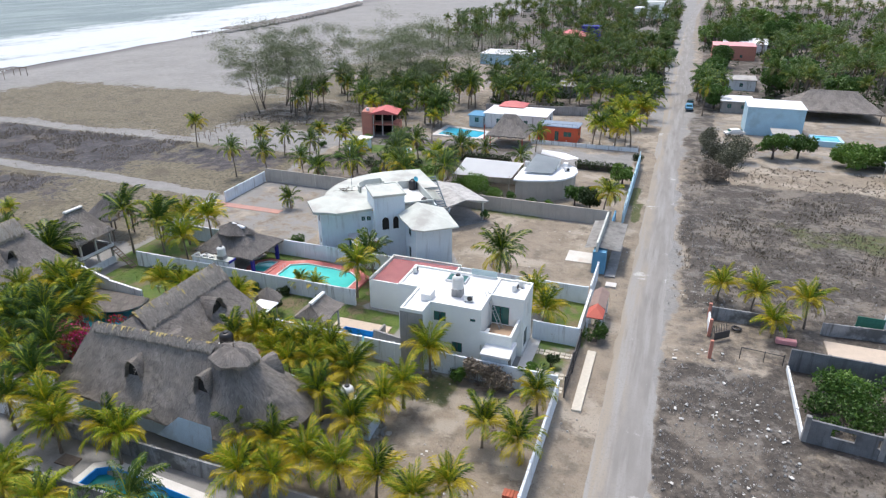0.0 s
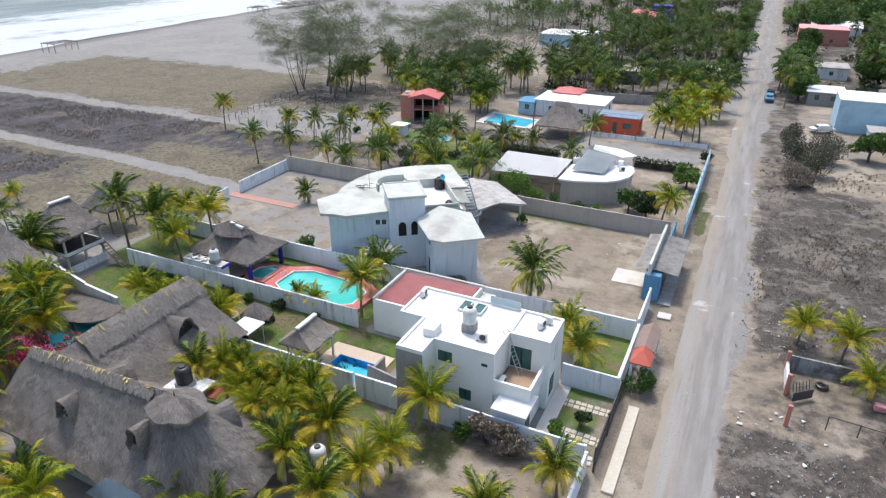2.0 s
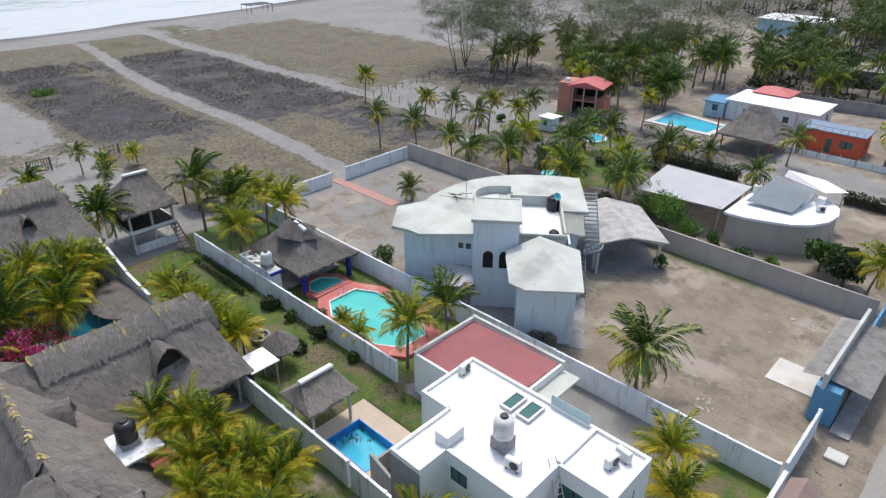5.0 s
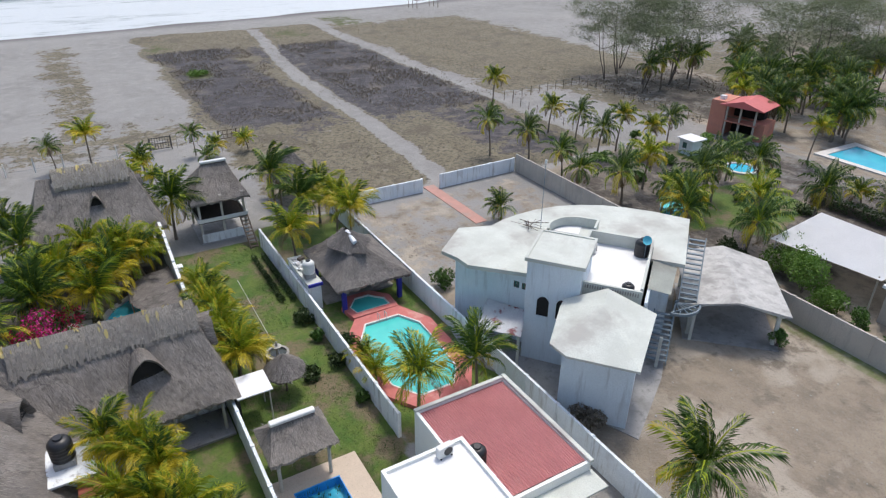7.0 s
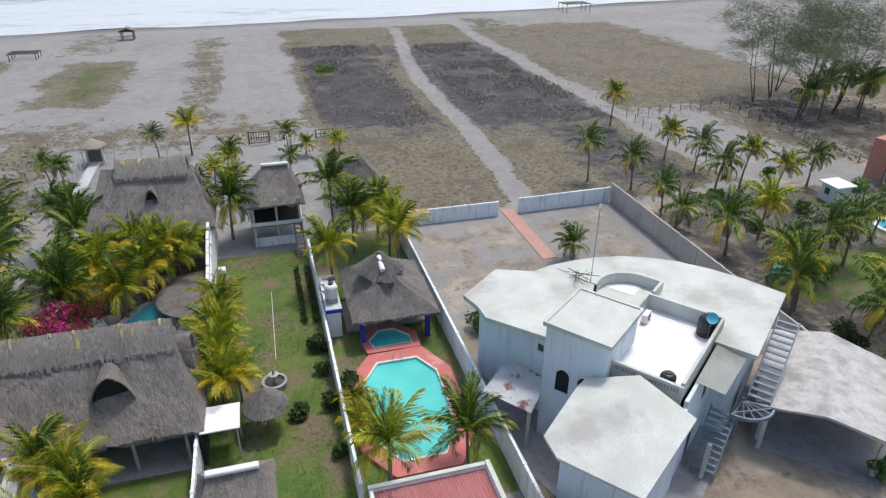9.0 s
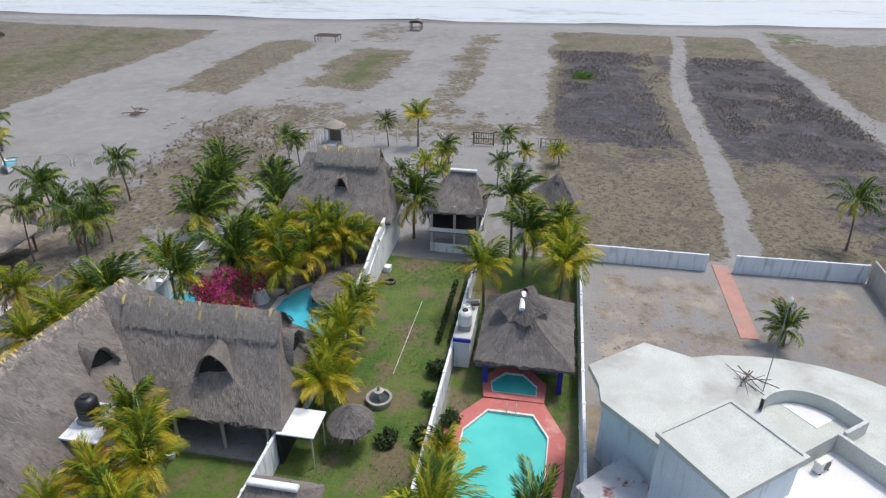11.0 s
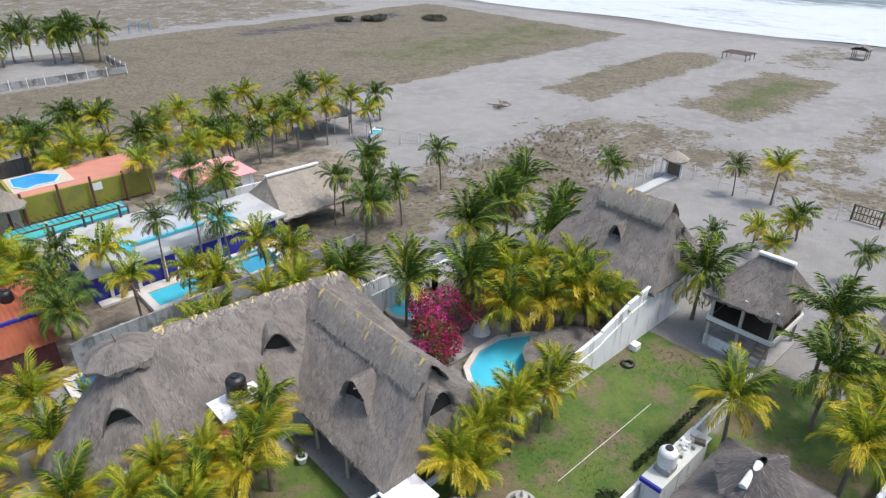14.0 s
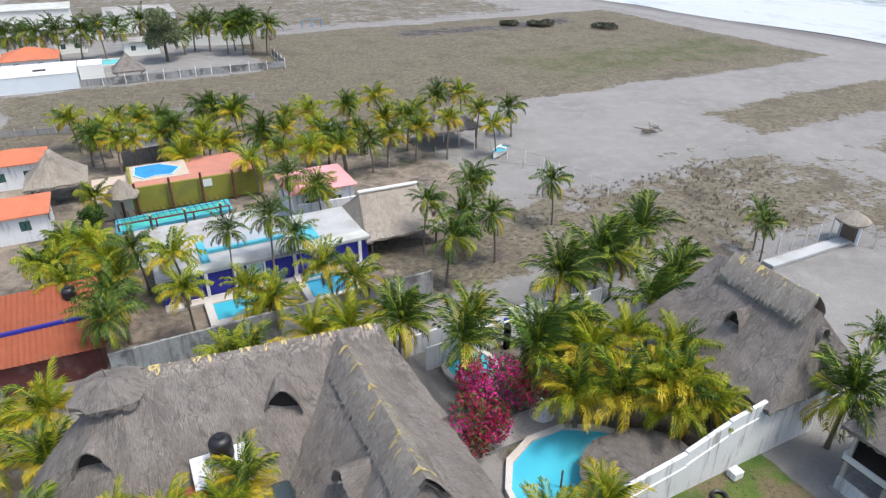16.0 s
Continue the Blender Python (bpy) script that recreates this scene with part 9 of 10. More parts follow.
rows = [[ty.verts.new((-55.6 + (0.38 + 0.12 * math.cos(j * math.tau / 8)) * math.cos(i * math.tau / 20), 46.4 + (0.38 + 0.12 * math.cos(j * math.tau / 8)) * math.sin(i * math.tau / 20), 0.11 + 0.12 * math.sin(j * math.tau / 8))) for j in range(8)] for i in range(20)]
for i in range(20):
    for j in range(8):
        ty.faces.new((rows[i][j], rows[(i + 1) % 20][j], rows[(i + 1) % 20][(j + 1) % 8], rows[i][(j + 1) % 8]))
solo("gate_post", boxed(-52.55, -52.15, 29.75, 30.1, 0, 2.1, bevel=0.02), M_VIOLET, "square violet-blue post beside the white wall", "post")
solo("tyre", ty, M_BLACK, "old black tyre lying on the lawn", "tyre")
hb = thing("hedge", (-52.0, 52.6, 0), "low double clipped hedge row along the lawn", "hedge")
for y, nm in ((52.9, "leaves"), (52.0, "leaves")):
    v, f = leaf_cloud([(-56.0 + i * 0.8, y, 0.3, 0.5, 0.25, 0.3) for i in range(11)], 1500, 0.09, int(y * 10))
    ob = new(nm, raw_mesh(nm, (v - np.array(BASE[hb.name])).tolist(), f.tolist(), [M_LEAFDARK]))
    ob.parent = hb
# grotto, steps and little pool by the grove
solo("water_slide", prism(bmesh.new(), circle(-50.6, 36.9, 0.85, 16), 0.0, 1.1, top=circle(-50.6, 36.9, 0.5, 16)), M_WALLWHITE, "rounded white pool chute", "pool chute")
stp = thing("garden_steps", (-52.4, 27.6, 0), "white garden steps and blue post by the lane", "steps")
for i in range(4):
    part("step", boxed(-54.0 + i * 0.5, -51.0, 26.6 + 0.0, 29.0, 0.18 * i, 0.18 * (i + 1)), M_WALLWHITE, stp)
part("post", boxed(-52.95, -52.65, 28.9, 29.2, 0, 1.9), M_ROYAL, stp, "blue post")
lot_wall("wall_lane", [(-45.0, 27.6), (-52.0, 27.4), (-62.0, 28.4)], 1.6, M_WALLWHITE, "white lane wall of the palm garden")
pool("swimming_pool", circle(-49.0, 30.6, 1.6, 18), circle(-49.0, 30.6, 2.0, 18), 0.2, M_CYAN, M_TERRACE, "small round blue pool by the bougainvillea", "pale rim", 0.1, M_CYAN)
# long pool in front of the thatched house
pool("swimming_pool", [(-35.6, 22.6), (-26.6, 22.6), (-26.6, 25.0), (-34.6, 25.6), (-35.6, 25.0)], [(-36.2, 22.0), (-26.0, 22.0), (-26.0, 25.7), (-34.8, 26.2), (-36.2, 25.4)], 0.3, M_POOLGREEN, M_TERRACE,
     "old blue pool with murky water and white edge", "white edge", 0.6, M_POOLTILE, edge=0.03)
solo("drain_cover", boxed(-39.2, -37.6, 24.6, 25.6, -0.05, 0.12, bevel=0.02), M_WOOD, "square wooden hatch in the sand", "hatch")

# ---- southern neighbours ----
pool("swimming_pool", [(-45.4, 14.0), (-41.9, 14.0), (-41.9, 17.6), (-45.4, 17.6)], [(-46.0, 13.4), (-41.3, 13.4), (-41.3, 18.2), (-46.0, 18.2)], 0.3, M_POOLBLUE, M_TERRACE, "deep blue pool with white edge", "white pool edge", 0.7, M_CYANPAINT, edge=0.05)
pool("swimming_pool", [(-39.2, 14.8), (-34.4, 14.8), (-34.4, 17.4), (-39.2, 17.4)], [(-39.9, 14.2), (-33.8, 14.2), (-33.8, 18.1), (-39.9, 18.1)], 0.25, M_CYAN, M_TERRACE, "shallow pale cyan pool with white edge", "white pool edge", 0.1, M_CYAN)
bw = thing("pool_house", (-39.6, 9.6, 0), "royal blue pool house with white flat roof terrace", "house")
part("wall", wall_with_holes(bmesh.new(), (-48.2, 12.9), (-30.9, 12.9), -0.2, 2.2, 0.2, [(9.2, 10.4, 0.05, 2.05)]), M_ROYAL, bw)
window_in(bw, (-48.2, 12.9), (-30.9, 12.9), (9.2, 10.4, 0.05, 2.05), 0.2, glass=M_GLASSPALE, name="door", mullions=0)
part("door_surround", ring(bmesh.new(), [(-39.15, 0.0), (-37.65, 0.0), (-37.65, 2.2), (-39.15, 2.2)], [(-39.0, 0.05), (-37.8, 0.05), (-37.8, 2.05), (-39.0, 2.05)], 0, 0.06, Matrix.Translation((0, 13.17, 0)) @ Matrix.Rotation(radians(90), 4, "X")), M_PLASTIC, bw, "white door surround")
part("wall", boxed(-48.2, -48.0, 6.4, 12.7, -0.2, 2.2), M_ROYAL, bw)
part("wall", boxed(-31.1, -30.9, 6.4, 12.7, -0.2, 2.2), M_ROYAL, bw)
for x in (-47.4, -44.6, -41.6, -36.6, -34.4, -32.2):
    part("column", boxed(x - 0.13, x + 0.13, 13.12, 13.38, -0.1, 2.2), M_PLASTIC, bw, "white column")
part("roof_terrace", boxed(-48.4, -30.7, 6.2, 13.4, 2.2, 2.45, bevel=0.02), M_DUSTROOF, bw, "weathered pale roof terrace")
part("white_border", boxed(-48.3, -33.0, 12.0, 13.35, 2.453, 2.5), M_GREYROOF, bw, "white painted roof border")
for x0, x1, y0, y1 in ((-41.6, -34.8, 10.2, 10.55), (-44.2, -42.4, 9.4, 12.0), (-35.0, -34.4, 8.4, 12.2)):
    part("cyan_kerb", boxed(x0, x1, y0, y1, 2.503, 2.78), M_CYANPAINT, bw, "cyan painted kerb")
part("roof_block", boxed(-41.5, -35.0, 8.2, 10.2, 2.453, 2.75), M_SLATE, bw, "pale blue-grey roof platform")
part("step", boxed(-39.2, -37.6, 13.45, 14.1, -0.1, 0.3), M_PLASTIC, bw)
part("concrete_apron", boxed(-47.8, -31.0, 13.2, 14.15, -0.15, 0.06), M_TERRACE, bw)
solo("yard_floor", boxed(-44.6, -29.6, -2.2, 6.0, -0.1, 0.09), M_DUSTROOF, "pale worn concrete yard between house and terrace", "yard", kind="structure")
lp = pool("swimming_pool", [(-38.8, -5.4), (-28.7, -5.0), (-28.8, -2.5), (-38.8, -3.4)], [(-39.3, -5.8), (-28.2, -5.4), (-28.2, -2.1), (-39.3, -3.0)], 0.25, M_TURQUOISE, M_CYANPAINT, "long turquoise lap pool below the olive wall", "cyan pool edge", 0.1, M_TURQUOISE)
pg = thing("pergola", (-33.0, -3.0, 0), "row of dark slanting timbers over the lap pool", "pergola")
part("beam", boxed(-39.0, -28.4, -2.35, -2.2, 0.9, 1.02), M_MAROON, pg)
for i in range(18):
    x = -38.8 + i * 0.6
    part("slat", tube(bmesh.new(), (x, -2.2, 1.06), (x + 0.3, -5.9, 0.75), 0.045, n=5), M_FRAME, pg)
for x in (-38.9, -35.4, -31.9, -28.5):
    part("post", boxed(x - 0.08, x + 0.08, -2.35, -2.19, -0.1, 0.9), M_MAROON, pg)
pf = thing("raised_terrace", (-35.0, -10.0, 0), "raised terracotta pool terrace with olive retaining wall", "terrace")
part("wall", boxed(-43.4, -30.2, -6.9, -6.6, 0, 2.75, bevel=0.02), M_OLIVE, pf, "olive green retaining wall")
part("wall", boxed(-30.5, -30.2, -13.8, -6.9, 0, 2.7), M_OLIVE, pf)
part("fill", boxed(-43.2, -30.5, -13.8, -6.9, 0, 2.62), M_SALMON, pf, "orange-tan terrace floor")
part("pale_floor", boxed(-36.2, -30.5, -13.6, -8.6, 2.623, 2.68), M_PALEDECK, pf)
part("lower_floor", boxed(-30.2, -26.6, -13.4, -6.4, -0.1, 1.9), M_PALEDECK, pf, "pale paved corner platform")
part("plaque", boxed(-38.1, -37.2, -6.59, -6.54, 1.75, 2.55), M_PLASTIC, pf, "white square plaque")
hexo = [(-30.9, -12.9), (-33.6, -13.1), (-35.6, -11.0), (-34.6, -9.1), (-32.9, -9.4), (-31.6, -8.9), (-30.7, -10.4)]
part("pool_rim", prism(bmesh.new(), hexo, 2.683, 2.78), M_SKYPAINT, pf, "bright blue pool rim")
part("pool_water", prism(bmesh.new(), [(-32.9 + (x + 32.9) * 0.9, -11.0 + (y + 11.0) * 0.9) for x, y in hexo], 2.783, 2.82), M_LAGOON, pf)
for x, y, h in ((-30.6, -6.2, 3.4), (-33.9, -6.2, 3.5), (-37.0, -6.2, 3.5), (-29.2, -6.0, 2.9), (-40.2, -6.2, 3.3)):
    solo("timber_post", tube(bmesh.new(), (x, y, -0.1), (x, y, h), 0.14, 0.12), M_MAROON, "tall dark timber post by the olive wall", "post", "timber posts")
for x, y in ((-31.4, -1.9), (-34.6, -1.9), (-38.0, -1.9)):
    k = thing("bollard", (x, y, 0), "short dark post with pale yellow top", "post", "poolside posts")
    part("shaft", tube(bmesh.new(), (x, y, -0.1), (x, y, 1.5), 0.12), M_FRAME, k)
    part("cap", tube(bmesh.new(), (x, y, 1.5), (x, y, 1.62), 0.13), M_STRAWPAINT, k, "pale yellow top")
pu = thing("thatch_umbrella", (-29.5, -6.6, 1.9), "pale round thatched umbrella beside the terrace", "umbrella")
t = Thatch(161, 0.05, -0.1)
t.sheet([(-29.4, -6.4, 4.1)] * 25, [(-29.4 + 1.6 * math.cos(a), -6.4 + 1.6 * math.sin(a), 2.5) for a in np.linspace(0, math.tau, 25)], 6, 0.3, 0.06).made("canopy", M_THATCHPALE, pu)
part("pole", tube(bmesh.new(), (-29.4, -6.7, 1.9), (-29.4, -6.5, 3.9), 0.07), M_WOOD, pu)
plain_house("house", -50.8, -44.4, -3.4, 2.4, 3.0, M_WALLWHITE, M_REDMETAL, "white house with faded pink-red hipped roof", "hip", 1.3)
lot_wall("wall_white_lane", [(-44.6, 4.0), (-52.4, 4.4)], 2.4, M_WALLWHITE, "tall white wall beside the pink roof")
palapa("thatched_hut", -55.8, -48.0, 5.6, 13.6, 2.1, ((-55.0, 8.8), (-49.2, 8.6)), 4.5, M_THATCHPALE, "pale thatched hut with white ridge board", 171, white_ridge=True)
palapa("thatched_hut", -73.2, -65.6, -16.4, -9.8, 2.5, ((-70.8, -13.2), (-68.0, -13.2)), 4.6, M_THATCH, "open thatched beach hut behind the palms", 181)
bt = thing("boat", (-73.2, -5.4, 0), "small white and blue boat on the sand", "boat")
bm = bmesh.new()
m = loc(-73.2, -5.4, 35)
rows = []
for s in np.linspace(-1, 1, 9):
    w = 0.75 * (1 - max(0, s) ** 2.2) * (0.85 if s < -0.8 else 1)
    rows.append([bm.verts.new(m @ Vector((s * 2.0, yy * w, zz))) for yy, zz in ((-1, 0.75 + 0.15 * max(0, s)), (-0.65, 0.15), (0, 0.02), (0.65, 0.15), (1, 0.75 + 0.15 * max(0, s)))])
for a, b in zip(rows, rows[1:]):
    for i in range(4):
        bm.faces.new((a[i], a[i + 1], b[i + 1], b[i]))
bm.faces.new(rows[0])
bmesh.ops.remove_doubles(bm, verts=bm.verts[:], dist=0.01)
part("hull", bm, M_PLASTIC, bt)
part("deck", prism(bmesh.new(), [(-1.7, -0.55), (0.6, -0.6), (1.6, 0), (0.6, 0.6), (-1.7, 0.55)], 0.5, 0.62, m), M_CYANPAINT, bt, "sky-blue deck")
part("bench", boxed(-0.9, -0.5, -0.55, 0.55, 0.62, 0.8, m=m), M_PLASTIC, bt)
# orange tiled house with blue edge
oh = thing("house", (-24.0, 17.0, 0), "house with orange clay tile roofs and blue gutter", "house")
part("wall", boxed(-26.6, -20.6, 13.9, 20.0, -0.1, 2.3), M_MAROON, oh, "dark maroon wall")
for q, lab in ((((-27.0, 20.6, 2.35), (-20.2, 20.3, 2.35), (-20.2, 17.6, 3.1), (-27.0, 17.8, 3.1)), "lower orange tile slope"), (((-27.0, 17.6, 3.3), (-20.2, 17.4, 3.3), (-20.2, 13.8, 4.1), (-27.0, 13.8, 4.1)), "upper orange tile slope")):
    n = 40
    rows = []
    bm = bmesh.new()
    a, b, c, d = [Vector(p) for p in q]
    for i in range(n + 1):
        z = Vector((0, 0, 0.05 if i % 2 else 0))
        rows.append([bm.verts.new(a.lerp(b, i / n).lerp(d.lerp(c, i / n), j / 6) + z + Vector((0, 0, 0.03 * (j % 2)))) for j in range(7)])
    for r0, r1 in zip(rows, rows[1:]):
        for j in range(6):
            bm.faces.new((r0[j], r1[j], r1[j + 1], r0[j + 1]))
    bmesh.ops.solidify(bm, geom=bm.faces[:], thickness=0.05)
    part("tile_roof", bm, M_ORANGE, oh, lab)
part("gutter", boxed(-27.0, -20.2, 17.5, 17.72, 3.12, 3.36), M_ROYAL, oh, "royal blue edge")
water_tank(-25.2, 15.4, 3.6, 0.45, 1.0, M_BLACK, "black water tank on the orange roof")
plain_house("house", -22.7, -16.0, -9.6, -4.6, 2.6, M_WALLWHITE, M_ORANGE, "white house with orange tile roof", "hip", 1.0)
plain_house("house", -22.0, -16.0, -24.4, -19.4, 2.9, M_WALLWHITE, M_ORANGE, "small white house with orange tile roof", "hip", 1.0)
palapa("thatched_hut", -26.4, -20.4, -17.0, -11.8, 2.4, ((-23.6, -14.4), (-23.2, -14.4)), 5.4, M_THATCHPALE, "tall pale thatched hut beside the orange roof", 191)
lot_wall("wall_palm_grove", [(-30.0, -22.0), (-38.0, -23.2)], 1.8, M_DARKWALL, "dark mossy wall behind the palms")
plain_house("shed", -34.6, -31.0, -29.0, -26.0, 2.0, M_WALLWHITE, M_WHITEMETAL, "small white roofed shed behind palms", category="shed", holes={0: [], 1: [], 2: [], 3: []})
# property on the far south side
plain_house("house", -25.3, -11.0, -77.5, -67.2, 2.5, M_SKYWHITE, M_ROOFWHITE, "long low white house beyond the field", over=0.06, holes={0: [], 1: [], 2: [], 3: []})
# no hole here: a near-black slab paints the stairwell's shade
solo("roof_opening", boxed(-20.6, -18.6, -71.6, -70.4, 2.66, 2.75), M_INNERSHADE, "near-black slab painting a stairwell's shade on the white roof", "opening")
plain_house("house", -29.5, -25.5, -78.5, -73.4, 2.3, M_WHITE, M_WHITEMETAL, "small white block beside the long house", over=0.05, holes={0: [], 1: [], 2: [], 3: []})
plain_house("house", -22.0, -13.0, -90.0, -82.0, 2.6, M_WHITE, M_ORANGE, "white house with orange tile roof", "hip", 1.7, 0.5)
lot_wall("wall_white_far", [(-45.5, -100.0), (-61.0, -95.0)], 2.0, M_WHITE, "white garden wall behind the palms")
plain_house("house", -41.0, -34.0, -98.0, -92.0, 2.6, M_WHITE, M_OLDROOF, "white house with grey slab roof under palms")
plain_house("house", -27.0, -21.0, -108.0, -100.0, 2.8, M_WHITE, M_OLDROOF, "white house with grey slab roof under palms")
plain_house("house", -48.0, -32.0, -138.0, -122.0, 4.2, M_WHITE, M_OLDROOF, "distant white houses with grey roofs")
plain_house("house", -24.0, -6.0, -152.0, -138.0, 4.5, M_WHITE, M_GREYROOF, "distant white houses with grey roofs")
plain_house("house", -32.0, -25.0, -126.0, -116.0, 3.2, M_WALLWHITE, M_OLDROOF, "distant white houses with grey roofs")
plain_house("house", -18.0, -8.0, -112.0, -102.0, 3.0, M_WALLWHITE, M_OLDROOF, "low grey-roofed house beside orange tiles")
palapa("thatched_shelter", -36.4, -30.9, -72.4, -67.7, 1.9, ((-33.8, -70.0), (-33.5, -70.0)), 4.6, M_THATCH, "steep thatched shelter at the fence", 195, post_mat=M_POLE, category="shelter")
pool("swimming_pool", [(-32.6, -89.0), (-28.6, -89.0), (-28.6, -83.4), (-32.6, -83.4)], [(-33.2, -89.6), (-28.0, -89.6), (-28.0, -82.8), (-33.2, -82.8)], 0.3, M_TURQUOISE, M_TERRACE, "turquoise pool behind the far shelter", "pale deck", 0.1, M_TURQUOISE)
sw = thing("play_frame", (-79.2, -109.7, 0), "small blue swing frame on the sand", "swing")
for x in (-82, -79.5, -77):
    part("frame", tube(bmesh.new(), (x, -110.6, 0), (x, -109.7, 2.2), 0.07), M_BLUEPAINT, sw)
    part("frame", tube(bmesh.new(), (x, -108.8, 0), (x, -109.7, 2.2), 0.07), M_BLUEPAINT, sw)
part("crossbar", tube(bmesh.new(), (-82, -109.7, 2.2), (-77, -109.7, 2.2), 0.07), M_BLUEPAINT, sw)


# beach frames: rough pole shelters near the surf
def pole_shelter(x, y, w, d, h, label, roofed):
    k = thing("beach_shelter", (x, y, 0), label, "shelter", "beach shelters")
    z0 = -0.4
    for sx in (-1, 0, 1):
        for sy in (-1, 1):
            part("post", tube(bmesh.new(), (x + sx * w / 2, y + sy * d / 2, z0 - 0.4), (x + sx * w / 2, y + sy * d / 2, h), 0.1, 0.08, n=6), M_WOOD, k)
    for sy in (-1, 1):
        part("beam", tube(bmesh.new(), (x - w / 2 - 0.4, y + sy * d / 2, h), (x + w / 2 + 0.4, y + sy * d / 2, h), 0.09, n=6), M_WOOD, k)
    for i in range(7):
        xx = x - w / 2 + w * i / 6
        part("rafter", tube(bmesh.new(), (xx, y - d / 2 - 0.4, h + 0.1), (xx, y + d / 2 + 0.4, h + 0.1), 0.06, n=5), M_WOOD, k)
    if roofed:
        t = Thatch(int(x) % 50 + 3, 0.1, 0.0)
        t.sheet(span((x - w / 2, y, h + 1.0), (x + w / 2, y, h + 1.0), 10), span((x - w / 2, y - d / 2 - 0.5, h + 0.2), (x + w / 2, y - d / 2 - 0.5, h + 0.2), 10), 5)
        t.sheet(span((x + w / 2, y, h + 1.0), (x - w / 2, y, h + 1.0), 10), span((x + w / 2, y + d / 2 + 0.5, h + 0.2), (x - w / 2, y + d / 2 + 0.5, h + 0.2), 10), 5)
        t.made("thatch", M_THATCH, k)


pole_shelter(-180.6, 21.8, 2.8, 2.6, 1.9, "bare pole shelter with ragged thatch on the beach", True)
pole_shelter(-203.2, 150.8, 6.0, 8.0, 2.4, "bare wooden pole frame near the surf", False)
pole_shelter(-162.0, 4.2, 4.0, 5.0, 1.1, "collapsed pole frame on the sand", False)
pole_shelter(-227.0, 274.0, 6.0, 8.0, 2.4, "bare wooden pole frame near the surf", False)
def far_shelter(x, y):
    """A low thatched sunshade of the long row on the far beach."""
    k = thing("beach_shelter", (x, y, -0.6), "low brown thatched sunshade in a long beach row", "shelter", "sunshades on the far beach")
    m = loc(x, y, 10)
    bm = bmesh.new()
    hip_roof(bm, [(-3.4, -3.6), (3.4, -3.6), (3.4, 3.6), (-3.4, 3.6)], ([(0.0, -1.5), (0.0, 1.5)], [0, 0, 1, 1]), 1.7, 2.7, 0.2, m)
    part("roof", bm, M_THATCHDARK, k)
    for sx in (-2.6, 2.6):
        for sy in (-2.8, 2.8):
            part("post", tube(bmesh.new(), (sx, sy, -0.8), (sx, sy, 1.6), 0.1, n=5, m=m), M_WOOD, k)
    return k


sunshade = far_shelter(-231.0, 300.0)
for i in range(1, 28):
    f = i / 27
    copy_thing(sunshade, Matrix.Translation((-231.0 - 26 * f - 23 * f * f + (i % 3) * 1.2, 300.0 + 248 * f, -0.6)))
dr = thing("driftwood", (-97.3, -3.7, 0), "tangle of grey driftwood on the sand", "driftwood")
rnd = random.Random(12)
for i in range(16):
    a = rnd.uniform(0, math.tau)
    c = Vector((-97.3 + rnd.uniform(-1.5, 1.5), -3.7 + rnd.uniform(-1.2, 1.2), 0.15 + rnd.random() * 0.4))
    d = Vector((math.cos(a), math.sin(a), rnd.uniform(-0.2, 0.4))) * rnd.uniform(0.5, 1.6)
    part("branch", tube(bmesh.new(), c - d, c + d, 0.08, 0.03, n=5), M_WOOD, dr)
for i, (x, y, r) in enumerate(((-136.0, -87.0, 4.0), (-148.0, -77.0, 4.5), (-128.0, -92.0, 3.0))):
    bush(x, y, 1.1, r, M_SCRUB, "low grey-green beach thicket", 400 + i, count=1500, size=0.3)
broad_tree(-26.2, -3.4, 3.2, 1.7, M_LEAF, "pale-trunked shrubby tree beside the orange roof", 431, count=1200, size=0.2)
bush(-27.4, 2.6, 1.7, 1.5, M_LEAFBRIGHT, "dense green hedge bush by the pool house", 432)
bush(-25.2, 2.9, 1.5, 1.3, M_LEAF, "dense green hedge bush by the pool house", 433)
bush(-136.5, 63.5, 0.9, 2.6, M_LEAFBRIGHT, "low bright green beach creeper", 410, count=900, size=0.18)

# ---- east side of the road ----
lot_wall("wall_ruin_a", [(6.0, 63.6), (13.6, 63.6)], 1.3, M_MOTTLED, "low stained wall across the rubbish lot")
lot_wall("wall_ruin_b", [(16.4, 63.8), (26.0, 64.6)], 1.3, M_MOTTLED, "low patched wall across the rubbish lot")
lot_wall("wall_dark_back", [(12.6, 56.0), (40.0, 55.4)], 2.2, M_DARKWALL, "dark block wall of an overgrown plot")
lot_wall("wall_dark_side", [(12.5, 55.8), (12.5, 46.2)], 0.5, M_WALLWHITE, "broken low white wall of the plot")
rw = thing("ruined_wall", (24.0, 45.2, 0), "unfinished grey block wall with window gaps", "wall", kind="structure")
part("wall", wall_with_holes(bmesh.new(), (12.6, 46.0), (40.0, 43.4), -0.2, 2.0, 0.2, [(1.6, 3.2, 0.9, 1.7), (4.6, 6.4, 0.9, 1.7), (7.8, 9.6, 0.9, 1.7), (11.0, 12.8, 0.9, 1.7), (14.4, 16.2, 0.9, 1.7)]), M_DARKWALL, rw)
for i in range(6):
    part("pier", boxed(12.4 + i * 5.0, 12.75 + i * 5.0, 45.9 - i * 0.475, 46.25 - i * 0.475, 0, 2.3), M_CONCRETE, rw)
part("post", boxed(22.2, 22.6, 66.6, 67.0, 0, 3.0), M_WALLWHITE, rw, "white gate pillar")
solo("net_screen", boxed(19.6, 22.0, 65.8, 65.86, 0.1, 1.6), M_NET, "green shade net on the wall", "net")
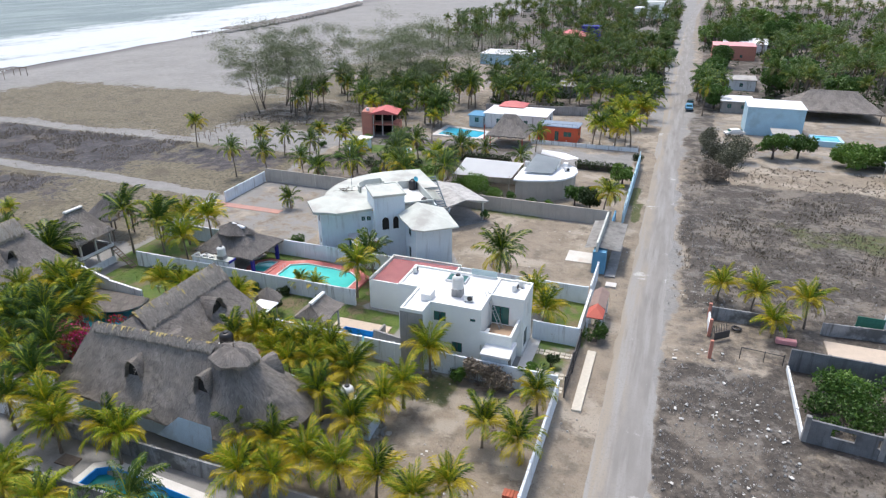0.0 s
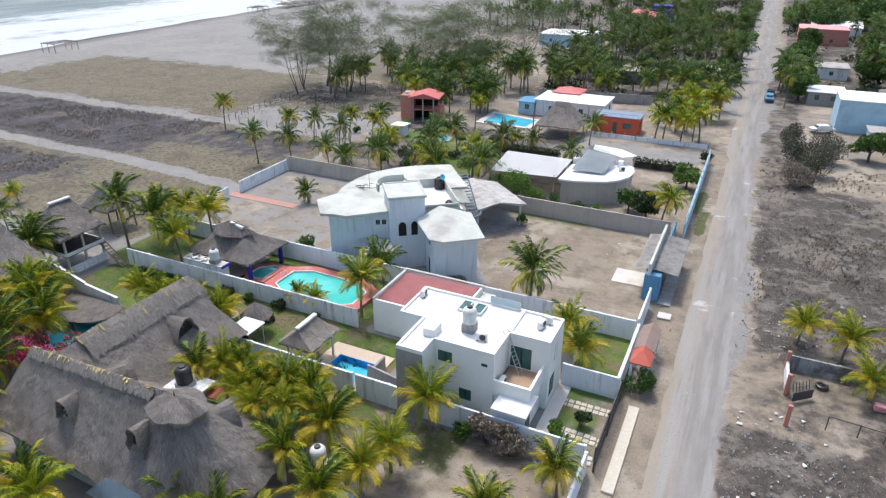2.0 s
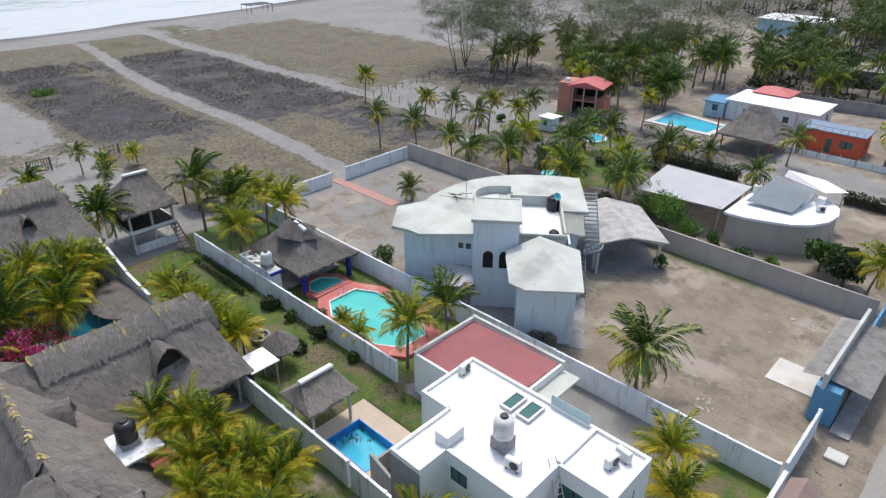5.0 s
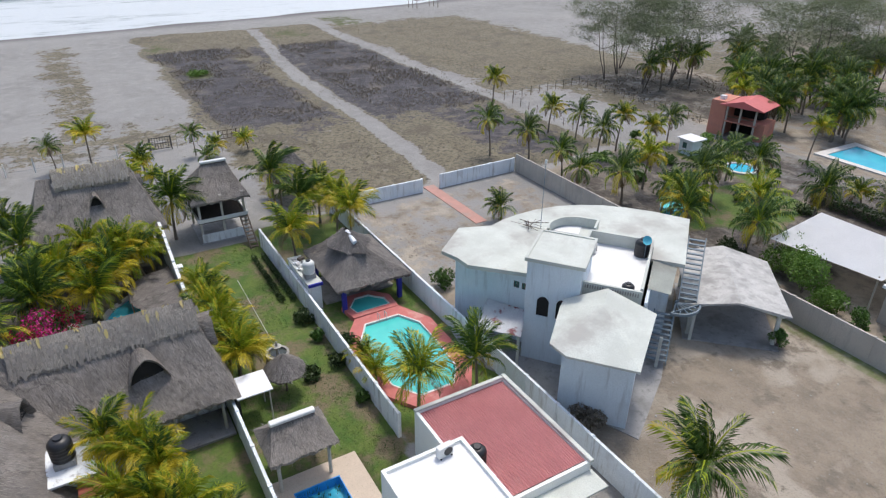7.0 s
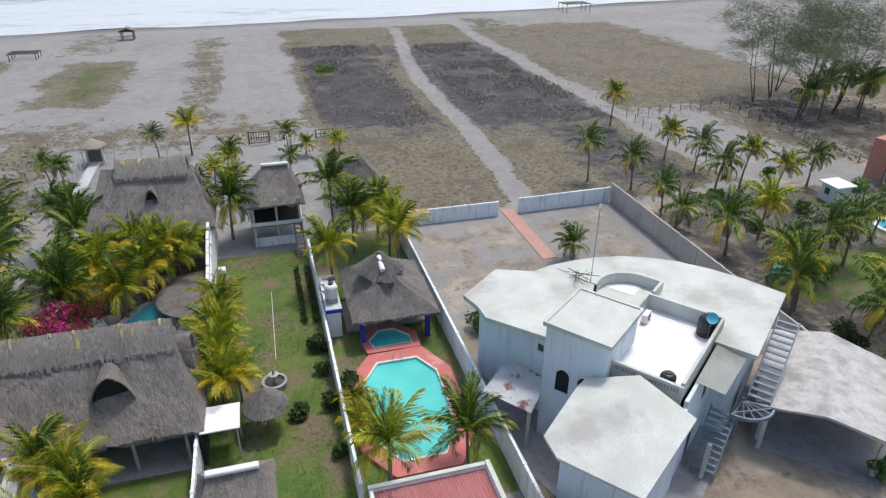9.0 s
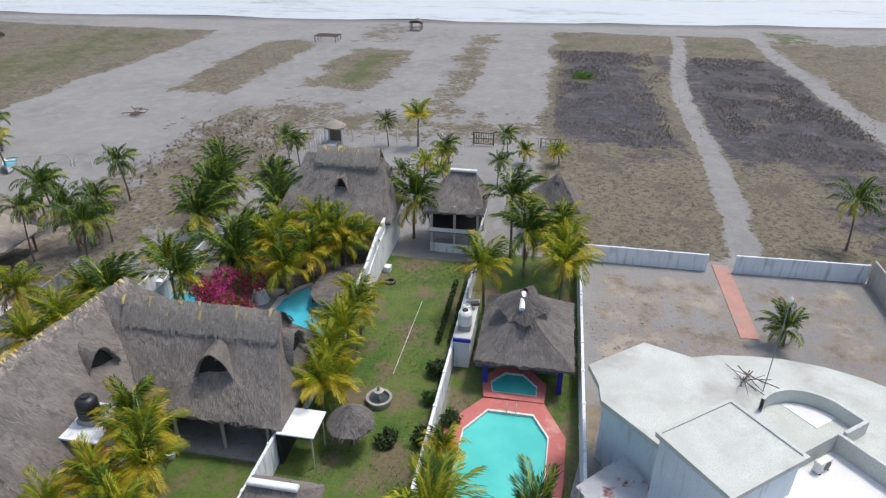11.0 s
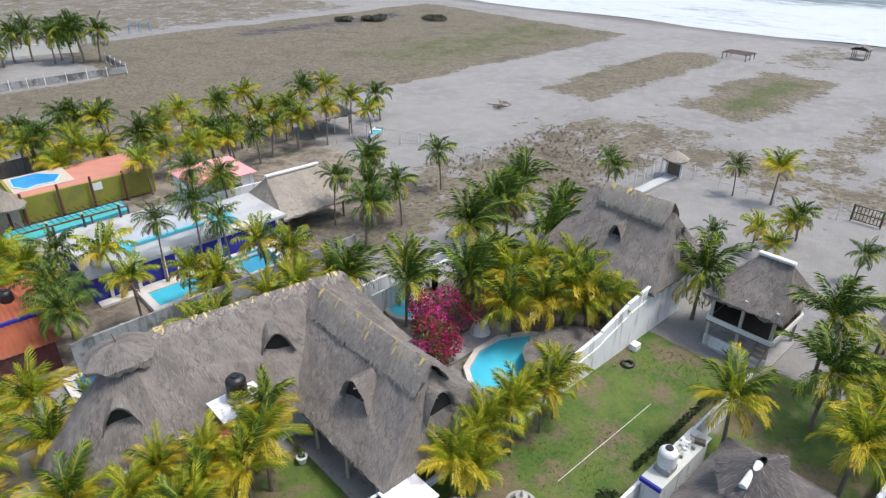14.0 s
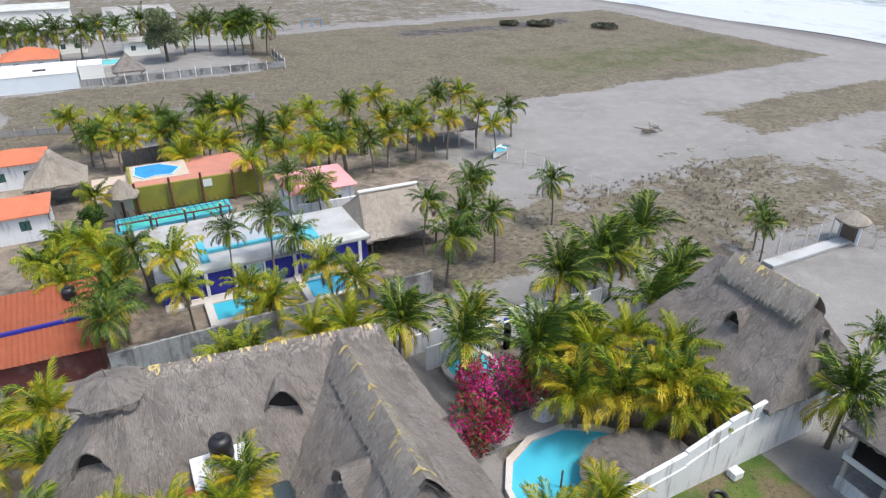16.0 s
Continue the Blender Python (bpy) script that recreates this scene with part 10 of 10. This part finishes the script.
solo("tiled_floor", boxed(16.4, 21.6, 58.4, 62.4, -0.1, 0.1), M_PALEDECK, "bare salmon tiled floor slab", "slab", kind="structure")
solo("kerb_wall", boxed(15.6, 26.0, 58.1, 58.35, 0, 0.6), M_WALLWHITE, "low white kerb wall", "wall")
solo("red_tarp", boxed(12.0, 13.8, 60.4, 61.0, 0, 0.5, bevel=0.05), M_REDMETAL, "crumpled red sheet beside the wall", "tarp")
gp = thing("ruined_gate", (6.1, 60.0, 0), "rusty gate leaf fallen between two posts", "gate")
for y in (55.8, 59.9, 63.3):
    part("post", boxed(5.85, 6.15, y - 0.15, y + 0.15, -0.1, 1.8, bevel=0.02), M_SALMON, gp, "stained pale pillar")
part("wall", boxed(5.9, 6.1, 60.05, 63.15, -0.1, 0.9), M_WALLWHITE, gp, "low stained white wall")
m = loc(6.5, 58.9, 40)
for i in range(6):
    part("bar", tube(bmesh.new(), (i * 0.3, 0, 0.1), (i * 0.3 + 0.2, 0.6, 1.3), 0.03, n=5, m=m), M_DARKSTEEL, gp)
part("leaf", boxed(-0.1, 1.7, -0.02, 0.02, 0.1, 0.9, m=m), M_DARKSTEEL, gp)
fr = thing("iron_frame", (10.0, 56.6, 0), "rusty iron frame standing in the lot", "frame")
for x in (8.6, 10.6, 12.2):
    part("upright", tube(bmesh.new(), (x, 56.5, 0), (x, 56.5, 1.2), 0.04, n=5), M_DARKSTEEL, fr)
part("rail", tube(bmesh.new(), (8.6, 56.5, 1.2), (12.2, 56.5, 1.0), 0.04, n=5), M_DARKSTEEL, fr)
ty = bmesh.new()
rows = [[ty.verts.new((8.6 + (0.38 + 0.12 * math.cos(j * math.tau / 8)) * math.cos(i * math.tau / 20), 62.0 + (0.38 + 0.12 * math.cos(j * math.tau / 8)) * math.sin(i * math.tau / 20), 0.11 + 0.12 * math.sin(j * math.tau / 8))) for j in range(8)] for i in range(20)]
for i in range(20):
    for j in range(8):
        ty.faces.new((rows[i][j], rows[(i + 1) % 20][j], rows[(i + 1) % 20][(j + 1) % 8], rows[i][(j + 1) % 8]))
solo("gate_post", boxed(-52.55, -52.15, 29.75, 30.1, 0, 2.1, bevel=0.02), M_VIOLET, "square violet-blue post beside the white wall", "post")
solo("tyre", ty, M_BLACK, "worn black tyre on bare tan soil", "tyre")
for i, (x, y, r, h) in enumerate(((17.0, 52.0, 3.0, 2.4), (22.0, 50.0, 3.4, 3.0), (19.0, 48.2, 2.4, 2.0), (26.0, 52.6, 3.2, 2.6), (31.0, 50.0, 4.0, 3.2), (15.0, 53.9, 1.8, 1.8), (24.0, 47.0, 2.2, 1.8), (36.0, 52.0, 4.0, 2.8), (14.6, 50.6, 1.9, 1.7), (14.4, 47.9, 1.6, 1.3), (17.4, 54.0, 1.9, 2.0), (20.2, 53.6, 2.2, 2.3), (23.4, 53.8, 2.0, 2.2), (28.6, 48.0, 2.8, 2.2), (16.8, 49.2, 1.9, 1.6), (33.0, 47.6, 2.8, 2.0))):
    bush(x, y, h, r, (M_LEAF, M_LEAFBRIGHT, M_LEAF)[i % 3], "rampant green weed thicket in the walled plot", 500 + i, count=int(500 * r), size=0.15, group="thicket in the walled plot")


# ---- rubble, stones and litter ----
def stone_mesh(seed, material):
    rnd = random.Random(seed)
    bm = bmesh.new()
    bmesh.ops.create_icosphere(bm, subdivisions=1, radius=1.0)
    for v in bm.verts:
        v.co *= rnd.uniform(0.7, 1.15)
        v.co.z *= 0.55
    return finish("stone", bm, material)


STONES = [stone_mesh(s, M_STONE) for s in (1, 2, 3)]
BITS = [finish("scrap", boxed(-1, 1, -0.7, 0.7, -0.1, 0.12, bevel=0.05), M_LITTER), finish("scrap", boxed(-1, 1, -0.25, 0.25, -0.1, 0.2, bevel=0.05), M_LITTER), stone_mesh(9, M_LITTER)]


def scatter(name, label, category, spots, meshes, lo, hi, seed):
    """Loose pieces heaped or strewn: one thing, each piece a part."""
    rnd = random.Random(seed)
    x0, y0 = spots[0][0], spots[0][1]
    k = thing(name, (x0, y0, 0), label, category)
    for x, y, r, n in spots:
        for _ in range(n):
            a, f = rnd.uniform(0, math.tau), rnd.random() ** 0.5 * r
            me = rnd.choice(meshes)
            ob = new(me.name.split(".")[0], me)
            ob.parent = k
            s = lo + (hi - lo) * rnd.random() ** 2.2
            ob.location = (x + math.cos(a) * f - x0, y + math.sin(a) * f - y0, s * 0.12)
            ob.rotation_euler = (rnd.uniform(-0.25, 0.25), rnd.uniform(-0.25, 0.25), rnd.uniform(0, math.tau))
            ob.scale = (s, s * rnd.uniform(0.6, 1.2), s)
    return k


scatter("rubbish", "pale scraps and plastic strewn over the roadside lot", "rubbish", [(5.5, 54.0, 3.5, 34), (6.8, 48.0, 4.0, 54), (6.0, 40.0, 3.5, 46), (10.0, 44.0, 3.0, 20), (5.6, 68.0, 3.5, 44), (9.5, 74.0, 5.0, 36)], BITS, 0.03, 0.2, 3)
scatter("rubble", "grey stones and rubble along the roadside", "rubble", [(6.0, 52.0, 5.0, 40), (5.5, 42.0, 4.0, 30), (5.0, 74.0, 3.0, 40), (6.0, 100.0, 3.5, 30), (4.0, 86.0, 2.0, 25), (10.5, 103.0, 4.0, 25)], STONES, 0.02, 0.07, 5)
scatter("rubbish", "white scraps scattered in the palm lot", "rubbish", [(-14.2, 34.3, 1.0, 5), (-12.1, 66.6, 1.0, 16), (-9.0, 32.0, 2.5, 10), (-9.8, 80.0, 5.0, 10), (-4.4, 60.0, 0.8, 5)], BITS, 0.05, 0.22, 7)
scatter("stone_pile", "heap of grey stones in the palm lot", "stones", [(-18.4, 35.9, 0.8, 26)], STONES, 0.18, 0.42, 9)
scatter("seaweed_clumps", "dark dried clumps on the grey yard sand", "clumps", [(-52.0, 68.0, 5.5, 190)], [stone_mesh(15, M_WOOD)], 0.03, 0.1, 11)
lg = thing("branch_pile", (-10.0, 43.7, 0), "heap of cut dry branches along the white wall", "branches")
rnd = random.Random(21)
for i in range(34):
    a = rnd.gauss(0.1, 0.5)
    c = Vector((rnd.uniform(-12.6, -7.2), 43.7 + rnd.uniform(-0.6, 0.6), 0.1 + rnd.random() * 0.45))
    d = Vector((math.cos(a), math.sin(a), rnd.uniform(-0.1, 0.15))) * rnd.uniform(0.4, 1.2)
    part("branch", tube(bmesh.new(), c - d, c + d, 0.04, 0.015, n=4), M_WOOD, lg)
sh = thing("small_store", (-19.6, 35.6, 0), "small pale blue store under the water tanks", "store")
part("wall", boxed(-20.6, -18.6, 34.6, 36.8, 0, 1.75, bevel=0.02), M_SKYWALL, sh)
part("roof", boxed(-20.8, -18.4, 34.4, 37.0, 1.75, 1.85), M_CONCRETE, sh)
gpst = thing("brick_stack", (-7.0, 32.6, 0), "stack of red bricks by the street wall", "bricks")
for i in range(4):
    for j in range(5):
        part("brick", boxed(-7.5 + j * 0.25, -7.28 + j * 0.25, 32.2, 32.9, i * 0.16, i * 0.16 + 0.14), M_REDTILE, gpst)
pt = thing("flower_pot", (-34.1, 38.8, 0), "pale clay flower pot by the veranda", "flower pot")
part("pot", lathe(bmesh.new(), -34.1, 38.8, [(0.2, 0), (0.32, 0.45), (0.34, 0.5), (0.28, 0.5)], 14), M_WALLWHITE, pt)
v, f = leaf_cloud([(-34.1, 38.8, 0.7, 0.25, 0.25, 0.25)], 60, 0.1, 8)
ob = new("plant", raw_mesh("plant", (v - np.array(BASE[pt.name])).tolist(), f.tolist(), [M_LEAF]))
ob.parent = pt

# low dry scrub and tussocks
def tussocks(name, label, zones, count, size, material, seed):
    rng = np.random.default_rng(seed)
    per = 7
    cx, cy = [], []
    areas = np.array([(z[1] - z[0]) * (z[3] - z[2]) for z in zones])
    for z, n in zip(zones, (count * areas / areas.sum()).astype(int)):
        cx.append(rng.uniform(z[0], z[1], n))
        cy.append(rng.uniform(z[2], z[3], n))
    c = np.stack([np.concatenate(cx), np.concatenate(cy)], 1)
    keep = np.array([noise.noise(Vector((a * 0.16, b * 0.16, seed))) > -0.12 for a, b in c])
    c = np.repeat(c[keep], per, 0)
    n = len(c)
    c = c + rng.normal(size=(n, 2)) * size * 0.5
    h = size * rng.uniform(0.5, 1.3, n)
    a = rng.uniform(0, math.tau, n)
    lean = rng.uniform(0.1, 0.9, n) * h
    w = size * 0.16
    p0 = np.stack([c[:, 0] - np.sin(a) * w, c[:, 1] + np.cos(a) * w, np.full(n, -0.15)], 1)
    p1 = np.stack([c[:, 0] + np.sin(a) * w, c[:, 1] - np.cos(a) * w, np.full(n, -0.15)], 1)
    p2 = np.stack([c[:, 0] + np.cos(a) * lean, c[:, 1] + np.sin(a) * lean, h], 1)
    verts = np.stack([p0, p1, p2], 1).reshape(-1, 3)
    ob = new(name, raw_mesh(name, verts.tolist(), np.arange(len(verts)).reshape(-1, 3).tolist(), [material]))
    tagged(ob, label, "grass", kind="stuff")


tussocks("dry_grass", "tufts of dry brown grass on the fields", [(-182, -66, 58, 75), (-182, -90, 79, 150), (-168, -62, -100, -32), (-155, -120, 14, 26), (-180, -106, 37, 44), (-60, -16, -64, -30)], 11000, 0.1, M_GRASSDRY, 31)
tussocks("roadside_scrub", "dry leafless scrub on the roadside lot", [(2.6, 40, 64, 125), (-100, -66, 8, 26), (-96, -62, 124, 150)], 5000, 0.22, M_TWIG, 37)
tussocks("lot_weeds", "low grey-brown weeds covering the roadside lot", [(8, 45, 68, 108), (13, 45, 22, 44)], 8000, 0.1, M_WEED, 43)
tussocks("burnt_stubble", "scorched pale and dark stubble on the burnt field", [(-162, -130, 59, 78.5), (-130, -96, 59, 76), (-160, -130, 87, 104), (-130, -92, 84, 104)], 9000, 0.19, M_TWIG, 47)
tussocks("lawn_tufts", "uneven green lawn tufts", [(-60, -25, 45.4, 53.0), (-55, -29, 53.7, 61.8), (-10, -6, 53.8, 61.8)], 5200, 0.13, M_LEAF, 41)

def strewn(name, label, zones, seed):
    """Countless crumbs of rubble and rubbish, joined."""
    r = np.random.default_rng(seed)
    verts, faces = [], []
    for x0, x1, y0, y1, n in zones:
        for _ in range(n):
            x, y, a, s = r.uniform(x0, x1), r.uniform(y0, y1), r.uniform(0, math.tau), 0.02 + 0.085 * r.random() ** 4
            c, sn, k = math.cos(a) * s, math.sin(a) * s, len(verts)
            for u, v, z in ((-1, -0.7, -0.05), (1, -0.6, -0.05), (1, 0.7, -0.05), (-1, 0.6, -0.05), (-0.6, -0.4, s * 0.8), (0.7, -0.3, s * 0.7), (0.5, 0.4, s * 0.8), (-0.6, 0.3, s * 0.7)):
                verts.append((x + u * c - v * sn, y + u * sn + v * c, z))
            faces += [(k + 4, k + 5, k + 6, k + 7), (k, k + 1, k + 5, k + 4), (k + 1, k + 2, k + 6, k + 5), (k + 2, k + 3, k + 7, k + 6), (k + 3, k, k + 4, k + 7)]
    tagged(new(name, raw_mesh(name, verts, faces, [M_CRUMB])), label, "rubble", kind="stuff")


strewn("gravel_litter", "crumbs of stone and rubbish strewn on the roadside", [(2.0, 9.0, 20, 54, 1500), (9, 12, 30, 54, 400), (2.0, 8.0, 64, 110, 1100), (6, 24, 65, 80, 500), (-5.2, -3.4, 20, 120, 250), (-22, -6.5, 28.5, 44, 400), (-40, -8, 64, 84, 300)], 77)

# ---- palm woods to the north and south ----
rng = random.Random(99)


CLEARINGS = ((-62, -35, 278, 322), (-26, -9, 300, 332), (-38, -9, 445, 492), (8, 26, 246, 306), (6, 22, 190, 215), (-35, -23, 172, 188), (-72, -50, 216, 247), (24, 42, 214, 234), (-86, -70, 345, 372))


def free(x, y):
    return not (-46 < x < -17 and 119 < y < 158) and not (-4.5 < x < 3.5) and not (8 < x < 46 and 141 < y < 183) and not (-19 < x < -7 and 176 < y < 194) and not any(a < x < b and c < y < d for a, b, c, d in CLEARINGS)


def grove(x0, x1, y0, y1, n, lo, hi, kit):
    made = 0
    while made < n:
        x, y = rng.uniform(x0, x1), rng.uniform(y0, y1)
        if free(x, y):
            plant(kit, round(x, 1), round(y, 1), round(rng.uniform(lo, hi) * 0.88, 1), size=1.24)
            made += 1


grove(-70, -48, 134, 176, 26, 5.5, 8.0, TALLS)
grove(-17, -6, 127, 150, 8, 4.2, 5.4, LIMES)
grove(-17, -6, 150, 186, 12, 4.0, 5.6, TALLS)
grove(-47, -18, 158, 186, 24, 4.5, 7.0, TALLS)
grove(-60, -47.5, 128, 136, 6, 4.5, 6.0, TALLS)
grove(-90, -70, 128, 170, 14, 4.5, 6.5, TALLS)
grove(4.5, 12, 150, 205, 10, 5.0, 7.5, TALLS)
for spot in ((-22.2, -91.5, 6.6), (-19.5, -94.0, 6.2), (-26.1, -90.5, 6.6), (-30.4, -91.0, 7.2), (-34.2, -94.0, 6.2), (-48.0, -92.0, 6.2), (-51.0, -90.5, 6.4), (-54.0, -86.0, 6.2), (-57.0, -84.4, 6.6),
             (-58.6, -83.2, 7.0), (-61.4, -82.0, 6.6), (-45.5, -88.5, 4.8), (-56.0, -89.0, 6.8), (-38.0, -101.0, 6.5), (-13.0, -95.0, 6.0), (-9.0, -99.0, 6.4), (-16.5, -98.0, 6.0), (-60.0, -89.0, 6.8)):
    plant(TALLS, spot[0], spot[1], spot[2] - 1.0, size=1.35)


def undergrowth(name, label, zones, seed, material):
    """Low tangled green cover between the palms."""
    verts, faces, base = [], [], 0
    for i, (x0, x1, y0, y1, n) in enumerate(zones):
        r = random.Random(seed + i)
        blobs = [(r.uniform(x0, x1), r.uniform(y0, y1), 0.6, r.uniform(1.2, 3.2), r.uniform(1.2, 3.2), r.uniform(0.6, 1.6)) for _ in range(n)]
        v, f = leaf_cloud(blobs, n * 60, 0.42, seed + i)
        verts.append(v)
        faces += (f + base).tolist()
        base += len(v)
    tagged(new(name, raw_mesh(name, np.concatenate(verts).tolist(), faces, [material])), label, "undergrowth", kind="stuff")


undergrowth("undergrowth", "tangled green undergrowth below the palms", [(-48, -6, 160, 330, 120), (-85, -6, 330, 600, 160), (8, 90, 186, 330, 150), (60, 200, 150, 330, 150), (8, 280, 330, 640, 260)], 61, M_LEAFDARK)


def far_woods(name, label, zones, seed):
    """Distant palms, trunk and short crown each, joined into one."""
    r = np.random.default_rng(seed)
    tv, tf, _ = trunk_data(5.6, 0.2, 0.13, 0.4, seed)
    cv, cf, ci = crown_data("tall", seed, (0.2, 0.2), 5.6, pairs=8, thick=0.13)
    dv, df, di = crown_data("young", seed + 1, (0.2, 0.2), 5.6, pairs=8, thick=0.13)
    lv, lf = leaf_cloud([(0, 0, 0.9, 2.2, 2.2, 0.9)], 60, 0.4, seed)
    verts, faces, index = [], [], []
    base = 0
    for x0, x1, y0, y1, n in zones:
        for _ in range(n):
            x, y, s, a = r.uniform(x0, x1), r.uniform(y0, y1), r.uniform(0.95, 1.4), r.uniform(0, math.tau)
            if not free(x, y) or -5 < x - 0.000048 * max(0, y - 260) ** 2 < 4:
                continue
            c, sn = math.cos(a) * s, math.sin(a) * s
            lime = r.random() < 0.3
            for (v, f, mi) in ((np.array(tv), tf, [4] * len(tf)), (np.array(dv if lime else cv), df if lime else cf, di if lime else ci), (lv, lf.tolist(), [5] * len(lf))):
                if mi[0] == 5 and r.random() < 0.35:
                    continue
                q = np.empty_like(v)
                q[:, 0], q[:, 1], q[:, 2] = v[:, 0] * c - v[:, 1] * sn + x, v[:, 0] * sn + v[:, 1] * c + y, v[:, 2] * s
                verts.append(q)
                faces += [tuple(i + base for i in p) for p in f]
                index += mi
                base += len(q)
    me = raw_mesh(name, np.concatenate(verts).tolist(), faces, [M_WOODFROND, M_WOODOLIVE, M_WOODOLIVE, M_DRY, M_TRUNK, M_LEAFDARK], index)
    tagged(new(name, me), label, "palm wood", kind="stuff")


far_woods("palm_wood", "dense palm wood along the road to the north", [(-48, -5, 186, 215, 36), (-62, -5, 215, 330, 150), (-85, -6, 330, 620, 210), (-105, -62, 255, 330, 30), (-128, -85, 330, 620, 80)], 51)
far_woods("palm_wood", "dense palm wood east of the road", [(24, 70, 180, 240, 44), (44, 80, 140, 180, 18), (6, 90, 240, 330, 100), (70, 190, 170, 330, 120), (6, 280, 330, 640, 260)], 53)
for i, (x, y, h, r) in enumerate(((-7.5, 249, 6.0, 4.2), (7.5, 313, 7.0, 4.6), (8.6, 221, 5.5, 3.8), (33, 224, 7.5, 6.5), (34, 418, 10.0, 10.0), (40, 198, 6.5, 4.6), (9.5, 240, 5.0, 3.6), (9.5, 335, 8.0, 5.6), (-9, 352, 7.5, 5.0), (29, 252, 6.5, 5.2), (52, 332, 9.5, 9.0), (46, 378, 10.0, 9.0), (-9.5, 292, 6.5, 4.6), (60, 250, 8.0, 6.5), (22, 350, 8.5, 7.0))):
    broad_tree(x, y, h, r, (M_LEAF, M_LEAFBRIGHT, M_LEAF)[i % 3], "round green broadleaf tree among the distant palms", 700 + i, count=1100, size=0.11 * r, group="distant broadleaf trees")

# green underplanting of the northern palm garden
for i, (x, y, r, h) in enumerate(((-65.1, 109.5, 1.0, 1.1), (-43.7, 97.0, 1.4, 1.4), (-42.6, 103.4, 1.3, 1.2), (-46.3, 113.6, 1.2, 1.0), (-58.4, 116.6, 1.4, 1.4), (-51.5, 119.4, 1.5, 1.3), (-55.0, 105.4, 1.5, 1.3), (-58.2, 103.0, 1.3, 1.2), (-50.6, 101.0, 1.7, 1.5), (-47.6, 96.4, 1.4, 1.2), (-39.4, 100.2, 1.6, 1.5), (-37.2, 106.0, 1.5, 1.4), (-52.8, 97.4, 1.3, 1.2), (-61.0, 99.0, 1.2, 1.0), (-40.0, 114.5, 1.4, 1.2))):
    bush(x, y, h, r, (M_LEAF, M_LEAFBRIGHT, M_LEAFDARK)[i % 3], "green garden shrub below the palms", 800 + i, count=420, size=0.17, group="shrubs of the palm garden")

for spot in WAITING.values():
    settle(*spot)
